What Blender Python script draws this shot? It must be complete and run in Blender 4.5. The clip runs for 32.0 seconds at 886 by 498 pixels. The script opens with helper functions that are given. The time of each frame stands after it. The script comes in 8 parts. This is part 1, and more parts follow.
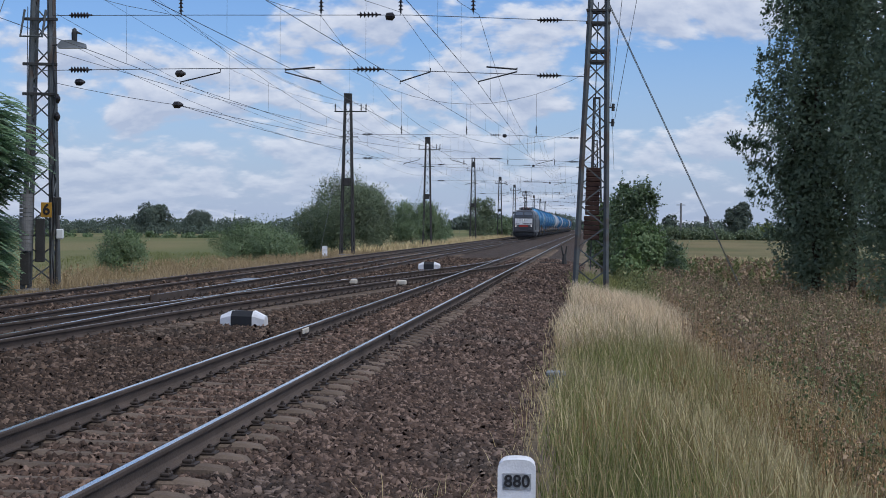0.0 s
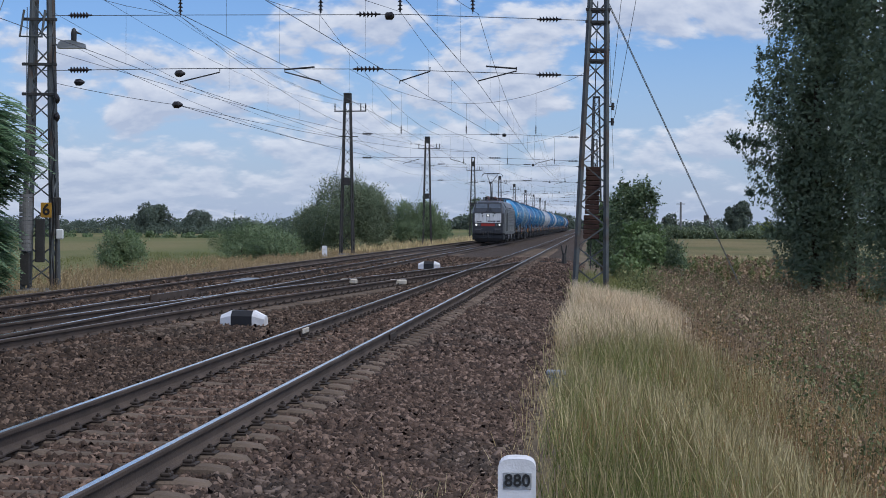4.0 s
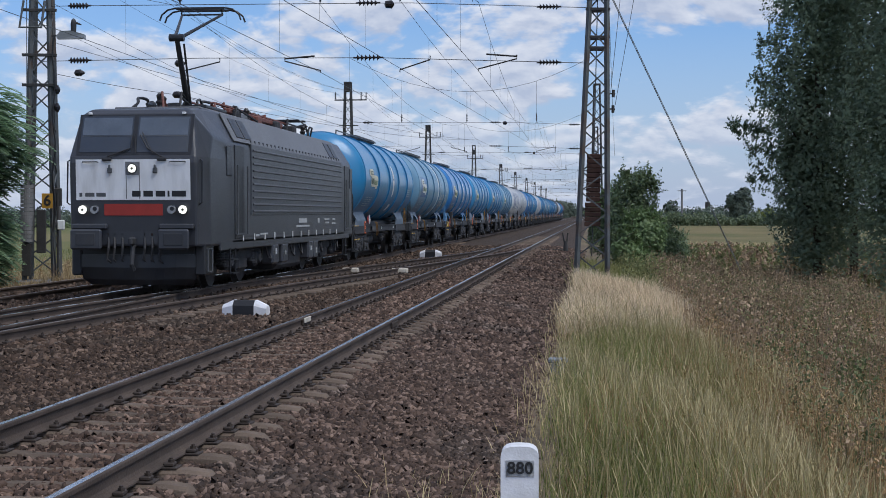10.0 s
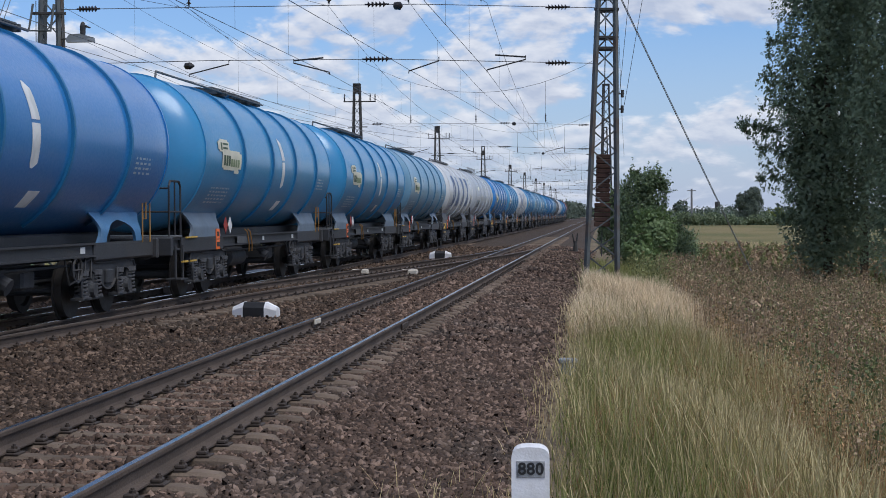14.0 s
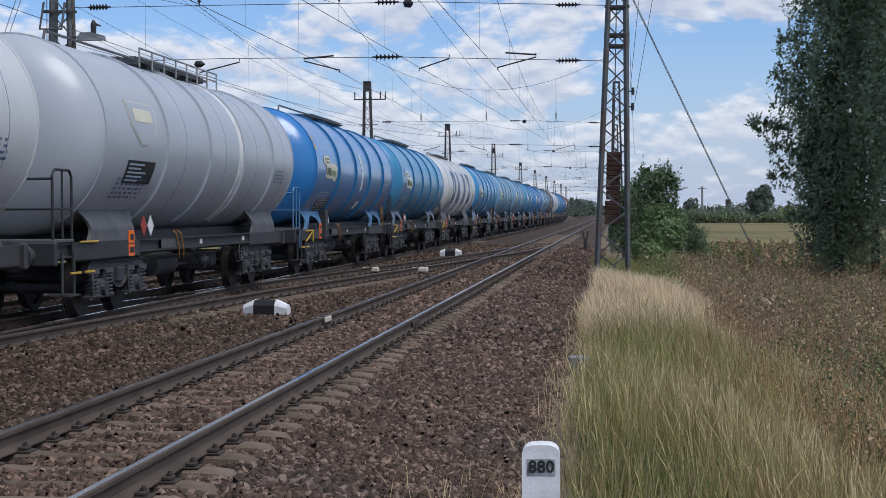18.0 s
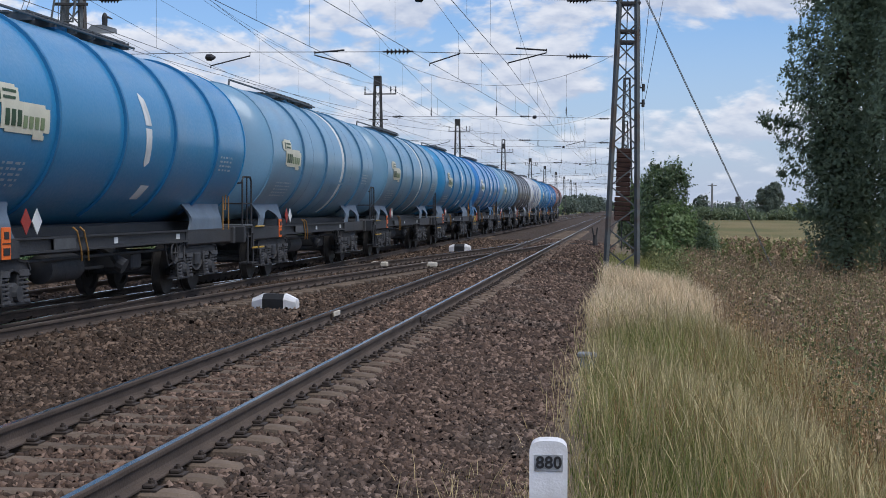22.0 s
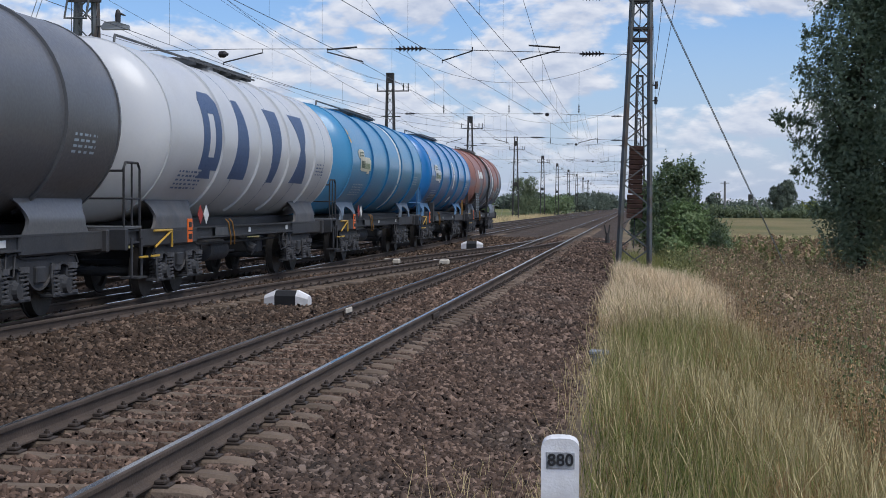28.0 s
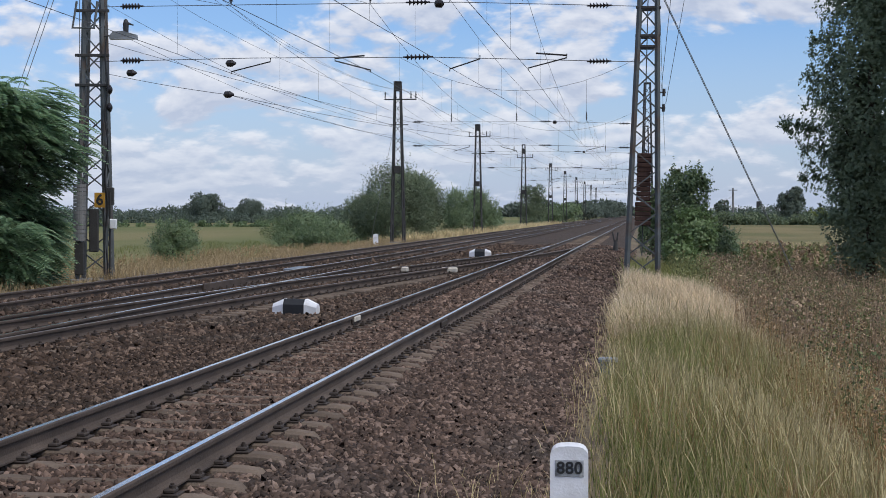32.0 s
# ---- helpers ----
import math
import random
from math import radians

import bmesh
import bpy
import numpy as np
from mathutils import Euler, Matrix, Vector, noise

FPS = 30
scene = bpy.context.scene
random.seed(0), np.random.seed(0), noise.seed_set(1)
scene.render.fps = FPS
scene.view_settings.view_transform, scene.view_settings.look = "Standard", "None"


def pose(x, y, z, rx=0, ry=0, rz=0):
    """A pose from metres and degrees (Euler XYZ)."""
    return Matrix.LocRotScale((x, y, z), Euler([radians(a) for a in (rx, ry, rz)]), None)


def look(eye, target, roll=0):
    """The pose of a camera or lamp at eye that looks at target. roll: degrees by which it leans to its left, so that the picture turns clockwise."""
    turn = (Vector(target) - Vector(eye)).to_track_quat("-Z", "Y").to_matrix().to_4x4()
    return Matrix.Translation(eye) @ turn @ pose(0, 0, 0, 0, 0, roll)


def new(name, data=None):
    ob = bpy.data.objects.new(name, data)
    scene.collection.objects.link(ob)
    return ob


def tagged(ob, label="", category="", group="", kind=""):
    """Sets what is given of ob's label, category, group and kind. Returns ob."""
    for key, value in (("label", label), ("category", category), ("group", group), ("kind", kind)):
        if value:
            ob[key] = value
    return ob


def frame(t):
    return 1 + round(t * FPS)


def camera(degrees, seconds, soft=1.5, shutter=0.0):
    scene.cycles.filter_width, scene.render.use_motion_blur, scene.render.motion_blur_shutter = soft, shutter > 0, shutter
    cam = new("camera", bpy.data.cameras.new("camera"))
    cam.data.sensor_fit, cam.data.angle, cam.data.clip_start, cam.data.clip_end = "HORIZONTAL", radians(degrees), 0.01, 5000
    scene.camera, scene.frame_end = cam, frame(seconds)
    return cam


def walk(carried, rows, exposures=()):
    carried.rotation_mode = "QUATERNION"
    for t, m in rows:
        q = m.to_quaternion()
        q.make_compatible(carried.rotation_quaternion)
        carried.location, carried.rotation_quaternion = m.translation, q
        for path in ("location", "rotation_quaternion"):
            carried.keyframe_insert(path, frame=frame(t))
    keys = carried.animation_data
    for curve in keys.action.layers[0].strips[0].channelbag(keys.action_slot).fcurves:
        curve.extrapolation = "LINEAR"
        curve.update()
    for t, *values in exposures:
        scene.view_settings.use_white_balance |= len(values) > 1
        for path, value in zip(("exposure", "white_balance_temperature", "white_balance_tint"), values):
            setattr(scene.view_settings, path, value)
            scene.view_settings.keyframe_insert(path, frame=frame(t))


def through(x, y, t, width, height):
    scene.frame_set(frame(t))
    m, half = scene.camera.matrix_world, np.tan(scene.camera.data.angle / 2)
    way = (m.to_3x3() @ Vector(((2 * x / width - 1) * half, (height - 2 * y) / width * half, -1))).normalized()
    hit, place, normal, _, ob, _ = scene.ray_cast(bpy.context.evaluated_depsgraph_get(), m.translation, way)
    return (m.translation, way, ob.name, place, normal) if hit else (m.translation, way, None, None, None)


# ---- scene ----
# exposure, white balance, sky and sun
EXPO, TINT = 0.0, 10.0
SKY_SEED = 3.0
SKY_GAPS = ((-0.332, 0.128, 0.09, 0.03, 0.13), (-0.165, 0.122, 0.035, 0.016, 0.08), (0.06, 0.1, 0.07, 0.028, 0.12), (-0.27, 0.085, 0.04, 0.012, 0.07), (0.12, 0.125, 0.03, 0.02, 0.1))
SKY_GAIN = (0.78, 0.94, 1.24)
CLOUD_LIGHT, CLOUD_DARK, AIR = (8.1, 8.1, 8.4), (3.8, 4.4, 5.8), (4.5, 5.1, 6.7)
SKY_STRENGTH, SUN_POWER = 0.103, 2.3
EYE = (0.0, 0.0, 1.66)  # metres; z = 0 is the top of the rails


def aim(yaw, pitch, roll):
    """A camera pose at EYE: degrees to the left of +Y, upwards, and of lean."""
    return Matrix.Translation(EYE) @ pose(0, 0, 0, 0, 0, yaw) @ pose(0, 0, 0, 90 + pitch) @ pose(0, 0, 0, 0, 0, roll)


cam = camera(32.39, 32.0, soft=0.9)
walk(cam, [(t, aim(a, b, c)) for t, a, b, c in (
    (0, 5.583, -0.861, 0.441),
    (0.5, 5.580, -0.858, 0.437),
    (1, 5.586, -0.861, 0.432),
    (1.5, 5.586, -0.861, 0.432),
    (2, 5.580, -0.858, 0.437),
    (2.5, 5.583, -0.864, 0.428),
    (3, 5.582, -0.877, 0.371),
    (3.5, 5.582, -0.881, 0.353),
    (5.5, 5.564, -0.926, 0.246),
    (6, 5.570, -0.985, 0.215),
    (6.5, 5.575, -1.037, 0.152),
    (7, 5.597, -1.098, 0.167),
    (7.5, 5.584, -1.160, 0.205),
    (8, 5.578, -1.247, 0.282),
    (8.5, 5.593, -1.315, 0.218),
    (9, 5.595, -1.322, 0.119),
    (9.5, 5.607, -1.319, 0.040),
    (10, 5.629, -1.319, -0.027),
    (10.5, 5.647, -1.341, -0.108),
    (11, 5.694, -1.323, -0.069),
    (11.5, 5.747, -1.295, -0.189),
    (12, 5.808, -1.271, -0.171),
    (12.5, 5.855, -1.268, -0.174),
    (13, 5.911, -1.278, -0.291),
    (13.5, 5.957, -1.281, -0.311),
    (14, 5.993, -1.278, -0.313),
    (14.5, 6.034, -1.267, -0.363),
    (16.5, 6.230, -1.286, -0.438),
    (17, 6.274, -1.309, -0.442),
    (17.5, 6.297, -1.326, -0.384),
    (18, 6.382, -1.358, -0.344),
    (18.5, 6.419, -1.439, -0.157),
    (19, 6.460, -1.519, -0.132),
    (19.5, 6.480, -1.556, -0.077),
    (20, 6.535, -1.573, -0.052),
    (20.5, 6.569, -1.564, 0.022),
    (21, 6.628, -1.558, 0.065),
    (21.5, 6.663, -1.561, 0.049),
    (22, 6.727, -1.541, 0.082),
    (22.5, 6.767, -1.527, 0.141),
    (23, 6.831, -1.518, 0.220),
    (23.5, 6.896, -1.462, 0.211),
    (24, 6.960, -1.427, 0.181),
    (24.5, 7.050, -1.484, 0.296),
    (25, 7.114, -1.613, 0.234),
    (25.5, 7.136, -1.772, 0.250),
    (27.5, 7.183, -1.711, 0.247),
    (28, 7.184, -1.648, 0.210),
    (28.5, 7.216, -1.584, 0.210),
    (29, 7.249, -1.548, 0.179),
    (29.5, 7.275, -1.510, 0.142),
    (30, 7.288, -1.459, 0.101),
    (30.5, 7.346, -1.427, 0.110),
    (31, 7.384, -1.412, 0.067),
    (31.5, 7.440, -1.388, 0.027),
    (32, 7.490, -1.346, 0.000),
)], exposures=[(t, EXPO + d, k, TINT) for t, d, k in ((0, -0.1, 5950), (9, -0.06, 6050), (13, 0.02, 6200), (20, 0.08, 6250), (32, 0.08, 6300))])

# ---- world, sun ----
SUN_EL, SUN_AZ = 57.0, 126.0  # degrees above the horizon; clockwise from +Y
world = bpy.data.worlds.new("sky")
scene.world = world
world.use_nodes = True


def build_sky():
    nt = world.node_tree
    nt.nodes.clear()
    N, L = nt.nodes.new, nt.links.new

    def math2(op, a, b=None, c=None):
        n = N("ShaderNodeMath")
        n.operation = op
        for i, v in enumerate((a, b, c)):
            if v is None:
                continue
            if isinstance(v, (int, float)):
                n.inputs[i].default_value = v
            else:
                L(v, n.inputs[i])
        return n.outputs[0]

    out, bg = N("ShaderNodeOutputWorld"), N("ShaderNodeBackground")
    sky = N("ShaderNodeTexSky")
    sky.sky_type, sky.sun_disc = "NISHITA", False
    sky.sun_elevation, sky.sun_rotation = radians(SUN_EL), radians(SUN_AZ)
    sky.air_density, sky.dust_density, sky.ozone_density = 1.0, 0.6, 1.6
    tc, sep = N("ShaderNodeTexCoord"), N("ShaderNodeSeparateXYZ")
    L(tc.outputs["Generated"], sep.inputs[0])
    x, y, z = sep.outputs
    # direction -> cumulus in rows that grow smaller and flatter towards the horizon
    zz = math2("MAXIMUM", z, 0.0)
    az = math2("ARCTAN2", x, y)
    el = math2("POWER", math2("ADD", zz, 0.002), 0.72)
    comb = N("ShaderNodeCombineXYZ")
    L(math2("MULTIPLY", az, 14.0), comb.inputs[0])
    L(math2("MULTIPLY", el, 21.0), comb.inputs[1])
    comb.inputs[2].default_value = SKY_SEED

    def shifted(dy):
        mp = N("ShaderNodeMapping")
        mp.inputs["Location"].default_value = (0.0, dy, 0.0)
        L(comb.outputs[0], mp.inputs[0])
        return mp.outputs[0]

    def fbm(v, scale, detail, rough, warp=0.25):
        n = N("ShaderNodeTexNoise")
        n.inputs["Scale"].default_value, n.inputs["Detail"].default_value = scale, detail
        n.inputs["Roughness"].default_value, n.inputs["Distortion"].default_value = rough, warp
        L(v, n.inputs["Vector"])
        return n.outputs["Fac"]

    def fit(v, a0, a1, lo=0.0, hi=1.0, soft=False):
        n = N("ShaderNodeMapRange")
        if soft:
            n.interpolation_type = "SMOOTHSTEP"
        for key, w in (("From Min", a0), ("From Max", a1), ("To Min", lo), ("To Max", hi)):
            n.inputs[key].default_value = w
        L(v, n.inputs["Value"])
        return n.outputs[0]

    def heap(dy):
        v = shifted(dy)
        puff = N("ShaderNodeTexVoronoi")
        puff.feature = "SMOOTH_F1"
        puff.inputs["Scale"].default_value = 2.6
        puff.inputs["Detail"].default_value, puff.inputs["Roughness"].default_value = 3.0, 0.55
        L(v, puff.inputs["Vector"])
        return math2("ADD", fbm(v, 0.85, 9.0, 0.56), math2("MULTIPLY", math2("SUBTRACT", 0.5, puff.outputs["Distance"]), 0.16))

    # gaps between the clouds (azimuth, elevation, half width, half height)
    gaps = None
    for a0, e0, w, h, k in SKY_GAPS:
        u = math2("DIVIDE", math2("SUBTRACT", az, a0), w)
        v = math2("DIVIDE", math2("SUBTRACT", zz, e0), h)
        g = math2("MULTIPLY", math2("EXPONENT", math2("MULTIPLY", math2("ADD", math2("MULTIPLY", u, u), math2("MULTIPLY", v, v)), -1.0)), k)
        gaps = g if gaps is None else math2("ADD", gaps, g)
    here, above = heap(0.0), heap(0.16)
    base = math2("SUBTRACT", here, gaps)
    cover = fit(base, 0.37, 0.5, soft=True)
    # tops in the sun, bases in shade; the thicker the greyer
    rise = fit(math2("SUBTRACT", here, above), -0.07, 0.1)
    thick = fit(base, 0.46, 0.7, 1.0, 0.5)
    ccol = N("ShaderNodeMix")
    ccol.data_type = "RGBA"
    ccol.inputs["A"].default_value = (*CLOUD_DARK, 1)
    ccol.inputs["B"].default_value = (*CLOUD_LIGHT, 1)
    L(math2("MULTIPLY", math2("ADD", math2("MULTIPLY", rise, 0.75), 0.25), thick), ccol.inputs["Factor"])
    skyk = N("ShaderNodeMix")
    skyk.data_type, skyk.blend_type = "RGBA", "MULTIPLY"
    skyk.inputs["Factor"].default_value = 1.0
    L(sky.outputs[0], skyk.inputs["A"])
    skyk.inputs["B"].default_value = (*SKY_GAIN, 1)
    # pale air low down
    low = N("ShaderNodeMapRange")
    low.inputs["From Min"].default_value, low.inputs["From Max"].default_value = 0.0, 0.12
    low.inputs["To Min"].default_value, low.inputs["To Max"].default_value = 0.8, 0.0
    L(zz, low.inputs["Value"])
    mixs = N("ShaderNodeMix")
    mixs.data_type = "RGBA"
    L(skyk.outputs["Result"], mixs.inputs["A"])
    mixs.inputs["B"].default_value = (*AIR, 1)
    L(low.outputs[0], mixs.inputs["Factor"])
    mixc = N("ShaderNodeMix")
    mixc.data_type = "RGBA"
    veil = fit(zz, 0.0, 0.07, 0.45, 0.93)
    L(math2("MULTIPLY", cover, veil), mixc.inputs["Factor"])
    L(mixs.outputs["Result"], mixc.inputs["A"])
    L(ccol.outputs["Result"], mixc.inputs["B"])
    L(mixc.outputs["Result"], bg.inputs["Color"])
    bg.inputs["Strength"].default_value = SKY_STRENGTH
    L(bg.outputs[0], out.inputs[0])


build_sky()
sun_data = bpy.data.lights.new("sun", "SUN")
sun_data.energy, sun_data.angle, sun_data.color = SUN_POWER, radians(32), (1.0, 0.96, 0.9)
sun = new("sun", sun_data)
a, e = radians(SUN_AZ), radians(SUN_EL)
sun.matrix_world = look((math.sin(a) * math.cos(e) * 60, math.cos(a) * math.cos(e) * 60, math.sin(e) * 60), (0, 0, 0))

# ---- materials ----
def mat(name, color, rough=0.7, metal=0.0, vary=0.25, scale=3.0, fine=40.0, bump=0.15, stain=None, stain_amount=0.0, each=0.0, streak=1.0, spec=0.5, stain_scale=0.6, stain_edge=0.12, coat=0.0):
    """A surface with grain at two scales, bump, stains of another colour, and a change from object to object."""
    m = bpy.data.materials.new(name)
    m.use_nodes = True
    nt = m.node_tree
    b = nt.nodes["Principled BSDF"]
    N, L = nt.nodes.new, nt.links.new
    tc, mp = N("ShaderNodeTexCoord"), N("ShaderNodeMapping")
    mp.inputs["Scale"].default_value = (1, 1, streak)
    L(tc.outputs["Object"], mp.inputs[0])

    def noise_tex(s, d):
        n = N("ShaderNodeTexNoise")
        n.inputs["Scale"].default_value, n.inputs["Detail"].default_value = s, d
        L(mp.outputs[0], n.inputs["Vector"])
        return n.outputs["Fac"]

    def rgb(f, c0, c1, blend="MIX"):
        n = N("ShaderNodeMix")
        n.data_type, n.blend_type = "RGBA", blend
        for key, v in (("Factor", f), ("A", c0), ("B", c1)):
            if hasattr(v, "is_output"):
                L(v, n.inputs[key])
            elif isinstance(v, (int, float)):
                n.inputs[key].default_value = v
            else:
                n.inputs[key].default_value = (*v, 1)
        return n.outputs["Result"]

    def fit(v, a, z, lo=0.0, hi=1.0):
        n = N("ShaderNodeMapRange")
        for key, w in (("From Min", a), ("From Max", z), ("To Min", lo), ("To Max", hi)):
            n.inputs[key].default_value = w
        L(v, n.inputs["Value"])
        return n.outputs[0]

    big, small = noise_tex(scale, 4.0), noise_tex(fine, 3.0)
    dark = tuple(c * (1 - vary) for c in color)
    light = tuple(min(1, c * (1 + vary)) for c in color)
    col = rgb(fit(big, 0.3, 0.7), dark, light)
    col = rgb(fit(small, 0.25, 0.75, 0.0, 0.55), col, tuple(c * (1 - vary * 0.8) for c in color))
    if stain:
        col = rgb(fit(noise_tex(stain_scale, 6.0), 0.5, 0.5 + stain_edge, 0.0, stain_amount), col, stain)
    if each:
        info, hsv = N("ShaderNodeObjectInfo"), N("ShaderNodeHueSaturation")
        L(fit(info.outputs["Random"], 0, 1, 1 - each, 1 + each), hsv.inputs["Value"])
        L(col, hsv.inputs["Color"])
        col = hsv.outputs[0]
    L(col, b.inputs["Base Color"])
    L(fit(small, 0.2, 0.8, max(0.02, rough - 0.1), min(1, rough + 0.1)), b.inputs["Roughness"])
    b.inputs["Metallic"].default_value = metal
    b.inputs["Specular IOR Level"].default_value = spec
    b.inputs["Coat Weight"].default_value, b.inputs["Coat Roughness"].default_value = coat, 0.22
    if bump:
        bp = N("ShaderNodeBump")
        bp.inputs["Strength"].default_value, bp.inputs["Distance"].default_value = bump, 0.02
        L(small, bp.inputs["Height"])
        L(bp.outputs[0], b.inputs["Normal"])
    return m


def leaf_mat(name, color, color2, through=0.35, rough=0.55, tip=None, gloss=0.3):
    """Leaves or blades: a change from piece to piece, light through them; tip: another colour towards the blade's end (by its UV)."""
    m = bpy.data.materials.new(name)
    m.use_nodes = True
    nt = m.node_tree
    N, L = nt.nodes.new, nt.links.new
    b, out = nt.nodes["Principled BSDF"], nt.nodes["Material Output"]
    geo, mixc = N("ShaderNodeNewGeometry"), N("ShaderNodeMix")
    mixc.data_type = "RGBA"
    mixc.inputs["A"].default_value, mixc.inputs["B"].default_value = (*color, 1), (*color2, 1)
    L(geo.outputs["Random Per Island"], mixc.inputs["Factor"])
    col = mixc.outputs["Result"]
    if tip:
        uv, sp, mt = N("ShaderNodeUVMap"), N("ShaderNodeSeparateXYZ"), N("ShaderNodeMix")
        mt.data_type = "RGBA"
        L(uv.outputs[0], sp.inputs[0])
        mr = N("ShaderNodeMapRange")
        mr.inputs["From Min"].default_value, mr.inputs["From Max"].default_value = 0.25, 0.85
        L(sp.outputs[1], mr.inputs["Value"])
        L(mr.outputs[0], mt.inputs["Factor"])
        L(col, mt.inputs["A"])
        mt.inputs["B"].default_value = (*tip, 1)
        col = mt.outputs["Result"]
    tcn, nz, hsv, mr2 = N("ShaderNodeTexCoord"), N("ShaderNodeTexNoise"), N("ShaderNodeHueSaturation"), N("ShaderNodeMapRange")
    L(tcn.outputs["Object"], nz.inputs["Vector"])
    nz.inputs["Scale"].default_value = 0.45
    mr2.inputs["To Min"].default_value, mr2.inputs["To Max"].default_value = 0.6, 1.4
    L(nz.outputs["Fac"], mr2.inputs["Value"])
    L(mr2.outputs[0], hsv.inputs["Value"])
    L(col, hsv.inputs["Color"])
    col = hsv.outputs[0]
    L(col, b.inputs["Base Color"])
    b.inputs["Roughness"].default_value = rough
    b.inputs["Specular IOR Level"].default_value = gloss
    tr, ms = N("ShaderNodeBsdfTranslucent"), N("ShaderNodeMixShader")
    L(col, tr.inputs["Color"])
    ms.inputs[0].default_value = through
    L(b.outputs[0], ms.inputs[1])
    L(tr.outputs[0], ms.inputs[2])
    L(ms.outputs[0], out.inputs["Surface"])
    return m


def glow_mat(name, color, power):
    m = bpy.data.materials.new(name)
    m.use_nodes = True
    b = m.node_tree.nodes["Principled BSDF"]
    b.inputs["Base Color"].default_value = (*color, 1)
    b.inputs["Emission Color"].default_value = (*color, 1)
    b.inputs["Emission Strength"].default_value = power
    return m


M = {}
M["rail_head"] = mat("polished_steel", (0.7, 0.69, 0.68), 0.17, 0.95, 0.1, 6, 60, 0.01)
M["rail_head_dull"] = mat("worn_steel", (0.2, 0.165, 0.14), 0.45, 0.6, 0.2, 3, 60, 0.05)
M["rail_web"] = mat("rusted_steel", (0.085, 0.062, 0.048), 0.85, 0.1, 0.35, 2, 50, 0.3)
M["sleeper"] = mat("weathered_concrete", (0.155, 0.118, 0.09), 0.95, 0, 0.3, 5, 60, 0.4, (0.1, 0.08, 0.064), 0.7, 0.25, stain_scale=2.5, stain_edge=0.2, spec=0.15)
M["sleeper_new"] = mat("pale_concrete", (0.55, 0.5, 0.42), 0.9, 0, 0.15, 5, 60, 0.2)
M["fasten"] = mat("oily_rusty_iron", (0.06, 0.045, 0.036), 0.7, 0.3, 0.3, 9, 60, 0.2)
M["ballast"] = mat("ballast_bed", (0.08, 0.062, 0.051), 0.95, 0, 0.45, 14, 45, 1.0, (0.05, 0.042, 0.036), 0.7, stain_scale=0.35, stain_edge=0.25, spec=0.08)
M["iron"] = mat("painted_lattice_steel", (0.105, 0.115, 0.118), 0.6, 0.2, 0.25, 2, 30, 0.1, (0.1, 0.055, 0.03), 0.6, stain_scale=1.1)
M["iron_dark"] = mat("dark_weathered_steel", (0.05, 0.048, 0.046), 0.7, 0.3, 0.25, 2, 30, 0.1)
M["wire"] = mat("copper_wire", (0.075, 0.075, 0.08), 0.5, 0.4, 0.1, 1, 20, 0)
M["ceramic"] = mat("brown_glazed_ceramic", (0.02, 0.016, 0.016), 0.3, 0, 0.2, 5, 30, 0)
M["weight"] = mat("grey_concrete_weights", (0.2, 0.2, 0.2), 0.9, 0, 0.2, 6, 50, 0.3, (0.14, 0.135, 0.13), 0.6, stain_scale=2.0)
M["rust_weight"] = mat("rusted_iron_weights", (0.075, 0.04, 0.03), 0.9, 0.2, 0.3, 5, 50, 0.3)
M["white"] = mat("white_limewash", (0.8, 0.8, 0.82), 0.8, 0, 0.06, 6, 70, 0.15, (0.4, 0.38, 0.35), 0.45, stain_scale=3.0)
M["black"] = mat("black_paint", (0.02, 0.02, 0.022), 0.6, 0, 0.2, 6, 60, 0.1)
M["yellow_sign"] = mat("yellow_enamel", (0.45, 0.24, 0.03), 0.5, 0, 0.12, 4, 40, 0.05)
M["orange"] = mat("orange_plate", (0.85, 0.16, 0.02), 0.45, 0, 0.08, 5, 40, 0)
M["yellow"] = mat("yellow_paint", (0.5, 0.31, 0.04), 0.5, 0, 0.15, 5, 40, 0.05)
M["red"] = mat("red_paint", (0.33, 0.035, 0.025), 0.5, 0, 0.15, 5, 40, 0.05)
M["grey_box"] = mat("grey_metal_box", (0.2, 0.225, 0.255), 0.6, 0.1, 0.15, 6, 40, 0.1)
M["loco_grey"] = mat("dark_grey_loco_paint", (0.042, 0.045, 0.053), 0.36, 0.0, 0.2, 1.2, 30, 0.03, (0.062, 0.06, 0.06), 0.5, stain_scale=0.9, stain_edge=0.3)
M["loco_roof"] = mat("roof_grey_paint", (0.15, 0.155, 0.165), 0.5, 0.0, 0.15, 1.2, 30, 0.03)
# body grey made paler for light the ribs catch; stains are weathering
M["loco_grey_lit"] = mat("weathered_grey_ribs_lit", (0.075, 0.079, 0.088), 0.45, 0, 0.2, 1.5, 30, 0.03, (0.05, 0.05, 0.052), 0.5, stain_scale=0.5, stain_edge=0.2)
M["side_glass"] = mat("dull_dark_window", (0.03, 0.034, 0.04), 0.35, 0, 0.1, 2, 20, 0, spec=0.3)
M["loco_black"] = mat("black_loco_trim", (0.018, 0.019, 0.022), 0.4, 0, 0.2, 3, 40, 0.03)
M["loco_white"] = mat("off_white_panel", (0.74, 0.75, 0.76), 0.45, 0, 0.08, 3, 40, 0.02, (0.36, 0.35, 0.33), 0.55, streak=0.25, stain_scale=4.0, stain_edge=0.3)
M["pane_sheet"] = mat("grey_pane_sheet", (0.1, 0.12, 0.15), 0.12, 0, 0.25, 2, 30, 0)
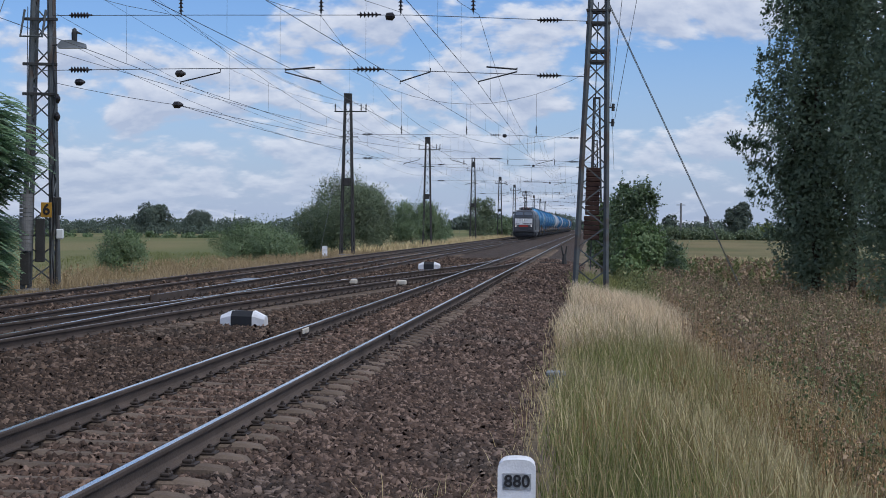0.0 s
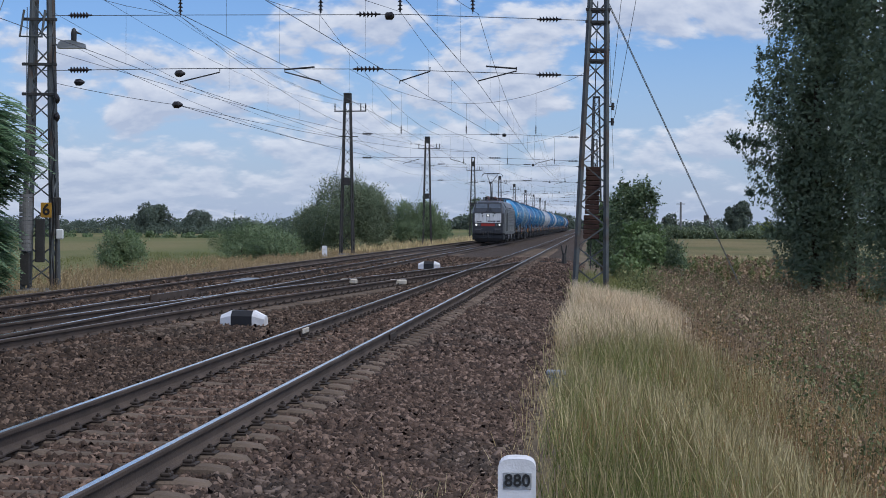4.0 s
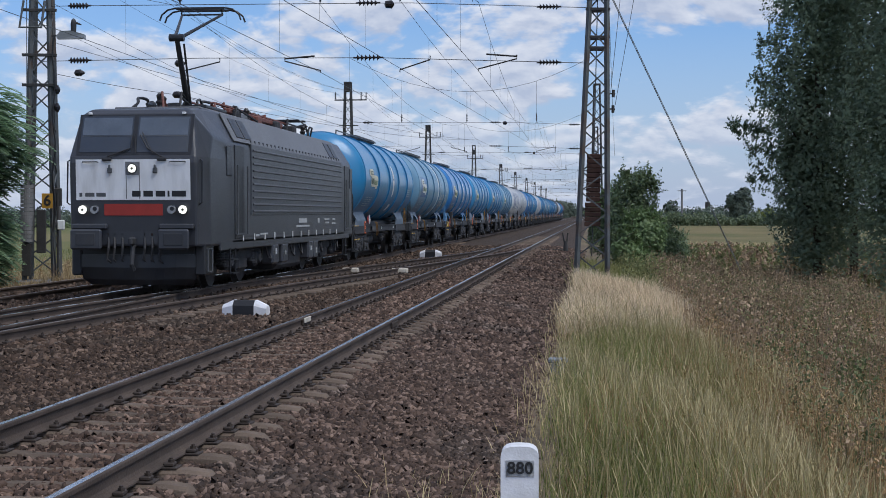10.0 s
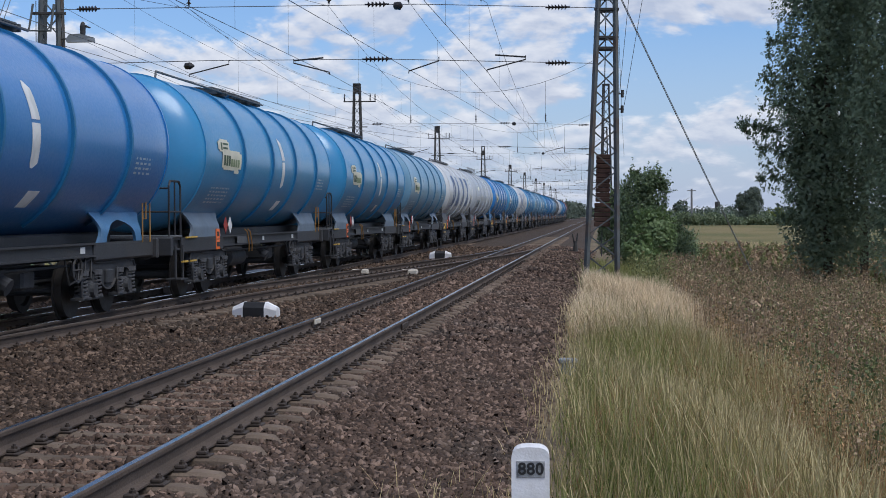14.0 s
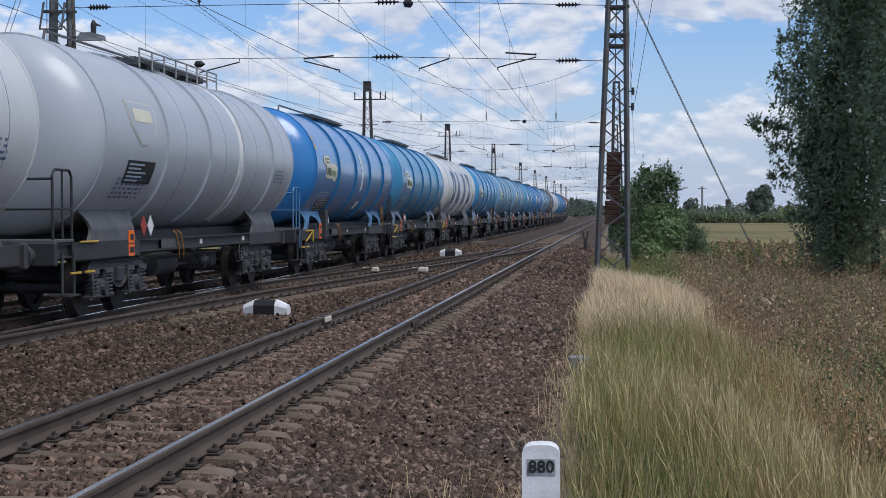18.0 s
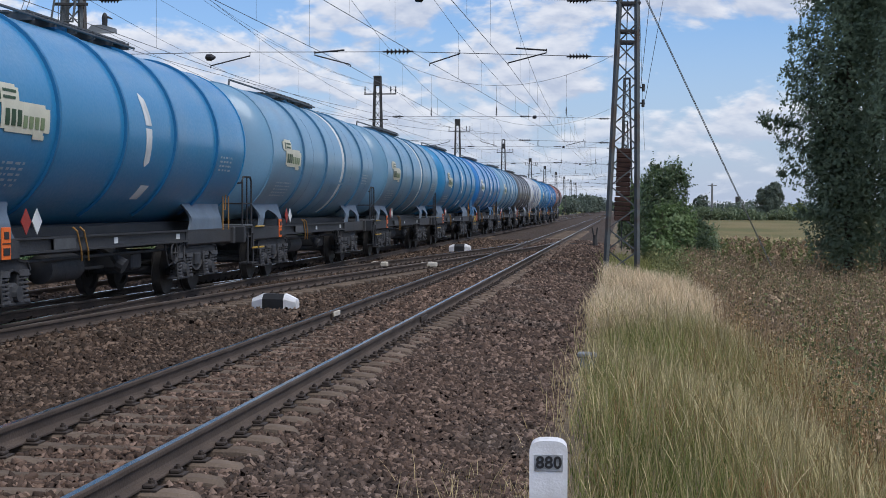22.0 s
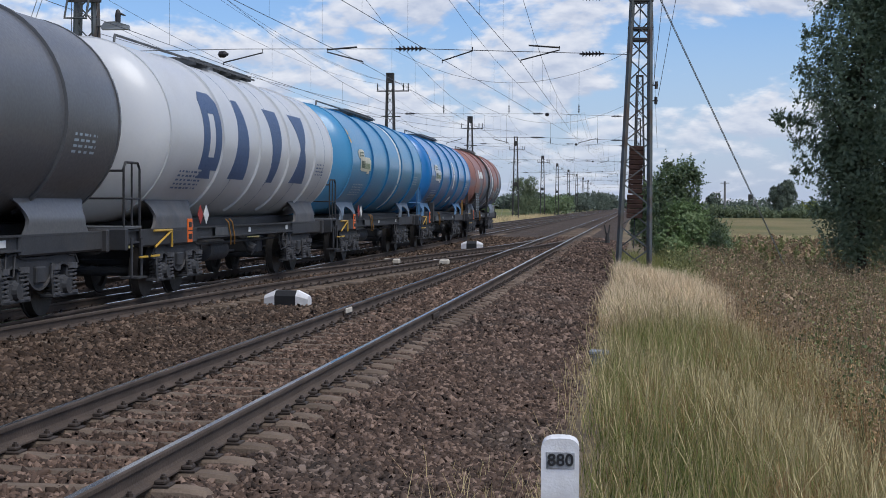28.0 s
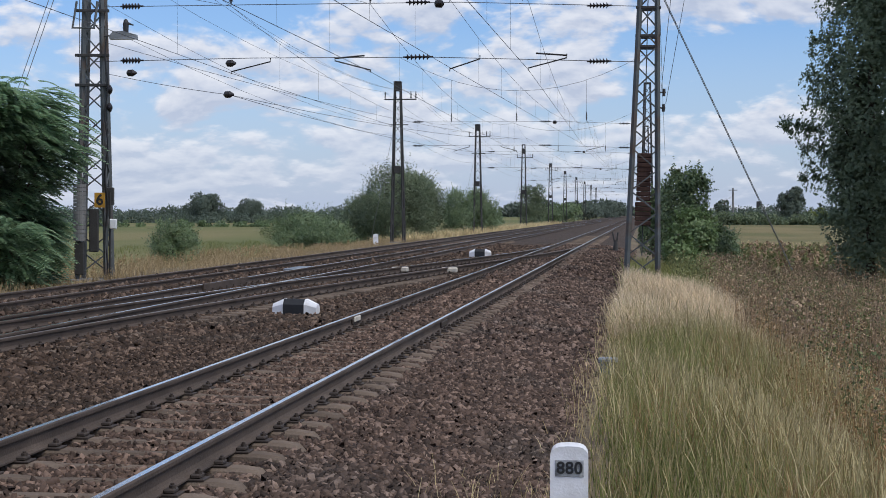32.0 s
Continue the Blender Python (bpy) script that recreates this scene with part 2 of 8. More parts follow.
M["glass"] = mat("dark_windscreen_glass", (0.04, 0.047, 0.058), 0.08, 0, 0.1, 2, 20, 0, spec=0.8)
M["lamp"] = glow_mat("lit_headlight", (1.0, 0.98, 0.84), 0.8)
M["lens"] = mat("clear_lens", (0.35, 0.36, 0.38), 0.15, 0.5, 0.1, 8, 40, 0)
M["copper"] = mat("red_insulated_busbar", (0.17, 0.062, 0.045), 0.6, 0, 0.2, 6, 40, 0.05)
M["bogie"] = mat("grimy_bogie_steel", (0.04, 0.042, 0.047), 0.75, 0.15, 0.35, 4, 40, 0.2, (0.09, 0.075, 0.062), 0.6, stain_scale=1.8, stain_edge=0.3)
M["spring"] = mat("dusty_spring_steel", (0.085, 0.085, 0.09), 0.55, 0.3, 0.3, 6, 40, 0.1)
M["frame"] = mat("dusty_underframe_paint", (0.034, 0.036, 0.041), 0.6, 0.05, 0.25, 2, 40, 0.1, (0.075, 0.065, 0.055), 0.5, stain_scale=1.2, stain_edge=0.3)
M["tyre"] = mat("steel_wheel", (0.05, 0.045, 0.042), 0.6, 0.4, 0.25, 5, 40, 0.1)
M["grating"] = mat("galvanised_grating", (0.11, 0.115, 0.12), 0.6, 0.4, 0.2, 5, 40, 0.1)
M["saddle"] = mat("dusty_blue_grey_steel", (0.14, 0.19, 0.25), 0.6, 0.1, 0.2, 3, 40, 0.1, (0.1, 0.09, 0.08), 0.5, stain_scale=1.5, stain_edge=0.3)
M["saddle_blue"] = mat("dusty_blue_saddle_paint", (0.07, 0.2, 0.38), 0.55, 0.0, 0.2, 3, 40, 0.1, (0.13, 0.15, 0.17), 0.6, stain_scale=1.5, stain_edge=0.3)
M["field_grey"] = mat("worn_number_field_paint", (0.4, 0.41, 0.42), 0.9, 0, 0.2, 20, 70, 0.3, (0.16, 0.16, 0.165), 0.7, stain_scale=14)
M["strand"] = mat("galvanised_strand", (0.3, 0.31, 0.32), 0.5, 0.3, 0.15, 1, 20, 0)
M["skirt"] = mat("dusty_dark_skirt_steel", (0.1, 0.105, 0.115), 0.65, 0.05, 0.25, 3, 40, 0.1, (0.14, 0.115, 0.095), 0.6, stain_scale=1.5, stain_edge=0.3)
M["amber"] = mat("amber_painted_tube", (0.36, 0.19, 0.05), 0.55, 0, 0.15, 5, 40, 0.05)
M["seam"] = mat("dark_plate_seam", (0.08, 0.16, 0.24), 0.6, 0, 0.2, 3, 40, 0)
M["stencil"] = mat("faded_white_stencil", (0.36, 0.44, 0.5), 0.6, 0, 0.2, 9, 60, 0)
TANK_DIRT = (0.2, 0.2, 0.19)
TANKS = {
    "blue": mat("blue_tank_paint", (0.02, 0.225, 0.46), 0.45, 0, 0.1, 0.5, 20, 0.02, TANK_DIRT, 0.35, stain_scale=0.5, stain_edge=0.3, coat=0.7),
    "bright": mat("bright_blue_tank_paint", (0.008, 0.17, 0.47), 0.38, 0, 0.08, 0.5, 20, 0.02, TANK_DIRT, 0.12, stain_scale=0.5, stain_edge=0.3, coat=1.0),
    "light": mat("faded_light_blue_tank_paint", (0.15, 0.315, 0.46), 0.5, 0, 0.12, 0.5, 20, 0.02, (0.19, 0.2, 0.2), 0.55, stain_scale=0.45, stain_edge=0.35, coat=0.5),
    "sky": mat("sky_blue_tank_paint", (0.045, 0.25, 0.46), 0.45, 0, 0.1, 0.5, 20, 0.02, TANK_DIRT, 0.35, stain_scale=0.5, stain_edge=0.3, coat=0.6),
    "white": mat("white_tank_paint", (0.58, 0.59, 0.6), 0.5, 0, 0.06, 0.5, 20, 0.02, (0.34, 0.33, 0.31), 0.55, stain_scale=0.5, stain_edge=0.35, coat=0.5),
    "pale": mat("pale_grey_tank_paint", (0.41, 0.44, 0.48), 0.5, 0, 0.08, 0.5, 20, 0.02, (0.27, 0.26, 0.25), 0.5, stain_scale=0.5, stain_edge=0.35, coat=0.5),
    "grey": mat("dark_grey_tank_paint", (0.095, 0.098, 0.105), 0.5, 0, 0.1, 0.5, 20, 0.02, (0.14, 0.135, 0.13), 0.5, stain_scale=0.6, stain_edge=0.3, coat=0.5),
}


def rust_tank_mat():
    """Blue-grey paint over rust-red primer, bare mostly along the top of the tank, with pale scratches low down."""
    m = mat("faded_paint_over_rust_primer", (0.15, 0.175, 0.21), 0.6, 0, 0.15, 0.8, 20, 0.05, (0.25, 0.25, 0.25), 0.4, stain_scale=3.0, stain_edge=0.25, coat=0.15)
    nt = m.node_tree
    N, L = nt.nodes.new, nt.links.new
    b = nt.nodes["Principled BSDF"]
    src = b.inputs["Base Color"].links[0].from_socket
    tc, sp, nz, nf = N("ShaderNodeTexCoord"), N("ShaderNodeSeparateXYZ"), N("ShaderNodeTexNoise"), N("ShaderNodeTexNoise")
    L(tc.outputs["Object"], sp.inputs[0])
    for n, sc, dt in ((nz, 0.42, 3.0), (nf, 2.6, 8.0)):
        n.inputs["Scale"].default_value, n.inputs["Detail"].default_value = sc, dt
        L(tc.outputs["Object"], n.inputs["Vector"])

    def op(kind, a, c):
        n = N("ShaderNodeMath")
        n.operation = kind
        for i, v in enumerate((a, c)):
            if isinstance(v, (int, float)):
                n.inputs[i].default_value = v
            else:
                L(v, n.inputs[i])
        return n.outputs[0]

    high = op("MULTIPLY", op("SUBTRACT", sp.outputs[2], 3.0), 0.42)
    f = op("ADD", op("ADD", high, op("MULTIPLY", op("SUBTRACT", nz.outputs["Fac"], 0.46), 3.2)), op("MULTIPLY", op("SUBTRACT", nf.outputs["Fac"], 0.5), 0.5))
    mr, mx = N("ShaderNodeMapRange"), N("ShaderNodeMix")
    mr.interpolation_type = "SMOOTHSTEP"
    mr.inputs["From Min"].default_value, mr.inputs["From Max"].default_value, mr.inputs["To Max"].default_value = -0.08, 0.3, 0.85
    L(f, mr.inputs["Value"])
    mx.data_type = "RGBA"
    L(mr.outputs[0], mx.inputs["Factor"])
    L(src, mx.inputs["A"])
    mx.inputs["B"].default_value = (0.3, 0.125, 0.09, 1)
    L(mx.outputs["Result"], b.inputs["Base Color"])
    return m


TANKS["rust"] = rust_tank_mat()
# hoops on the blue tanks have a darker colour than the tank
HOOPS = {"blue": mat("blue_hoop_darker_than_tank", (0.016, 0.15, 0.32), 0.5, 0, 0.15, 2, 30, 0.02), "light": mat("light_blue_hoop_darker_than_tank", (0.06, 0.17, 0.28), 0.55, 0, 0.15, 2, 30, 0.02)}
HOOPS["bright"], HOOPS["sky"] = HOOPS["blue"], HOOPS["blue"]
for key in ("white", "pale", "grey", "rust"):
    HOOPS[key] = TANKS[key]
M["letter"] = mat("dark_blue_lettering", (0.06, 0.105, 0.21), 0.5, 0, 0.1, 1, 30, 0.02)
M["patch_yellow"] = mat("cream_yellow_decal", (0.64, 0.62, 0.49), 0.5, 0, 0.12, 3, 30, 0.02)
M["cream_faded"] = mat("faded_cream_line", (0.5, 0.49, 0.42), 0.5, 0, 0.12, 3, 30, 0.02)
M["patch_white"] = mat("white_decal", (0.72, 0.73, 0.72), 0.5, 0, 0.08, 3, 30, 0.02, (0.4, 0.42, 0.42), 0.5, stain_scale=2)
M["decal_green"] = mat("leaf_green_decal", (0.2, 0.26, 0.13), 0.5, 0, 0.1, 3, 30, 0.02)
M["panel_dark"] = mat("dark_brown_data_panel", (0.035, 0.03, 0.028), 0.5, 0, 0.2, 3, 30, 0.02)
M["patch_green"] = mat("dark_green_decal", (0.03, 0.07, 0.03), 0.5, 0, 0.1, 3, 30, 0.02)
M["scrawl"] = mat("sprayed_grey_paint", (0.42, 0.43, 0.43), 0.6, 0, 0.15, 3, 30, 0.02)
M["bark"] = mat("grey_brown_bark", (0.1, 0.08, 0.06), 0.95, 0, 0.35, 6, 40, 0.6, streak=0.3)
M["poplar_leaf"] = leaf_mat("poplar_leaves", (0.2, 0.255, 0.17), (0.28, 0.345, 0.225), 0.5, 0.6, gloss=0.2)
M["shrub_leaf"] = leaf_mat("shrub_leaves", (0.1, 0.155, 0.07), (0.23, 0.3, 0.14), 0.4, 0.45, gloss=0.6)
M["sprout_leaf"] = leaf_mat("fresh_green_sprouts", (0.12, 0.19, 0.07), (0.27, 0.36, 0.16), 0.4, 0.45, gloss=0.4)
M["willow_leaf"] = leaf_mat("grey_green_willow_leaves", (0.1, 0.14, 0.075), (0.2, 0.24, 0.135), 0.3, 0.5, gloss=0.4)
M["frond_leaf"] = leaf_mat("dark_pinnate_leaves", (0.13, 0.23, 0.135), (0.34, 0.46, 0.27), 0.4, 0.45, gloss=0.6)
# far leaves: distance haze is put into this pale, greyish colour
M["far_leaf"] = leaf_mat("distant_foliage_haze_paled", (0.1, 0.13, 0.1), (0.155, 0.19, 0.145), 0.3)
M["yellow_leaf"] = leaf_mat("yellow_green_foliage", (0.16, 0.2, 0.05), (0.24, 0.27, 0.08), 0.3)
M["grass"] = leaf_mat("tall_green_grass", (0.05, 0.085, 0.016), (0.24, 0.3, 0.08), 0.3, tip=(0.31, 0.3, 0.115))
M["straw"] = leaf_mat("dry_straw_grass", (0.4, 0.3, 0.145), (0.88, 0.72, 0.4), 0.25)
M["stalk"] = leaf_mat("dry_grass_stalks", (0.26, 0.21, 0.09), (0.6, 0.5, 0.27), 0.25)
M["straw_pale"] = leaf_mat("pale_dry_grass", (0.5, 0.38, 0.23), (0.92, 0.76, 0.52), 0.25)
M["straw_tan"] = leaf_mat("brownish_straw", (0.24, 0.17, 0.09), (0.5, 0.38, 0.21), 0.3)
M["tan_grass"] = leaf_mat("orange_tan_grass", (0.2, 0.12, 0.055), (0.52, 0.34, 0.165), 0.3)
M["dark_weed"] = leaf_mat("dark_green_weeds", (0.06, 0.08, 0.035), (0.16, 0.19, 0.08), 0.3)
M["weed"] = leaf_mat("withered_brown_weeds", (0.13, 0.09, 0.06), (0.5, 0.36, 0.22), 0.3)
M["weed_green"] = leaf_mat("olive_weeds", (0.11, 0.13, 0.05), (0.28, 0.28, 0.12), 0.3)
M["field_grass"] = leaf_mat("meadow_grass", (0.13, 0.16, 0.05), (0.25, 0.24, 0.09), 0.35)


def stone_mat(name="broken_ballast_stone", color=(0.128, 0.095, 0.078), other=(0.105, 0.088, 0.077)):
    m = mat(name, color, 0.95, 0, 0.3, 3, 60, 0.4, other, 0.9, stain_scale=0.5, stain_edge=0.2, spec=0.12)
    nt = m.node_tree
    b = nt.nodes["Principled BSDF"]
    src = b.inputs["Base Color"].links[0].from_socket
    geo, ramp, mx = nt.nodes.new("ShaderNodeNewGeometry"), nt.nodes.new("ShaderNodeValToRGB"), nt.nodes.new("ShaderNodeMix")
    els = ramp.color_ramp.elements
    els[0].color, els[1].color = (0.38, 0.38, 0.38, 1), (2.1, 2.0, 1.9, 1)
    mid = els.new(0.7)
    mid.color = (0.95, 0.87, 0.82, 1)
    mx.data_type, mx.blend_type = "RGBA", "MULTIPLY"
    mx.inputs["Factor"].default_value = 1
    nt.links.new(geo.outputs["Random Per Island"], ramp.inputs[0])
    nt.links.new(src, mx.inputs["A"])
    nt.links.new(ramp.outputs[0], mx.inputs["B"])
    nt.links.new(mx.outputs["Result"], b.inputs["Base Color"])
    return m


M["stone"] = stone_mat()
M["stone_tan"] = stone_mat("dusty_tan_ballast_stone", (0.138, 0.1, 0.08), (0.11, 0.083, 0.068))
M["stone_dark"] = stone_mat("oily_brown_ballast_stone", (0.1, 0.074, 0.058), (0.085, 0.07, 0.058))


def ground_mat():
    """Fields: green meadow to the west, stubble and straw to the east, bare earth by the line."""
    m = bpy.data.materials.new("fields_and_bare_earth")
    m.use_nodes = True
    nt = m.node_tree
    N, L = nt.nodes.new, nt.links.new
    b = nt.nodes["Principled BSDF"]
    b.inputs["Roughness"].default_value = 1.0
    b.inputs["Specular IOR Level"].default_value = 0.1
    tc, sp = N("ShaderNodeTexCoord"), N("ShaderNodeSeparateXYZ")
    L(tc.outputs["Object"], sp.inputs[0])

    def nz(s, d=5.0, stretch=1.0):
        n, mp = N("ShaderNodeTexNoise"), N("ShaderNodeMapping")
        mp.inputs["Scale"].default_value = (1, stretch, 1)
        L(tc.outputs["Object"], mp.inputs[0])
        L(mp.outputs[0], n.inputs["Vector"])
        n.inputs["Scale"].default_value, n.inputs["Detail"].default_value = s, d
        return n.outputs["Fac"]

    def fit(v, a, z, lo=0.0, hi=1.0):
        n = N("ShaderNodeMapRange")
        for key, w in (("From Min", a), ("From Max", z), ("To Min", lo), ("To Max", hi)):
            n.inputs[key].default_value = w
        L(v, n.inputs["Value"])
        return n.outputs[0]

    def mix(f, c0, c1):
        n = N("ShaderNodeMix")
        n.data_type = "RGBA"
        L(f, n.inputs["Factor"])
        for key, v in (("A", c0), ("B", c1)):
            if isinstance(v, tuple):
                n.inputs[key].default_value = (*v, 1)
            else:
                L(v, n.inputs[key])
        return n.outputs["Result"]

    meadow = mix(fit(nz(0.035, 5, 0.25), 0.4, 0.6), (0.105, 0.125, 0.05), (0.2, 0.17, 0.085))
    meadow = mix(fit(nz(1.6), 0.3, 0.7, 0, 0.6), meadow, (0.14, 0.145, 0.06))
    stubble = mix(fit(nz(0.06, 5, 0.4), 0.4, 0.62), (0.22, 0.18, 0.09), (0.125, 0.13, 0.055))
    stubble = mix(fit(nz(1.2), 0.3, 0.7, 0, 0.6), stubble, (0.13, 0.11, 0.06))
    field = mix(fit(sp.outputs[0], -12, 2), meadow, stubble)
    earth = mix(fit(nz(0.8), 0.35, 0.65), (0.12, 0.095, 0.07), (0.2, 0.16, 0.1))
    verge_w = fit(sp.outputs[0], -21.5, -19.0)
    verge_e = fit(sp.outputs[0], 1.5, 5.0, 1.0, 0.0)
    mul = N("ShaderNodeMath")
    mul.operation = "MULTIPLY"
    L(verge_w, mul.inputs[0])
    L(verge_e, mul.inputs[1])
    L(mix(mul.outputs[0], field, earth), b.inputs["Base Color"])
    bp = N("ShaderNodeBump")
    bp.inputs["Strength"].default_value, bp.inputs["Distance"].default_value = 0.6, 0.1
    L(nz(6.0), bp.inputs["Height"])
    L(bp.outputs[0], b.inputs["Normal"])
    return m


M["ground"] = ground_mat()


# ---- building helpers ----
class Shape:
    """Gathers vertices and faces of one mesh."""

    def __init__(self):
        self.v, self.f = [], []

    def add(self, verts, faces):
        n = len(self.v)
        self.v += [tuple(p) for p in verts]
        self.f += [tuple(n + i for i in f) for f in faces]
        return self

    def box(self, c, s, c2=0.0, m=None):
        """A box of size s about c, its edges bevelled by c2."""
        h = [w / 2 for w in s]
        if c2 <= 0:
            vs = [(x * h[0], y * h[1], z * h[2]) for x in (-1, 1) for y in (-1, 1) for z in (-1, 1)]
            fs = [(0, 1, 3, 2), (4, 6, 7, 5), (0, 4, 5, 1), (2, 3, 7, 6), (0, 2, 6, 4), (1, 5, 7, 3)]
        else:
            vs, idx = [], {}
            for x in (-1, 1):
                for y in (-1, 1):
                    for z in (-1, 1):
                        for k in range(3):
                            p = [x * h[0], y * h[1], z * h[2]]
                            for q in range(3):
                                if q != k:
                                    p[q] -= (x, y, z)[q] * c2
                            idx[(x, y, z, k)] = len(vs)
                            vs.append(tuple(p))
            fs = []
            for k in range(3):
                a, b = [q for q in range(3) if q != k]
                for sgn in (-1, 1):
                    ring = []
                    for u, w in ((-1, -1), (1, -1), (1, 1), (-1, 1)):
                        key = [0, 0, 0]
                        key[k], key[a], key[b] = sgn, u, w
                        ring.append(idx[(*key, k)])
                    fs.append(tuple(ring))
                for u in (-1, 1):
                    for w in (-1, 1):
                        lo, hi = [0, 0, 0], [0, 0, 0]
                        lo[k], lo[a], lo[b] = -1, u, w
                        hi[k], hi[a], hi[b] = 1, u, w
                        fs.append((idx[(*lo, a)], idx[(*hi, a)], idx[(*hi, b)], idx[(*lo, b)]))
            for x in (-1, 1):
                for y in (-1, 1):
                    for z in (-1, 1):
                        fs.append(tuple(idx[(x, y, z, k)] for k in range(3)))
        vs = [Vector(p) for p in vs]
        if m is not None:
            vs = [m @ p for p in vs]
        return self.add([p + Vector(c) for p in vs], fs)

    def rod(self, p0, p1, r0, r1=None, seg=8, caps=True):
        """A round bar or cone from p0 to p1."""
        p0, p1, r1 = Vector(p0), Vector(p1), r0 if r1 is None else r1
        d = (p1 - p0).normalized()
        u = d.orthogonal().normalized()
        w = d.cross(u)
        ring = [(math.cos(2 * math.pi * i / seg), math.sin(2 * math.pi * i / seg)) for i in range(seg)]
        vs = [p0 + (u * a + w * b) * r0 for a, b in ring] + [p1 + (u * a + w * b) * r1 for a, b in ring]
        fs = [(i, (i + 1) % seg, seg + (i + 1) % seg, seg + i) for i in range(seg)]
        if caps:
            fs += [tuple(reversed(range(seg))), tuple(range(seg, 2 * seg))]
        return self.add(vs, fs)

    def tube(self, pts, r, seg=6):
        """A bent round bar through the points, one connected piece."""
        pts = [Vector(p) for p in pts]
        vs, n = [], len(pts)
        ref = None
        for i, p in enumerate(pts):
            d = (pts[min(n - 1, i + 1)] - pts[max(0, i - 1)]).normalized()
            if ref is None:
                ref = d.orthogonal().normalized()
            u = (ref - d * ref.dot(d))
            u = u.normalized() if u.length > 0.05 else d.orthogonal().normalized()
            ref = u
            w = d.cross(u)
            vs += [p + (u * math.cos(2 * math.pi * k / seg) + w * math.sin(2 * math.pi * k / seg)) * r for k in range(seg)]
        fs = [(i * seg + k, i * seg + (k + 1) % seg, (i + 1) * seg + (k + 1) % seg, (i + 1) * seg + k) for i in range(n - 1) for k in range(seg)]
        fs += [tuple(reversed(range(seg))), tuple((n - 1) * seg + k for k in range(seg))]
        return self.add(vs, fs)

    def angle(self, p0, p1, w, t):
        """A steel bar of square section w by t from p0 to p1."""
        p0, p1 = Vector(p0), Vector(p1)
        d = p1 - p0
        q = d.to_track_quat("Z", "Y").to_matrix()
        return self.box((p0 + p1) / 2, (w, t, d.length), 0, q)

    def lathe(self, prof, c, axis="y", seg=16):
        """Turns a profile of (along, radius) about an axis through c."""
        vs, fs = [], []
        for a, r in prof:
            for i in range(seg):
                u, w = r * math.cos(2 * math.pi * i / seg), r * math.sin(2 * math.pi * i / seg)
                p = {"y": (u, a, w), "x": (a, u, w), "z": (u, w, a)}[axis]
                vs.append(Vector(p) + Vector(c))
        for k in range(len(prof) - 1):
            for i in range(seg):
                j = (i + 1) % seg
                fs.append((k * seg + i, k * seg + j, (k + 1) * seg + j, (k + 1) * seg + i))
        fs += [tuple(range(seg)), tuple((len(prof) - 1) * seg + i for i in reversed(range(seg)))]
        return self.add(vs, fs)

    def sweep(self, prof, path, closed=False):
        """Sweeps a closed profile of (x, z) along points of a level path, turned to follow it."""
        n, m = len(prof), len(path)
        vs = []
        for i, p in enumerate(path):
            a, b = Vector(path[max(0, i - 1)]), Vector(path[min(m - 1, i + 1)])
            d = (b - a).normalized()
            side = Vector((d.y, -d.x, 0)).normalized()
            vs += [Vector(p) + side * x + Vector((0, 0, z)) for x, z in prof]
        fs = [(i * n + k, i * n + (k + 1) % n, (i + 1) * n + (k + 1) % n, (i + 1) * n + k) for i in range(m - 1) for k in range(n)]
        fs += [tuple(reversed(range(n))), tuple((m - 1) * n + k for k in range(n))]
        return self.add(vs, fs)

    def mesh(self, name, material, smooth=False):
        me = bpy.data.meshes.new(name)
        me.from_pydata(self.v, [], self.f)
        bm = bmesh.new()
        bm.from_mesh(me)
        bmesh.ops.recalc_face_normals(bm, faces=bm.faces)
        if smooth:
            for f in bm.faces:
                f.smooth = True
            for e in bm.edges:
                if len(e.link_faces) == 2 and e.calc_face_angle() > 0.6:
                    e.smooth = False
        bm.to_mesh(me)
        bm.free()
        for mt in material if isinstance(material, (list, tuple)) else (material,):
            me.materials.append(mt)
        return me


def part(name, shape, material, parent, label="", smooth=False, at=None):
    """Links a Shape (or a ready mesh) as ONE mesh object under a thing or a part."""
    me = shape.mesh(name, material, smooth) if isinstance(shape, Shape) else shape
    ob = new(name, me)
    ob.parent = parent
    if at is not None:
        ob.matrix_basis = at
    if label:
        ob["label"] = label
    return ob


def thing(name, label, category, m=None, group="", kind=""):
    ob = new(name)
    ob.empty_display_size = 0.3
    if m is not None:
        ob.matrix_basis = m
    return tagged(ob, label, category, group, kind)


def solo(name, shape, material, label, category, m=None, group="", kind="", smooth=False):
    me = shape.mesh(name, material, smooth) if isinstance(shape, Shape) else shape
    ob = new(name, me)
    if m is not None:
        ob.matrix_basis = m
    return tagged(ob, label, category, group, kind)


def quick_mesh(name, verts, faces, material, uv=None):
    """A mesh from numpy arrays; faces all of one size."""
    verts, faces = np.asarray(verts, dtype=np.float32), np.asarray(faces, dtype=np.int32)
    me = bpy.data.meshes.new(name)
    k = faces.shape[1]
    me.vertices.add(len(verts))
    me.vertices.foreach_set("co", verts.ravel())
    me.loops.add(faces.size)
    me.loops.foreach_set("vertex_index", faces.ravel())
    me.polygons.add(len(faces))
    me.polygons.foreach_set("loop_start", np.arange(0, faces.size, k, dtype=np.int32))
    me.update(calc_edges=True)
    if uv is not None:
        layer = me.uv_layers.new(name="UVMap")
        layer.data.foreach_set("uv", np.asarray(uv, dtype=np.float32)[faces.ravel()].ravel())
    me.materials.append(material)
    return me


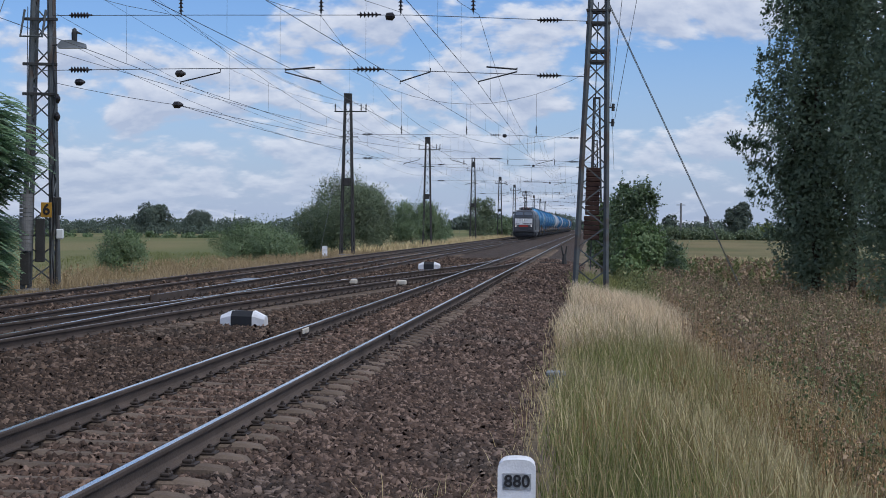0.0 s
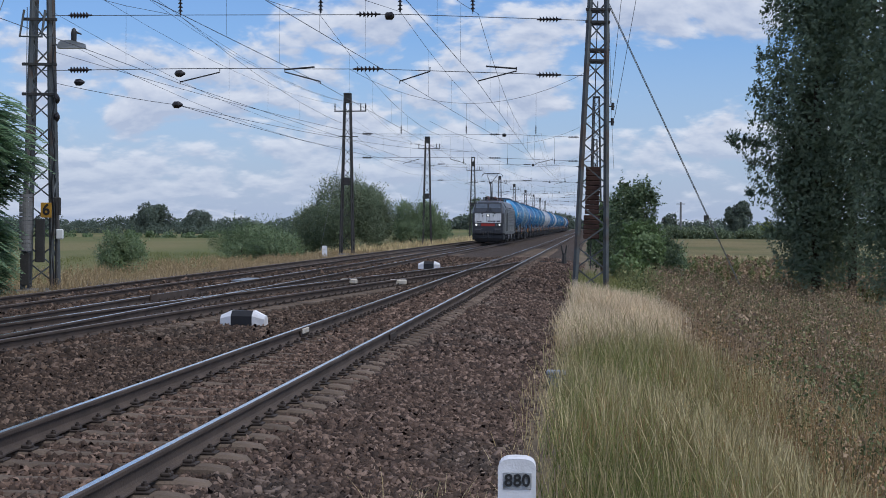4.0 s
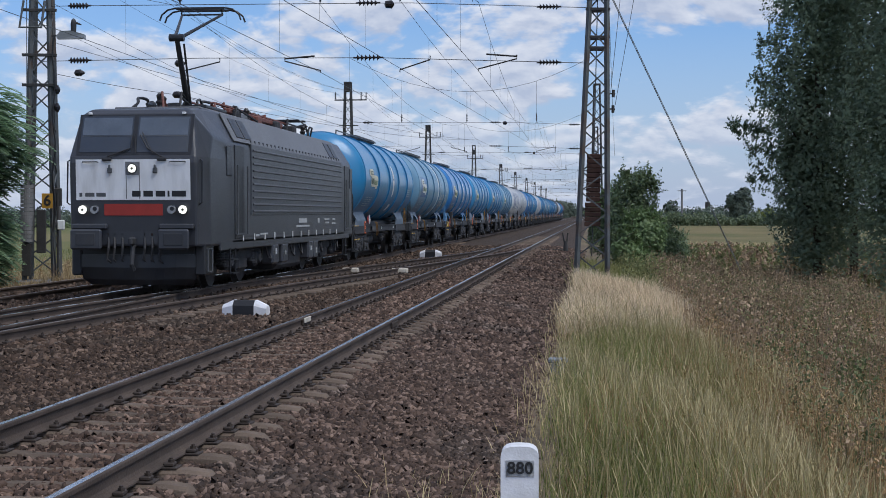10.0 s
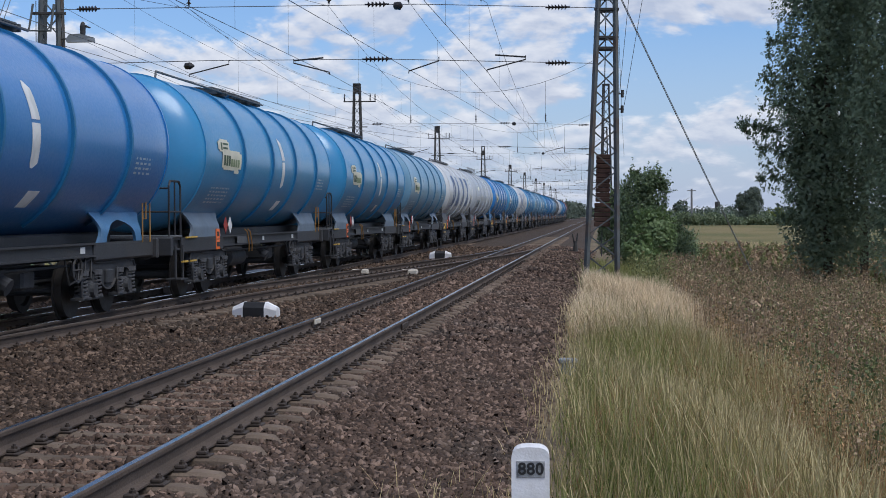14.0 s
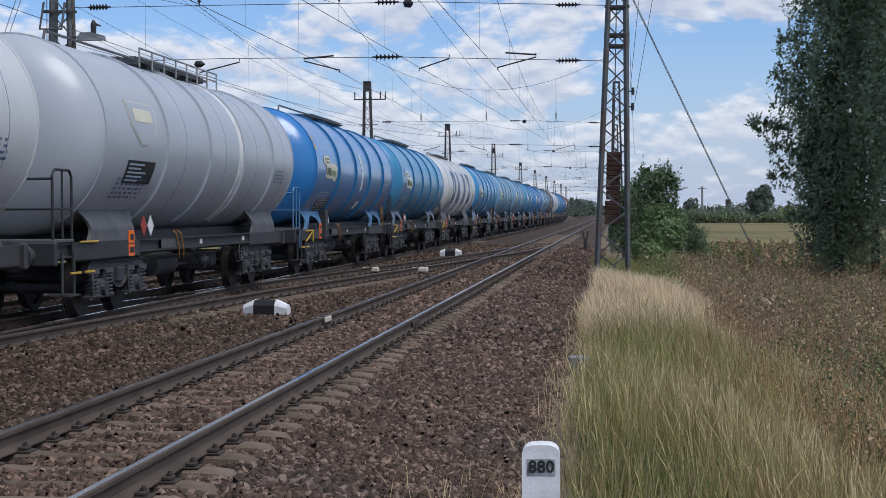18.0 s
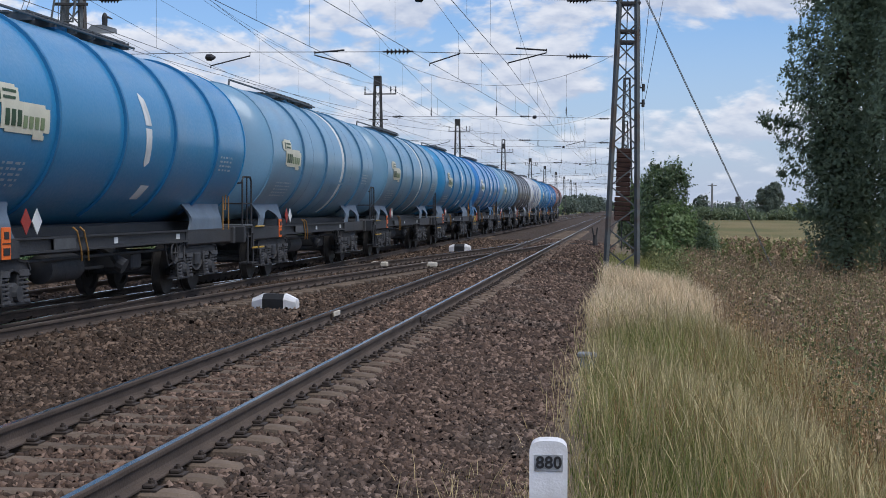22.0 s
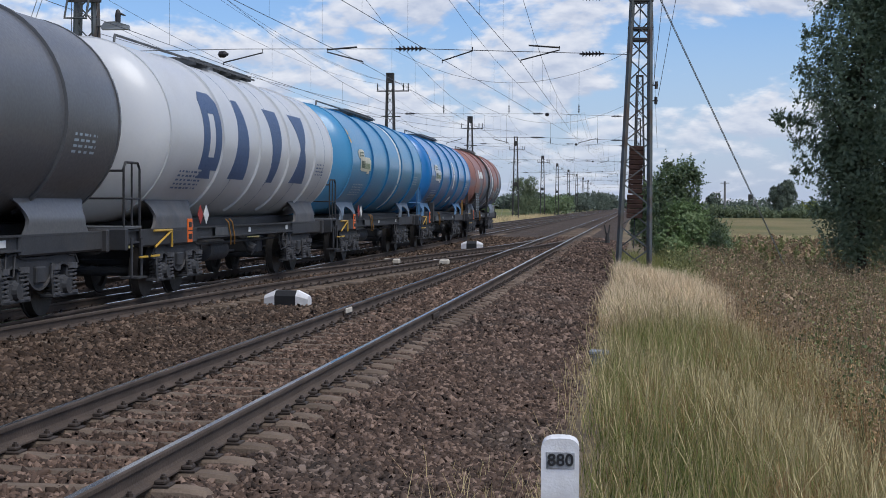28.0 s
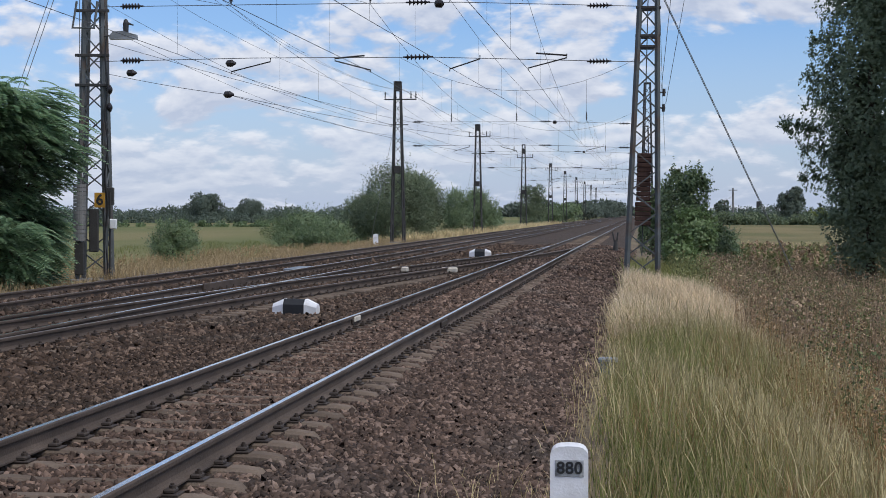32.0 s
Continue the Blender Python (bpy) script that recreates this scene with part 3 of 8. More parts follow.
def text_mesh(name, body, size, material):
    cu = bpy.data.curves.new(name, "FONT")
    cu.body, cu.size, cu.extrude = body, size, 0.004
    cu.offset = size * 0.025
    cu.align_x = cu.align_y = "CENTER"
    ob = bpy.data.objects.new(name, cu)
    scene.collection.objects.link(ob)
    me = bpy.data.meshes.new_from_object(ob.evaluated_get(bpy.context.evaluated_depsgraph_get()))
    bpy.data.objects.remove(ob)
    me.materials.clear()
    me.materials.append(material)
    return me

# ---- ground ----
XA, XB, XC, ZA = -13.3, -9.47, -3.92, -0.11  # track centres; the far track lies a little lower
RG = np.random.default_rng(7)


def ground_z(x, y):
    """Height of the earth: the formation by the line, its slopes, and the fields."""
    x, y = np.asarray(x, float), np.asarray(y, float)
    z = np.interp(x, [-400, -60, -24.5, -20.5, -16.5, -15.6, -1.2, -0.5, 1.3, 3.6, 7, 60, 400],
                  [-1.6, -1.35, -1.2, -0.72, -0.55, -0.5, -0.5, -0.5, -0.62, -1.25, -1.45, -1.4, -1.6])
    off = np.clip((np.abs(x + 8) - 9.5) / 6, 0, 1)
    bumps = 0.07 * np.sin(x * 0.9 + 1.3) * np.sin(y * 0.55) + 0.05 * np.sin(x * 2.1 + y * 1.4)
    return z + bumps * off * np.exp(-np.hypot(x, y) / 150)


def build_ground():
    xs = np.concatenate([[-3000, -1800, -1000, -600, -350, -200, -120, -80, -60], np.arange(-48, -24, 2.0), np.arange(-24, 12, 0.6),
                         np.arange(12, 40, 2.0), [50, 70, 100, 150, 220, 350, 600, 1000, 1800, 3000]])
    ys = np.concatenate([[-900, -400, -200, -100, -60, -30], np.arange(-15, 90, 1.0), np.arange(90, 200, 5.0),
                         [210, 240, 280, 340, 420, 520, 700, 1000, 1500, 2300, 4500]])
    X, Y = np.meshgrid(xs, ys)
    V = np.stack([X, Y, ground_z(X, Y)], -1).reshape(-1, 3)
    n = len(xs)
    i, j = np.meshgrid(np.arange(n - 1), np.arange(len(ys) - 1))
    a = (j * n + i).ravel()
    F = np.stack([a, a + 1, a + n + 1, a + n], -1)
    me = quick_mesh("ground", V, F, M["ground"])
    me.polygons.foreach_set("use_smooth", [True] * len(F))
    return tagged(new("ground", me), "flat meadows and stubble fields beside the embankment", "ground", kind="structure")


build_ground()


# ---- tracks ----
def cross_x(y):
    """Centre of the connecting track that leaves the middle track and joins the near one."""
    if y < 7:
        return XB
    if y < 38:
        return XB + (y - 7) ** 2 / 540
    x38, s = XB + 31 ** 2 / 540, 31 / 270
    if y < 61:
        return x38 + s * (y - 38)
    x61 = x38 + s * 23
    L = 2 * (XC - x61) / s
    u = min(max((y - 61) / L, 0), 1)
    return x61 + s * L * (u - u * u / 2)


RAIL_PROF = [(-0.075, -0.172), (0.075, -0.172), (0.075, -0.16), (0.02, -0.145), (0.009, -0.125), (0.009, -0.05), (0.034, -0.04), (0.036, -0.012),
             (0.03, -0.002), (0.024, 0.0), (-0.024, 0.0), (-0.03, -0.002), (-0.036, -0.012), (-0.034, -0.04), (-0.009, -0.05), (-0.009, -0.125), (-0.02, -0.145), (-0.075, -0.16)]
FAR = 900.0


def rail(parent, path, bright=True, worn_side=0, label=""):
    s = Shape().sweep(RAIL_PROF, path)
    me = s.mesh("rail", (M["rail_web"], M["rail_head"] if bright else M["rail_head_dull"]))
    n = len(RAIL_PROF)
    for p in me.polygons:
        if p.index < n * (len(path) - 1) and p.index % n == 9:
            p.material_index = 1
    return part("rail", me, None, parent, label)


def straight(x, z=0.0, y0=-40.0, y1=FAR):
    return [(x, y, z) for y in [*np.linspace(y0, 120, 33), 200, 300, 450, y1]]


def sleeper_shape(w=2.42):
    """A concrete sleeper with canted rail seats, a lower middle and rounded shoulders."""
    s = Shape()
    xs = [-w / 2, -w / 2 + 0.06, -1.0, -0.5, -0.3, 0.3, 0.5, 1.0, w / 2 - 0.06, w / 2]
    top = [-0.26, -0.2, -0.182, -0.184, -0.196, -0.196, -0.184, -0.182, -0.2, -0.26]
    hw = [0.08, 0.09, 0.1, 0.095, 0.08, 0.08, 0.095, 0.1, 0.09, 0.08]
    prof = []
    for x, z, h in zip(xs, top, hw):
        prof.append([(x, -h - 0.03, -0.36), (x, -h, z - 0.025), (x, -h + 0.03, z), (x, h - 0.03, z), (x, h, z - 0.025), (x, h + 0.03, -0.36)])
    vs = [p for r in prof for p in r]
    fs = [(i * 6 + k, i * 6 + k + 1, (i + 1) * 6 + k + 1, (i + 1) * 6 + k) for i in range(len(xs) - 1) for k in range(5)]
    fs += [tuple(range(6)), tuple((len(xs) - 1) * 6 + k for k in reversed(range(6)))]
    return s.add(vs, fs)


def fastening_shape():
    """Ribbed plate, two clips and bolts at each rail seat."""
    s = Shape()
    for rx in (-0.7525, 0.7525):
        s.box((rx, 0, -0.176), (0.34, 0.16, 0.016), 0.004)
        for k in (-1, 1):
            s.box((rx + k * 0.1, 0, -0.153), (0.075, 0.11, 0.03), 0.008)
            s.rod((rx + k * 0.11, 0, -0.16), (rx + k * 0.11, 0, -0.105), 0.015, seg=6)
            s.rod((rx + k * 0.11, 0, -0.142), (rx + k * 0.11, 0, -0.118), 0.026, seg=6)
    return s


def build_tracks():
    sl, fa = sleeper_shape().mesh("sleeper", M["sleeper"]), fastening_shape().mesh("fastening", M["fasten"])
    g = 0.7525
    # near track
    tc = thing("railway_track", "polished rails on concrete sleepers half sunk in ballast", "track", pose(0, 0, 0), kind="structure")
    for k in (-g, g):
        rail(tc, straight(XC + k))
    y = 4.2 - 0.6 * 17
    i = 0
    while y < 125:
        ob = part("sleeper", sl, None, tc, at=pose(XC + random.uniform(-0.015, 0.015), y, random.uniform(-0.008, 0.006), 0, 0, random.uniform(-0.5, 0.5)))
        if y < 60:
            part("fastening", fa, None, ob)
        y += 0.6
        i += 1
    for rx, yy in ((XC - g, 24.45), (XC + g, 24.0)):
        part("fishplate", Shape().box((rx + 0.03, yy, -0.09), (0.03, 0.7, 0.09), 0.01).box((rx - 0.03, yy, -0.09), (0.03, 0.7, 0.09), 0.01), M["fasten"], tc)
    part("joint_plate", Shape().box((XC - g + 0.055, 24.4, -0.055), (0.03, 0.5, 0.085), 0.01), M["sleeper_new"], tc, "pale insulating plate on a rail joint")
    # middle track
    tb = thing("railway_track", "main line track with polished rails on sleepers in dark ballast", "track", pose(0, 0, 0), kind="structure")
    for k in (-g, g):
        rail(tb, straight(XB + k))
    y = 14.0
    while y < 100:
        if y < 46:
            x0, x1 = XB - 1.3, max(XB + 1.3, cross_x(y) + 1.32 + random.uniform(-0.05, 0.08))
            part("long_sleeper", Shape().box(((x0 + x1) / 2, y, -0.262), (x1 - x0, 0.25, 0.15), 0.02), M["sleeper"], tb)
        else:
            part("sleeper", sl, None, tb, at=pose(XB, y, 0, 0, 0, random.uniform(-0.6, 0.6)))
        y += 0.62
    part("fastening", _fast_row(fa, lambda y: XB, 14.0, 60, 0.62, 0), None, tb)
    # far track
    ta = thing("railway_track", "far main line track with rusty brown rails", "track", pose(0, 0, 0), kind="structure")
    for k in (-g, g):
        rail(ta, straight(XA + k, ZA), bright=False)
    y = 30.0
    while y < 110:
        part("sleeper", sl, None, ta, at=pose(XA, y, ZA, 0, 0, random.uniform(-0.6, 0.6)))
        y += 0.62
    # connecting track
    tx = thing("railway_track", "connecting track curving from the middle line to the near one", "track", pose(0, 0, 0), kind="structure")
    ys = np.concatenate([np.linspace(12, 78.5, 60)])
    for k, b in ((-g, True), (g, False)):
        pts = []
        for y in ys:
            d = (cross_x(y + 0.5) - cross_x(y - 0.5))
            pts.append((cross_x(y) + k, y + (-k) * d, 0.0))
        rail(tx, pts, bright=b)
    part("fastening", _fast_row(fa, cross_x, 14.0, 76, 0.62, 0), None, tx)
    y = 46.0
    while y < 70:
        d = math.degrees(math.atan(cross_x(y + 0.5) - cross_x(y - 0.5)))
        part("sleeper", sl, None, tx, at=pose(cross_x(y), y, -0.01, 0, 0, -d))
        y += 0.62
    for x, y in ((-7.5, 46.8), (-5.92, 46.5)):
        part("pale_sleeper_end", Shape().box((x, y, -0.085), (0.5, 0.34, 0.15), 0.03), M["sleeper_new"], tx, "pale new concrete sleeper end")
    # crossing noses and check rails
    part("crossing_nose", Shape().box((XB + g - 0.05, 36.6, -0.06), (0.07, 2.4, 0.12), 0.01), M["rail_web"], tx)
    part("crossing_nose", Shape().box((XC - g - 0.04, 70.5, -0.06), (0.07, 2.6, 0.12), 0.01), M["rail_web"], tx)
    for x, y in ((XB - g + 0.08, 36.5), (XC + g - 0.08, 70.5)):
        part("check_rail", Shape().sweep([(-0.02, -0.16), (0.02, -0.16), (0.02, 0.01), (-0.02, 0.01)], [(x - 0.03, y - 2, 0), (x, y - 1.4, 0), (x, y + 1.4, 0), (x - 0.03, y + 2, 0)]), M["rail_web"], tx)
    part("cover_plate", Shape().box((-11.1, 48.3, -0.12), (0.42, 2.2, 0.05), 0.01), M["grey_box"], tb, "flat white cover plate between the tracks")


def _fast_row(fa, x, y0, y1, step, z):
    vs = np.array([v.co for v in fa.vertices])
    fs = [list(p.vertices) for p in fa.polygons]
    V, F, n = [], [], 0
    y = y0
    while y < y1:
        V.append(vs + (x(y), y, z))
        F += [[i + n for i in f] for f in fs]
        n += len(vs)
        y += step
    me = bpy.data.meshes.new("fastening")
    me.from_pydata(np.concatenate(V).tolist(), [], F)
    me.materials.append(M["fasten"])
    return me


def bed_z(x, y=0.0):
    """Top of the ballast: full cribs under the tracks, shoulders sloping off to both sides, hollows between the tracks."""
    return np.interp(x, [-16.3, -15.2, -14.7, -11.9, -11.4, -10.9, -8.0, -7.2, -6.2, -5.4, -5.0, -4.6, -3.24, -3.05, -2.85, -2.1, -0.9, -0.35],
                     [-0.58, -0.36, -0.3, -0.3, -0.3, -0.22, -0.22, -0.3, -0.3, -0.235, -0.243, -0.228, -0.228, -0.235, -0.262, -0.3, -0.5, -0.58])


def build_ballast():
    xs = np.arange(-16.3, -0.34, 0.15)
    ys = np.concatenate([np.arange(-40, 4, 4), np.arange(4, 60, 0.4), np.arange(60, 200, 4), np.arange(200, 905, 60)])
    X, Y = np.meshgrid(xs, ys)
    Z = bed_z(X) - 0.012 + RG.normal(0, 0.012, X.shape) * (Y < 60)
    edge = (xs < -16.1) | (xs > -0.42)
    X = X + (RG.normal(0, 0.12, X.shape)) * edge[None, :]
    V = np.stack([X, Y, Z], -1).reshape(-1, 3)
    n = len(xs)
    i, j = np.meshgrid(np.arange(n - 1), np.arange(len(ys) - 1))
    a = (j * n + i).ravel()
    me = quick_mesh("ballast_bed", V, np.stack([a, a + 1, a + n + 1, a + n], -1), M["ballast"])
    tagged(new("ballast_bed", me), "brown-grey crushed stone ballast bed under the tracks", "ballast", kind="structure")
    # loose stones, finest near the path of the eye
    base = np.array([(-1, -1, -1), (1, -1, -1), (1, 1, -1), (-1, 1, -1), (-1, -1, 1), (1, -1, 1), (1, 1, 1), (-1, 1, 1)], float) * 0.5
    fc = np.array([(4, 5, 6, 7), (0, 1, 5, 4), (1, 2, 6, 5), (2, 3, 7, 6), (3, 0, 4, 7)])

    def scatter(n, x0, x1, y0, y1, smin, smax, power=1.0):
        px = RG.uniform(x0, x1, n)
        py = y0 + (y1 - y0) * RG.uniform(0, 1, n) ** power
        s = RG.uniform(smin, smax, n)
        P = base[None] * np.stack([s * RG.uniform(1.3, 2.3, n), s * 0.9, s * RG.uniform(0.55, 1.0, n)], -1)[:, None, :]
        P = P * RG.uniform(0.4, 1.25, P.shape)
        a, b, c = RG.uniform(0, 6.28, n), RG.normal(0, 0.5, n), RG.normal(0, 0.5, n)
        ca, sa, cb, sb = np.cos(a), np.sin(a), np.cos(b), np.sin(b)
        x, y, z = P[..., 0], P[..., 1], P[..., 2]
        y, z = y * cb[:, None] - z * sb[:, None], y * sb[:, None] + z * cb[:, None]
        cc, sc = np.cos(c)[:, None], np.sin(c)[:, None]
        x, z = x * cc - z * sc, x * sc + z * cc
        x, y = x * ca[:, None] - y * sa[:, None], x * sa[:, None] + y * ca[:, None]
        # keep rail seats clear
        keep = np.ones(n, bool)
        for rx in (XC - 0.7525, XC + 0.7525, XB - 0.7525, XB + 0.7525):
            keep &= np.abs(px - rx) > 0.14
        # sleepers of the near track stay mostly bare
        on = (np.abs(px - XC) < 1.28) & (np.abs(((py - 4.2 + 0.3) % 0.6) - 0.3) < 0.1)
        keep &= ~(on & (RG.uniform(0, 1, n) > np.where(np.abs(px - XC) > 0.82, 0.2, 0.4)))
        pz = bed_z(px) + s * RG.uniform(-0.25, 0.55, n)
        V = np.stack([x + px[:, None], y + py[:, None], z + pz[:, None]], -1)[keep]
        m = len(V)
        return V.reshape(-1, 3), (fc[None] + 8 * np.arange(m)[:, None, None]).reshape(-1, 4)

    sets = [(scatter(44000, -3.05, -0.4, 6.5, 22, 0.024, 0.052), "stone"), (scatter(24000, -4.75, -3.1, 6.5, 24, 0.022, 0.05), "stone_tan"), (scatter(32000, -8.2, -4.75, 8, 24, 0.024, 0.052), "stone_dark"),
            (scatter(22000, -3.05, -0.4, 20, 46, 0.032, 0.066, 1.1), "stone"), (scatter(12000, -4.75, -3.1, 22, 46, 0.032, 0.07), "stone_tan"), (scatter(26000, -8.6, -4.75, 22, 46, 0.034, 0.072, 1.1), "stone_dark"),
            (scatter(12000, -4.9, -0.4, 44, 90, 0.055, 0.1), "stone"), (scatter(14000, -12.5, -4.9, 44, 90, 0.06, 0.11), "stone_dark"),
            (scatter(20000, -12, -7.0, 12, 45, 0.045, 0.085), "stone_dark"), (scatter(9000, -16.2, -11, 28, 60, 0.06, 0.1), "stone_dark")]
    sets += [(scatter(4000, -3.05, -0.4, -6, 6.5, 0.04, 0.075), "stone"), (scatter(2500, -4.75, -3.1, -6, 6.5, 0.04, 0.075), "stone_tan"), (scatter(3000, -8.2, -4.75, -6, 8, 0.045, 0.08), "stone_dark")]
    for (V, F), key in sets:
        tagged(new("ballast_stones", quick_mesh("ballast_stones", V, F, M[key])), "loose angular brown-grey ballast stones", "stones", kind="stuff")


build_tracks()
build_ballast()

# ---- lattice masts and overhead line ----
ROWS = (-12.0, 50.0, 116.0, 173.0, 240.0, 310.0, 368.0, 430.0, 490.0, 551.0, 610.0)


def lattice(height, w0, w1, leg=0.1, bay=0.66, cross=0.05, w0y=None):
    """Four tapering corner angles; the lacing of all faces in one list. Returns (legs, laces)."""
    w0y = w0 if w0y is None else w0y
    k = w1 / w0

    def at(z, sx, sy):
        f = 1 + (k - 1) * z / height
        return Vector((sx * w0 / 2 * f, sy * w0y / 2 * f, z))

    legs = []
    for sx in (-1, 1):
        for sy in (-1, 1):
            legs.append(Shape().angle(at(0, sx, sy), at(height, sx, sy), leg, leg))
    n = max(6, round((height - 0.3) / bay))
    zs = [0.15 + (height - 0.3) * (i / n) ** 0.96 for i in range(n + 1)]
    lace = []
    c2 = cross * 0.75
    # one zigzag on each face; opposite faces run against each other
    for i, (z0, z1) in enumerate(zip(zs, zs[1:])):
        d = 1 if i % 2 else -1
        for s in (-1, 1):
            lace.append(Shape().angle(at(z0, -d * s, s), at(z1, d * s, s), c2, c2))
            lace.append(Shape().angle(at(z0, s, d * s), at(z1, s, -d * s), c2, c2))
    return legs, lace


def lattice_mast(x, y, z, height, w0, w1, lean, label, near=False, mat_key="iron", w0y=None, turn=0):
    m = thing("lattice_mast", label, "mast", pose(x, y, z, 0, lean, turn), group="masts of the overhead line")
    legs, lace = lattice(height, w0, w1, 0.125 if near else 0.1, bay=0.66 if near else 0.8, cross=0.06 if near else 0.045, w0y=w0y)
    for s in legs:
        part("corner_angle", s, M[mat_key], m)
    if near:
        for s in lace:
            part("lacing_bar", s, M[mat_key], m)
    else:
        joined = Shape()
        for s in lace:
            joined.add(s.v, s.f)
        tagged(part("lacing", joined, M[mat_key], m), kind="stuff")
    part("foundation", Shape().box((0, 0, -0.1), (w0 + 0.4, (w0y or w0) + 0.4, 0.3), 0.03), M["weight"], m)
    part("head_beam", Shape().box((0, 0, height + 0.02), (w1 + 0.15, w1 + 0.15, 0.12), 0.02), M[mat_key], m)
    return m


def insulator(parent, p, d, n=5, r=0.085, length=0.7):
    """A string of ribbed discs about p along d."""
    p, d = Vector(p), Vector(d).normalized()
    s = Shape().rod(p - d * length / 2, p + d * length / 2, 0.03)
    for i in range(n):
        c = p + d * ((i + 0.5) / n - 0.5) * length * 0.8
        s.rod(c - d * 0.035, c + d * 0.01, r, r * 0.45, seg=10)
        s.rod(c + d * 0.01, c + d * 0.04, r * 0.45, r * 0.3, seg=10)
    return part("insulator", s, M["ceramic"], parent, "dark brown ribbed ceramic insulator")


def wire(parent, name, pts, r=0.011, label="", key="wire"):
    return part(name, Shape().tube([Vector(p) for p in pts], r, 5), M[key], parent, label)


def sag(p0, p1, drop, n=8):
    p0, p1 = Vector(p0), Vector(p1)
    return [p0.lerp(p1, i / n) - Vector((0, 0, drop * 4 * (i / n) * (1 - i / n))) for i in range(n + 1)]


XL, XR = -18.55, -0.05
mast_l = lattice_mast(XL, 50, -0.62, 13.0, 0.98, 0.4, 0.3, "tall grey lattice mast with a yellow sign and concrete weights", near=True, w0y=1.0, turn=8)
mast_r = lattice_mast(XR, 50, -0.62, 13.0, 1.02, 0.36, 1.2, "tall grey lattice mast with rusty tension weights inside", near=True)
for i, y in enumerate(ROWS[2:]):
    h = 12.3 if i != 2 else 13.0
    lattice_mast(-18.75, y, -0.6, h, 0.95, 0.42, 0.0, "dark lattice mast of the railway overhead line", mat_key="iron_dark")
    if i < 5:
        lattice_mast(0.25, y, -0.6, 12.0, 0.95, 0.42, 0.0, "dark lattice mast of the railway overhead line", mat_key="iron_dark")

# fittings of the western mast
for k in range(15):
    part("weight_disc", Shape().rod((-0.4, -0.5, 1.35 + k * 0.128), (-0.4, -0.5, 1.465 + k * 0.128), 0.215, seg=18), M["weight"], mast_l, "round grey concrete tension weight")
part("weight_rod", Shape().rod((-0.4, -0.5, 0.4), (-0.4, -0.5, 9.5), 0.014), M["wire"], mast_l)
part("weight_guide", Shape().box((-0.4, -0.5, 0.75), (0.3, 0.3, 1.1), 0.02), M["iron_dark"], mast_l)
plate = part("number_plate", Shape().box((0.3, -0.62, 2.72), (0.36, 0.02, 0.5), 0.004), M["yellow_sign"], mast_l, "yellow enamel plate with a black numeral six")
part("numeral", text_mesh("numeral", "6", 0.5, M["black"]), None, plate, at=pose(0.3, -0.635, 2.72, 90))
part("switch_box", Shape().box((0.1, -0.6, 1.7), (0.3, 0.16, 1.45), 0.02), M["iron_dark"], mast_l)
part("side_box", Shape().box((0.62, -0.4, 2.85), (0.22, 0.2, 0.6), 0.02), M["iron_dark"], mast_l)
part("conduit", Shape().rod((0.62, -0.5, 0.0), (0.62, -0.5, 3.0), 0.04), M["iron_dark"], mast_l)
part("junction_box", Shape().box((0.74, -0.55, 1.92), (0.24, 0.14, 0.34), 0.03), M["patch_white"], mast_l, "small white junction box")
part("cable", Shape().tube([(0.5 + 0.05 * math.sin(z * 3.1), -0.52, z) for z in np.arange(0.2, 8.4, 0.35)], 0.03), M["black"], mast_l, "black cable winding up the mast")
lampm = part("mast_lamp", Shape().tube([(0.35, -0.3, 8.25), (0.95, -0.35, 8.3)], 0.03), M["iron_dark"], mast_l, "pale street-lamp head with a dark sensor")
part("lamp_shade", Shape().add([(0.55, -0.43, 8.24), (0.55, -0.27, 8.24), (0.7, -0.5, 8.4), (0.7, -0.2, 8.4), (1.05, -0.5, 8.42), (1.05, -0.2, 8.42), (1.5, -0.46, 8.3), (1.5, -0.24, 8.3), (1.52, -0.46, 8.16), (1.52, -0.24, 8.16), (0.6, -0.46, 8.14), (0.6, -0.24, 8.14)],
     [(0, 1, 3, 2), (2, 3, 5, 4), (4, 5, 7, 6), (6, 7, 9, 8), (8, 9, 11, 10), (10, 11, 1, 0), (0, 2, 4, 6, 8, 10), (1, 11, 9, 7, 5, 3)]), M["strand"], lampm)
part("sensor", Shape().lathe([(0, 0.09), (0.3, 0.1), (0.42, 0.07), (0.47, 0.02)], (1.12, -0.35, 8.37), "z", 10).rod((1.15, -0.35, 8.71), (1.38, -0.35, 8.63), 0.05, 0.02), M["black"], lampm, smooth=True)
for z in (7.6, 6.6, 9.1):
    part("bracket", Shape().box((0, -0.42, z), (1.15, 0.08, 0.1), 0.01), M["iron_dark"], mast_l)
part("bracket_frame", Shape().tube([(-0.5, -0.5, 9.4), (-0.62, -0.6, 8.5), (0.1, -0.6, 8.5), (0.2, -0.5, 9.4)], 0.045), M["iron"], mast_l)
for z in (6.45, 5.85):
    part("terminal", Shape().lathe([(-0.05, 0.07), (0.05, 0.16), (0.1, 0.16), (0.16, 0.05)], (0.52, -0.4, z), "x", 12), M["ceramic"], mast_l)

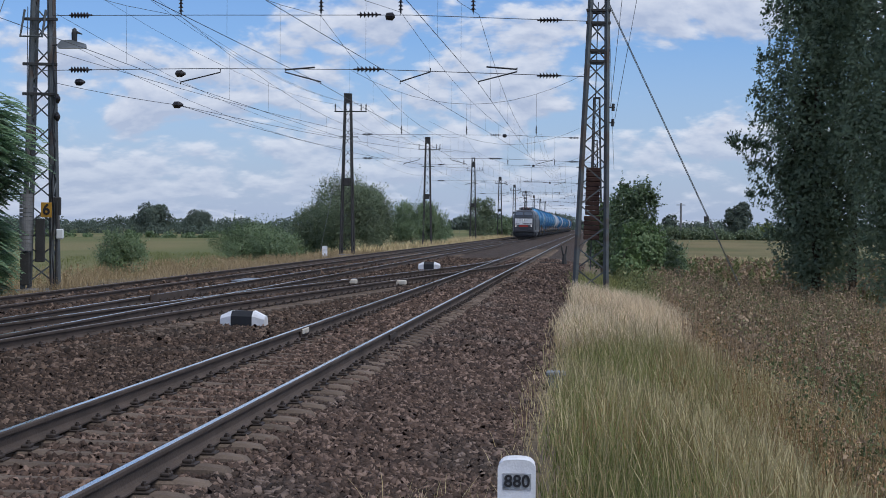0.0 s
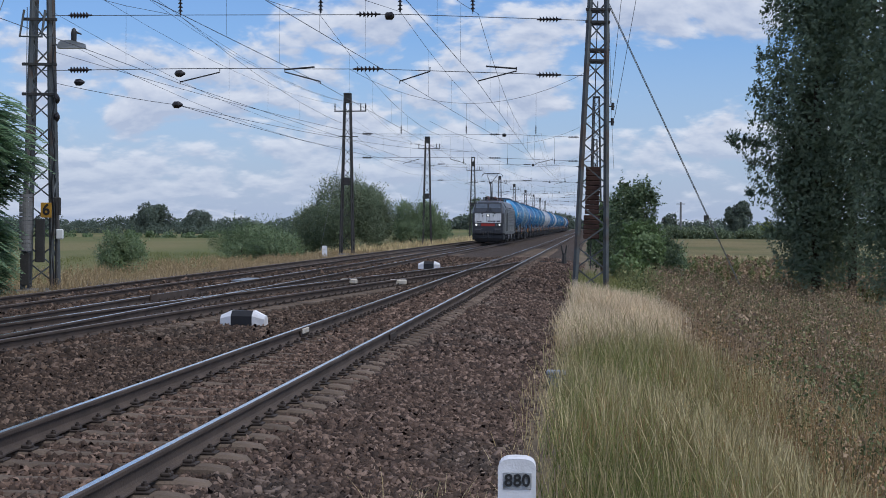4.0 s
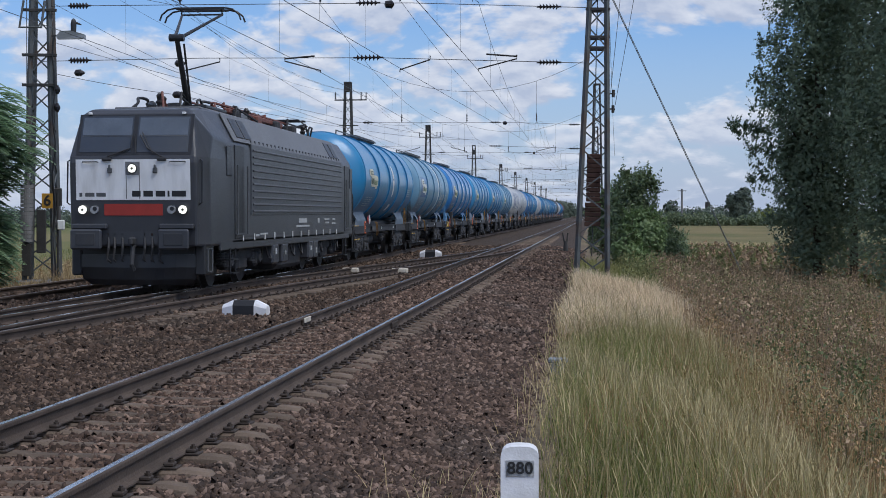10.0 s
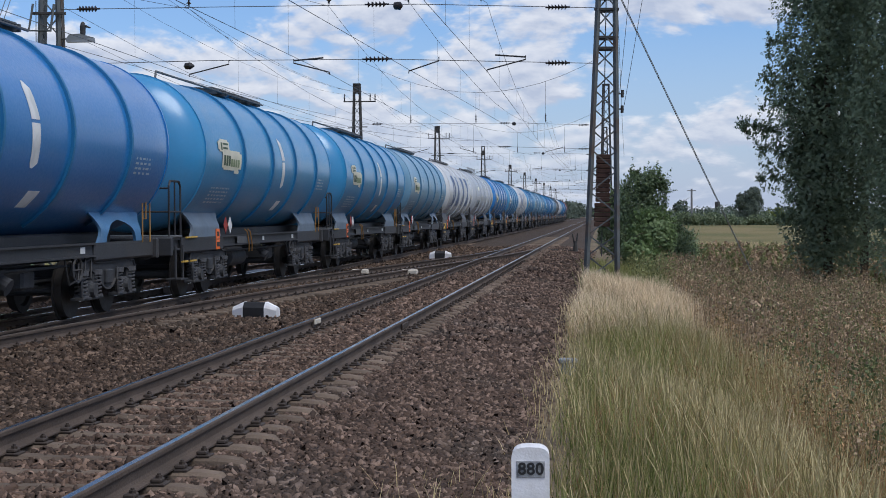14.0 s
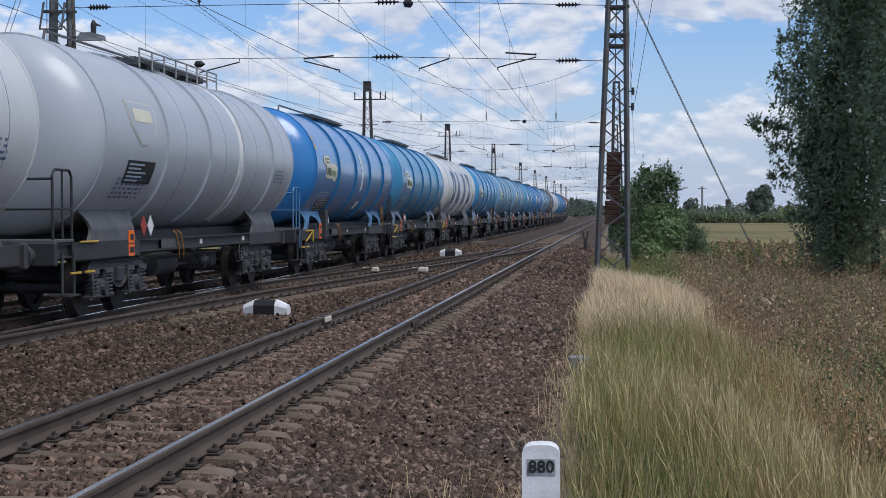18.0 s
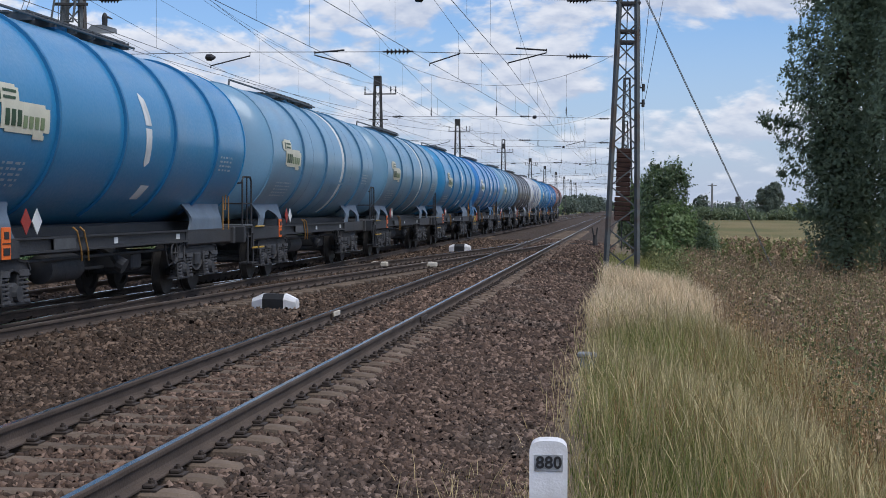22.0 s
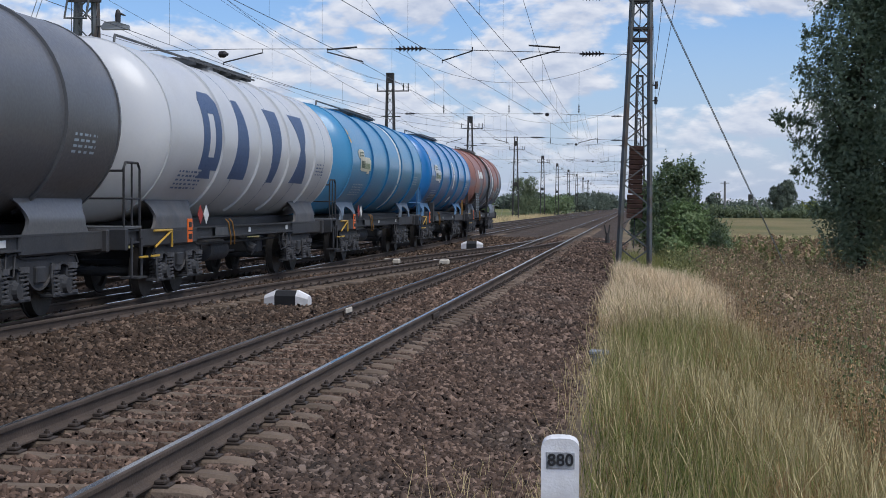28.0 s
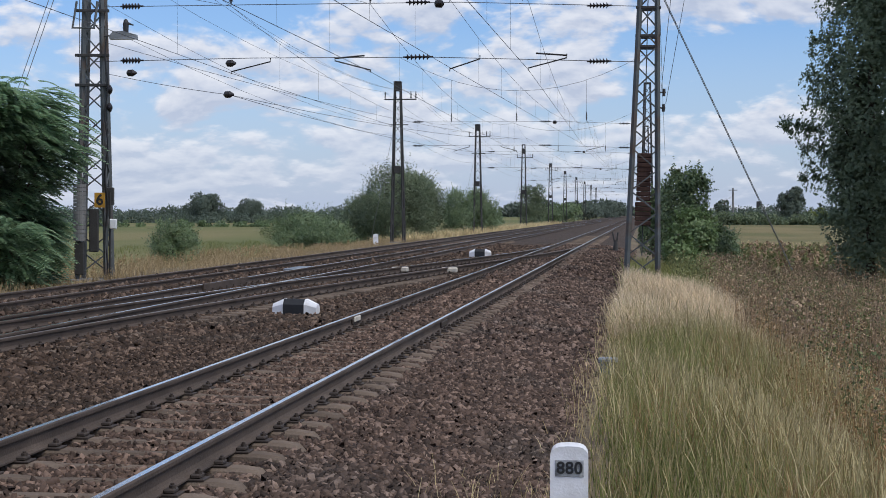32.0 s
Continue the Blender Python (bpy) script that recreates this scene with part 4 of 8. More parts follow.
# fittings of the eastern mast
for k in range(10):
    part("weight_disc", Shape().box((-0.02, -0.05, 2.75 + k * 0.155), (0.46, 0.46, 0.145), 0.02), M["rust_weight"], mast_r, "rusty iron tension weight")
for k in range(5):
    part("weight_disc", Shape().box((-0.02, -0.05, 1.95 + k * 0.155), (0.52, 0.5, 0.145), 0.02), M["rust_weight"], mast_r, "wide rusty tension weight")
part("weight_rod", Shape().rod((-0.02, -0.05, 0.9), (-0.02, -0.05, 9.6), 0.016), M["wire"], mast_r)
for z in (9.3, 8.9, 8.0, 7.65):
    part("bracket", Shape().box((0.0, -0.3, z), (0.8, 0.07, 0.09), 0.01), M["iron_dark"], mast_r)
    part("bracket", Shape().box((0, 0.27, z), (0.76, 0.07, 0.09), 0.01), M["iron_dark"], mast_r)
for z in (5.7, 6.2):
    part("side_bracket", Shape().tube([(0.3, 0, z), (0.62, 0, z)], 0.025).rod((0.56, 0, z - 0.12), (0.56, 0, z + 0.12), 0.05), M["iron_dark"], mast_r)

# crossarms with upright insulators on the next masts
for ob in [o for o in scene.objects if o.name.startswith("lattice_mast") and o.location.y > 100 and o.location.x < -10]:
    y = ob.location.y
    part("crossarm", Shape().box((0.2, 0, 11.0), (2.5, 0.09, 0.09), 0.01), M["iron_dark"], ob)
    part("crossarm", Shape().box((0.05, 0, 9.05), (1.5, 0.08, 0.07), 0.01), M["iron_dark"], ob)
    part("box_top", Shape().box((0, 0, 12.0), (0.5, 0.5, 0.75), 0.03), M["iron_dark"], ob)
    for x in (-0.98, 1.02, 1.4):
        insulator(ob, (x, 0, 11.32), (0, 0, 1), 4, 0.09, 0.55)
    part("switch_gear", Shape().box((0, -0.3, 5.6), (0.5, 0.3, 0.6), 0.03), M["iron_dark"], ob)


def head_span(y, zl, zu, full=True):
    """Cross wires between two masts, with insulators, hangers and steady arms for the tracks."""
    hs = thing("head_span", "cross wires with dark insulators strung between two masts", "overhead line", pose(0, y, 0), group="cross spans of the overhead line")
    z2 = zu + 2.3
    xs = (-13.75, -9.0, -6.35, -3.95) if full else (-14.6, -9.6, -4.3)
    wire(hs, "cross_wire", [(XL, 0, zl - 0.05), (-13, 0, zl), (-7, 0, zl - 0.05), (XR, 0, zl - 0.3)], 0.012)
    wire(hs, "cross_wire", [(XL, 0, zu), (-13, 0, zu - 0.02), (-6, 0, zu - 0.06), (XR, 0, zu - 0.3)], 0.012)
    top = [(x, 0, z2 + 0.034 * (x + 9.3) ** 2 * 0.9) for x in np.linspace(XL, XR, 13)]
    wire(hs, "span_wire", top, 0.014)
    for x in (XL + 1.35, -1.45):
        for z in (zl - 0.03 if x < -9 else zl - 0.26, zu if x < -9 else zu - 0.25):
            insulator(hs, (x, 0, z), (1, 0, 0), 6, 0.11, 0.8)
    insulator(hs, (-7.4, 0, zl - 0.04), (1, 0, 0), 6, 0.11, 1.0)
    insulator(hs, (-7.4, 0, zu - 0.04), (1, 0, 0), 5, 0.11, 0.8)
    part("bell", Shape().lathe([(-0.16, 0.03), (-0.12, 0.12), (0.08, 0.14), (0.16, 0.04)], (-6.7, 0, zu - 0.1), "x", 12), M["ceramic"], hs)
    for x in xs:
        zt = z2 + 0.034 * (x + 9.3) ** 2 * 0.9
        wire(hs, "hanger", [(x, 0, zu - 0.05), (x, 0, zt)], 0.01)
        insulator(hs, (x, 0, zu + 0.33), (0, 0, 1), 4, 0.09, 0.62)
    arms = ((-13.75, -12.4), (-9.0, -10.2), (-6.35, -5.35), (-3.76, -2.5)) if full else ((-14.4, -13.2), (-9.6, -10.8), (-4.3, -3.0))
    for xc, xh in arms:
        part("steady_arm", Shape().tube([(xh, 0, zl), (xh, 0, zl - 0.13), (xc, 0, zl - 0.45), (xc, 0, zl - 0.53)], 0.022), M["iron_dark"], hs)
        if xc in (-9.0, -3.76):
            part("registration_tube", Shape().tube([(xh, 0, zl - 0.05), (xh + (1.0 if xc == -9.0 else -1.0), 0, zl + 0.03)], 0.028), M["iron_dark"], hs)


for i, y in enumerate(ROWS[1:8]):
    head_span(y, 6.86, 8.66, full=i == 0)

# contact and carrying wires, span by span


def catenary(label, xs, y0=0, y1=10, lift=0.0):
    th = thing("overhead_wire", label, "overhead line", pose(0, 0, 0), group="wires over the tracks")
    for i in range(y0, y1):
        ya, yb = ROWS[i], ROWS[i + 1]
        xa, xb = xs(i), xs(i + 1)
        zc, zm = 6.36 + lift, 8.6 + lift
        wire(th, "contact_wire", [(xa, ya, zc), (xb, yb, zc)], 0.0085)
        n = 10
        pts = [(xa + (xb - xa) * k / n, ya + (yb - ya) * k / n, zm - 1.5 * 4 * (k / n) * (1 - k / n)) for k in range(n + 1)]
        wire(th, "carrying_wire", pts, 0.0075)
        if yb > 0 and i < 6:
            for k in range(1, n):
                if ya + (yb - ya) * k / n > 8:
                    wire(th, "dropper", [pts[k], (pts[k][0], pts[k][1], zc)], 0.0035)
    return th


catenary("thin copper contact and carrying wires over the far track", lambda i: XA + (-0.45 if i % 2 else 0.3))
catenary("thin copper contact and carrying wires over the middle track", lambda i: XB + (0.45 if i % 2 else -0.25))
catenary("thin copper contact and carrying wires over the near track", lambda i: XC + (0.16 if i % 2 else -0.3))
catenary("thin copper wires over the connecting track", lambda i: (XB + 0.9, -6.35, -3.9, -3.5, -3.5)[min(i, 4)], 0, 3, 0.1)

feeders = thing("feeder_line", "thin supply wires running along the western masts", "power line", pose(0, 0, 0))
for dx, z, dz in ((-1.0, 10.95, 1.0), (1.02, 10.95, 1.2), (1.4, 10.95, 1.3), (0.6, 8.45, 1.0), (0.9, 7.5, 0.8)):
    for a, b in zip(ROWS[1:7], ROWS[2:8]):
        z0 = z if a > 60 else z + 0.3
        wire(feeders, "feeder_wire", sag((-18.7 + dx, a, z0), (-18.7 + dx, b, z), dz), 0.007)
for x0, z0, x1, z1 in ((-18.3, 7.5, -9.3, 7.3), (-13.83, 5.64, -9.5, 6.1)):
    wire(feeders, "jumper_wire", sag((x0, 50, z0), (x1, 50 if x1 == -13.8 else 116, z1), 0.5), 0.009)
for x, z in ((-13.83, 5.64), (-13.75, 6.68), (-17.2, 6.4)):
    part("bell_insulator", Shape().lathe([(-0.16, 0.03), (-0.1, 0.11), (0.06, 0.12), (0.2, 0.03)], (x, 49.9, z), "x", 12), M["ceramic"], feeders)
wire(feeders, "anchor_wire", sag((-18.2, 50, 6.42), (-13.83, 50, 5.64), 0.05), 0.009)
wire(feeders, "anchor_wire", sag((-13.83, 50, 5.64), (-9.0, 116, 7.3), 0.4), 0.009)
stay = thing("stay_wire", "steel stay wires running down to the ground from the mast", "wire", pose(0, 0, 0))
for d in (0.0, 0.035):
    wire(stay, "stay", [(0.42 + d, 50, 9.0), (5.95 + d, 58.6, -1.35)], 0.013, key="strand")
wire(stay, "earth_wire", sag((0.4, 50, 11.5), (1.6, 116, 6.0), 0.8), 0.01)
wire(stay, "earth_wire", [(0.55, 50, 5.6), (0.95, 50, 9.6)], 0.009)
wire(stay, "earth_wire", [(0.7, 50, 5.2), (1.5, 50, 9.8)], 0.009)
for y in ROWS[2:5]:
    wire(stay, "stay", [(-18.9, y, 9.0), (-21.5, y + 3, -0.9)], 0.014, key="strand")
for d in (0.0, 0.18):
    wire(stay, "stay", [(-19.0 - d, 50, 11.5), (-23.5 - d, 50.5, 0.0)], 0.013, key="strand")

# ---- small things by the line ----
def hectometre_stone(x, y, z, digits, h=1.1, w=0.2):
    st = thing("distance_stone", "white-painted concrete distance stone with black numerals" if digits else "small white distance stone in dry grass", "marker", pose(x, y, z, 0, 0, 2))
    s = Shape()
    arc = [(w / 2 * math.copysign(abs(math.cos(t)) ** 0.6, math.cos(t)), h - 0.055 + 0.055 * math.sin(t)) for t in [math.pi * k / 10 for k in range(11)]]
    prof = [(-w / 2, 0), (w / 2, 0)] + arc
    n = len(prof)
    vs = [(a, -0.075, b) for a, b in prof] + [(a * 0.98, 0.075, b) for a, b in prof]
    s.add(vs, [tuple(range(n)), tuple(reversed(range(n, 2 * n)))] + [(i, (i + 1) % n, n + (i + 1) % n, n + i) for i in range(n)])
    part("stone", s, M["white"], st)
    if digits:
        panel = part("number_field", Shape().box((0.002, -0.077, h - 0.115), (0.15, 0.006, 0.088), 0.002), M["field_grey"], st, "worn grey number field")
        for k, c in enumerate(digits):
            part("numeral", text_mesh("numeral", c, 0.088, M["black"]), None, panel, at=pose(0.002 + (k - 1) * 0.046, -0.082, h - 0.115, 90, 0, 0))
    return st


hectometre_stone(-0.385, 8.05, -0.66, "880")
hectometre_stone(-19.25, 109.0, -0.9, "", 1.05, 0.36)


def clearance_marker(x, y, turn, lift=0.0):
    """Low prism with white ends and a black middle."""
    th = thing("clearance_marker", "low concrete marker painted white at both ends and black between", "marker", pose(x, y, bed_z(x) + lift, 0, 0, turn), group="clearance markers between the tracks")

    def bar(x0, x1, e0, e1):
        ring = lambda xx, k: [(xx, -0.13 * k, -0.05), (xx, -0.13 * k, 0.17 * k), (xx, -0.06 * k, 0.27 * k), (xx, 0.06 * k, 0.27 * k), (xx, 0.13 * k, 0.17 * k), (xx, 0.13 * k, -0.05)]
        vs = ring(x0, e0) + ring(x1, e1)
        return Shape().add(vs, [tuple(range(6)), tuple(range(6, 12))] + [(i, (i + 1) % 6, 6 + (i + 1) % 6, 6 + i) for i in range(6)])

    part("white_end", bar(-0.46, -0.22, 0.66, 1.03), M["white"], th)
    part("black_middle", bar(-0.22, 0.22, 1.0, 1.0), M["black"], th)
    part("white_end", bar(0.22, 0.46, 1.03, 0.66), M["white"], th)


clearance_marker(-6.58, 28.5, -12, 0.05)
clearance_marker(-6.85, 64.2, -6, 0.17)
lev = thing("switch_lever", "dark iron hand lever stand beside the points", "lever", pose(-1.45, 80.5, -0.5))
part("base", Shape().box((0, 0, 0.1), (0.5, 0.6, 0.2), 0.03), M["rust_weight"], lev)
part("stand", Shape().rod((0, 0, 0.1), (0, 0, 0.75), 0.16, 0.08), M["iron_dark"], lev)
part("lever", Shape().rod((-0.05, 0, 0.6), (-0.16, 0, 1.15), 0.04), M["iron_dark"], lev)
part("lever", Shape().rod((0.05, 0, 0.6), (0.12, 0, 1.15), 0.04), M["iron_dark"], lev)
part("rod", Shape().rod((0, 0, 0.25), (-1.6, 0, 0.3), 0.03), M["iron_dark"], lev)
gb = thing("cable_box", "small grey metal cable box in the grass", "box", pose(-0.47, 20.6, -0.66))
part("body", Shape().box((0, 0, 0.16), (0.2, 0.2, 0.32), 0.02), M["grey_box"], gb)
part("lid", Shape().box((0, 0, 0.345), (0.26, 0.24, 0.06), 0.015), M["grey_box"], gb)
fp = thing("fence_post", "weathered wooden post at the field edge", "post", pose(3.6, 84.0, -1.4))
part("post", Shape().rod((0, 0, 0), (0, 0, 1.5), 0.12, 0.1), M["bark"], fp)
pp = thing("utility_pole", "pale distant utility pole", "pole", pose(24.0, 420.0, -1.6))
part("pole", Shape().rod((0, 0, 0), (0, 0, 10.0), 0.35, 0.25), M["weight"], pp)
part("crossarm", Shape().box((0, 0, 9.5), (2.4, 0.2, 0.2), 0.02), M["weight"], pp)
bt = thing("water_tower", "distant dark tower block on the horizon", "tower", pose(162.0, 2200.0, -2))
part("shaft", Shape().box((0, 0, 10), (7, 7, 21), 0.5), M["iron_dark"], bt)

# ---- the train ----
SPEED, NOSE_AT_9 = 18.05, 48.9  # m/s towards -Y; the nose's Y at 9 s
TRAIN = []  # (thing, distance of its origin behind the nose)


def train_y(t, s):
    return NOSE_AT_9 - SPEED * (t - 9.0) + s


def wheel_mesh():
    return Shape().lathe([(-0.065, 0.2), (-0.06, 0.34), (-0.07, 0.4), (-0.07, 0.46), (0.05, 0.465), (0.055, 0.495), (0.085, 0.49), (0.085, 0.38), (0.03, 0.34), (0.04, 0.16), (0.09, 0.14), (0.09, 0.1)], (0, 0, 0), "x", 28).mesh("wheel", M["tyre"], True)


WHEEL = wheel_mesh()


def spring_mesh(r=0.1, h=0.36):
    s = Shape().tube([(r * math.cos(k * 0.75), r * math.sin(k * 0.75), -h / 2 + h * k / 48) for k in range(49)], 0.018, 5)
    s.rod((0, 0, -h / 2), (0, 0, h / 2), r * 0.55, seg=8)
    s.rod((0, 0, h / 2 - 0.02), (0, 0, h / 2 + 0.06), r * 1.25, seg=12)
    s.rod((0, 0, -h / 2 - 0.02), (0, 0, -h / 2 + 0.02), r * 1.3, seg=12)
    return s.mesh("spring", M["spring"])


SPRING = spring_mesh()


def side_frame_shape(sx):
    """Side frame of a freight bogie: a beam that swells in the middle, with horn guides and spring seats at both axles."""
    s = Shape()
    x0, x1 = sx * 1.02, sx * 1.14
    ys = [-1.5 + 3.0 * k / 30 for k in range(31)]

    def upper(y):
        return 0.9 + 0.07 * math.exp(-((abs(y) - 0.9) / 0.22) ** 2) - (0.12 if abs(y) > 1.42 else 0.0)

    def lower(y):
        a = abs(y)
        return 0.45 + 0.27 * min(1.0, (a / 0.52) ** 2.2) if a < 0.6 else 0.72 + 0.08 * math.exp(-((a - 0.9) / 0.2) ** 2)

    n = len(ys)
    vs = [(x, y, z) for x in (x0, x1) for y in ys for z in (lower(y), upper(y))]
    m = 2 * n
    fs = []
    for i in range(n - 1):
        a, b = 2 * i, 2 * i + 2
        fs += [(a, a + 1, b + 1, b), (m + a, m + b, m + b + 1, m + a + 1), (a, b, m + b, m + a), (a + 1, m + a + 1, m + b + 1, b + 1)]
    fs += [(0, m, m + 1, 1), (m - 2, m - 1, 2 * m - 1, 2 * m - 2)]
    s.add(vs, fs)
    # flanges along both edges
    s.tube([(sx * 1.15, y, upper(y)) for y in ys], 0.022, 5)
    s.tube([(sx * 1.15, y, lower(y)) for y in ys], 0.022, 5)
    for y in (-0.9, 0.9):
        for k in (-0.2, 0.2):
            s.box((sx * 1.08, y + k, 0.58), (0.13, 0.06, 0.42), 0.01)
        s.box((sx * 1.1, y, 0.335), (0.22, 0.98, 0.05), 0.012)
        s.tube([(sx * 1.18, y - 0.46, 0.36), (sx * 1.18, y - 0.5, 0.6), (sx * 1.16, y - 0.42, 0.8)], 0.025)
    s.box((sx * 1.16, 0, 0.66), (0.08, 0.34, 0.24), 0.02)
    return s


BOGIE = {}


def bogie(parent, y):
    if not BOGIE:
        for sx in (-1, 1):
            BOGIE["side", sx] = side_frame_shape(sx).mesh("side_frame", M["bogie"])
            BOGIE["box", sx] = Shape().box((sx * 1.06, 0, 0.47), (0.26, 0.32, 0.3), 0.05).rod((sx * 1.16, 0, 0.47), (sx * 1.25, 0, 0.47), 0.13, 0.11, 12).mesh("axle_box", M["bogie"])
            BOGIE["brake", sx] = Shape().box((sx * 0.78, 0.52, 0.45), (0.1, 0.09, 0.34), 0.02).tube([(sx * 0.8, 0.52, 0.6), (sx * 0.8, 0.5, 0.95)], 0.025).mesh("brake_block", M["bogie"])
        BOGIE["bolster"] = Shape().box((0, 0, 0.72), (1.9, 0.42, 0.24), 0.04).box((0, 0, 0.6), (1.8, 0.7, 0.1), 0.02).mesh("bolster", M["bogie"])
        BOGIE["axle"] = Shape().rod((-1.0, 0, 0.46), (1.0, 0, 0.46), 0.085, seg=12).mesh("axle", M["bogie"])
    bg = part("bogie", BOGIE["bolster"], None, parent, "grimy two-axle freight bogie", at=pose(0, y, 0))
    for sx in (-1, 1):
        part("side_frame", BOGIE["side", sx], None, bg)
    for dy in (-0.9, 0.9):
        part("axle", BOGIE["axle"], None, bg, at=pose(0, dy, 0))
        for sx in (-1, 1):
            part("wheel", WHEEL, None, bg, at=pose(sx * 0.76, dy, 0.47, 0, 0, 180 if sx > 0 else 0))
        part("axle_box", BOGIE["box", 1], None, bg, at=pose(0, dy, 0))
        part("brake_block", BOGIE["brake", 1], None, bg, at=pose(0, dy * 0.02 + (0 if dy > 0 else -1.0), 0))
        for k in (-0.26, 0.26):
            part("spring", SPRING, None, bg, at=pose(1.12, dy + k * 1.3, 0.55))
    return bg


TR, TZ = 1.6, 2.93  # radius and height of the tank's axis


def skin(y0, y1, a0, a1, out, ny=1, na=10, slant=0.0):
    """A sheet on the tank's side between two places along it and two angles (in steps of 0.9 degrees from 6 below the level), raised a little."""
    s = Shape()
    vs, fs = [], []
    r = TR + out
    for i in range(na + 1):
        f = i / na
        a = radians((a0 + (a1 - a0) * f) * 0.9 - 6.0)
        for j in range(ny + 1):
            vs.append((r * math.cos(a), y0 + (y1 - y0) * j / ny + slant * f, TZ + r * math.sin(a)))
    for i in range(na):
        for j in range(ny):
            k = i * (ny + 1) + j
            fs.append((k, k + 1, k + ny + 2, k + ny + 1))
    return s.add(vs, fs)


def solid_skin(*args, **kw):
    """The same sheet with a thickness of 3 mm."""
    s = skin(*args, **kw)
    n = len(s.v)
    c = Vector((0, 0, TZ))
    inner = []
    for p in s.v:
        d = Vector((p[0], 0, p[2] - TZ)).normalized()
        inner.append(tuple(Vector(p) - d * 0.004))
    fs = list(s.f)
    s.add(inner, [tuple(reversed(f)) for f in fs])
    return s


def taper_skin(l0, r0, l1, r1, a0, a1, out, na=10):
    """A sheet of 3 mm on the tank's side whose left and right edges run straight from the lower angle to the upper one."""
    vs, fs = [], []
    for out2 in (out, out - 0.004):
        for i in range(na + 1):
            f = i / na
            a = radians((a0 + (a1 - a0) * f) * 0.9 - 6.0)
            for y in (l0 + (l1 - l0) * f, r0 + (r1 - r0) * f):
                vs.append(((TR + out2) * math.cos(a), y, TZ + (TR + out2) * math.sin(a)))
    n = 2 * (na + 1)
    for i in range(na):
        k = 2 * i
        fs += [(k, k + 1, k + 3, k + 2), (n + k, n + k + 2, n + k + 3, n + k + 1), (k, k + 2, n + k + 2, n + k), (k + 1, n + k + 1, n + k + 3, k + 3)]
    fs += [(0, n, n + 1, 1), (n - 2, n - 1, 2 * n - 1, 2 * n - 2)]
    return Shape().add(vs, fs)


def arc_band(y, w, out, key=None, a0=-60, a1=240, seg=40):
    """A hoop round the tank, of width w, standing out by out."""
    s = Shape()
    vs, fs = [], []
    for i in range(seg + 1):
        a = radians(a0 + (a1 - a0) * i / seg)
        for dy, rr in ((-w / 2, TR - 0.01), (-w / 2, TR + out), (w / 2, TR + out), (w / 2, TR - 0.01)):
            vs.append((rr * math.cos(a), y + dy, TZ + rr * math.sin(a)))
    for i in range(seg):
        for k in range(3):
            fs.append((i * 4 + k, i * 4 + k + 1, (i + 1) * 4 + k + 1, (i + 1) * 4 + k))
    return s.add(vs, fs)


CACHE = {}


def cached(key, make):
    if key not in CACHE:
        CACHE[key] = make()
    return CACHE[key]


LT = 14.05  # length of the cylindrical tank


def tank_mesh(color):
    ends = [(0.6, 0.02), (0.58, 0.45), (0.52, 0.83), (0.43, 1.12), (0.32, 1.32), (0.2, 1.46), (0.09, 1.55)]
    prof = [(-LT / 2 - d, r) for d, r in ends] + [(-LT / 2 + 0.04, 1.59), (-LT / 2 + 0.2, TR)]
    prof += [(y, TR) for y in np.linspace(-LT / 2 + 1, LT / 2 - 1, 8)]
    prof += [(LT / 2 - 0.2, TR), (LT / 2 - 0.04, 1.59)] + [(LT / 2 + d, r) for d, r in reversed(ends)]
    return Shape().lathe(prof, (0, 0, TZ), "y", 64).mesh("tank", TANKS[color], True)


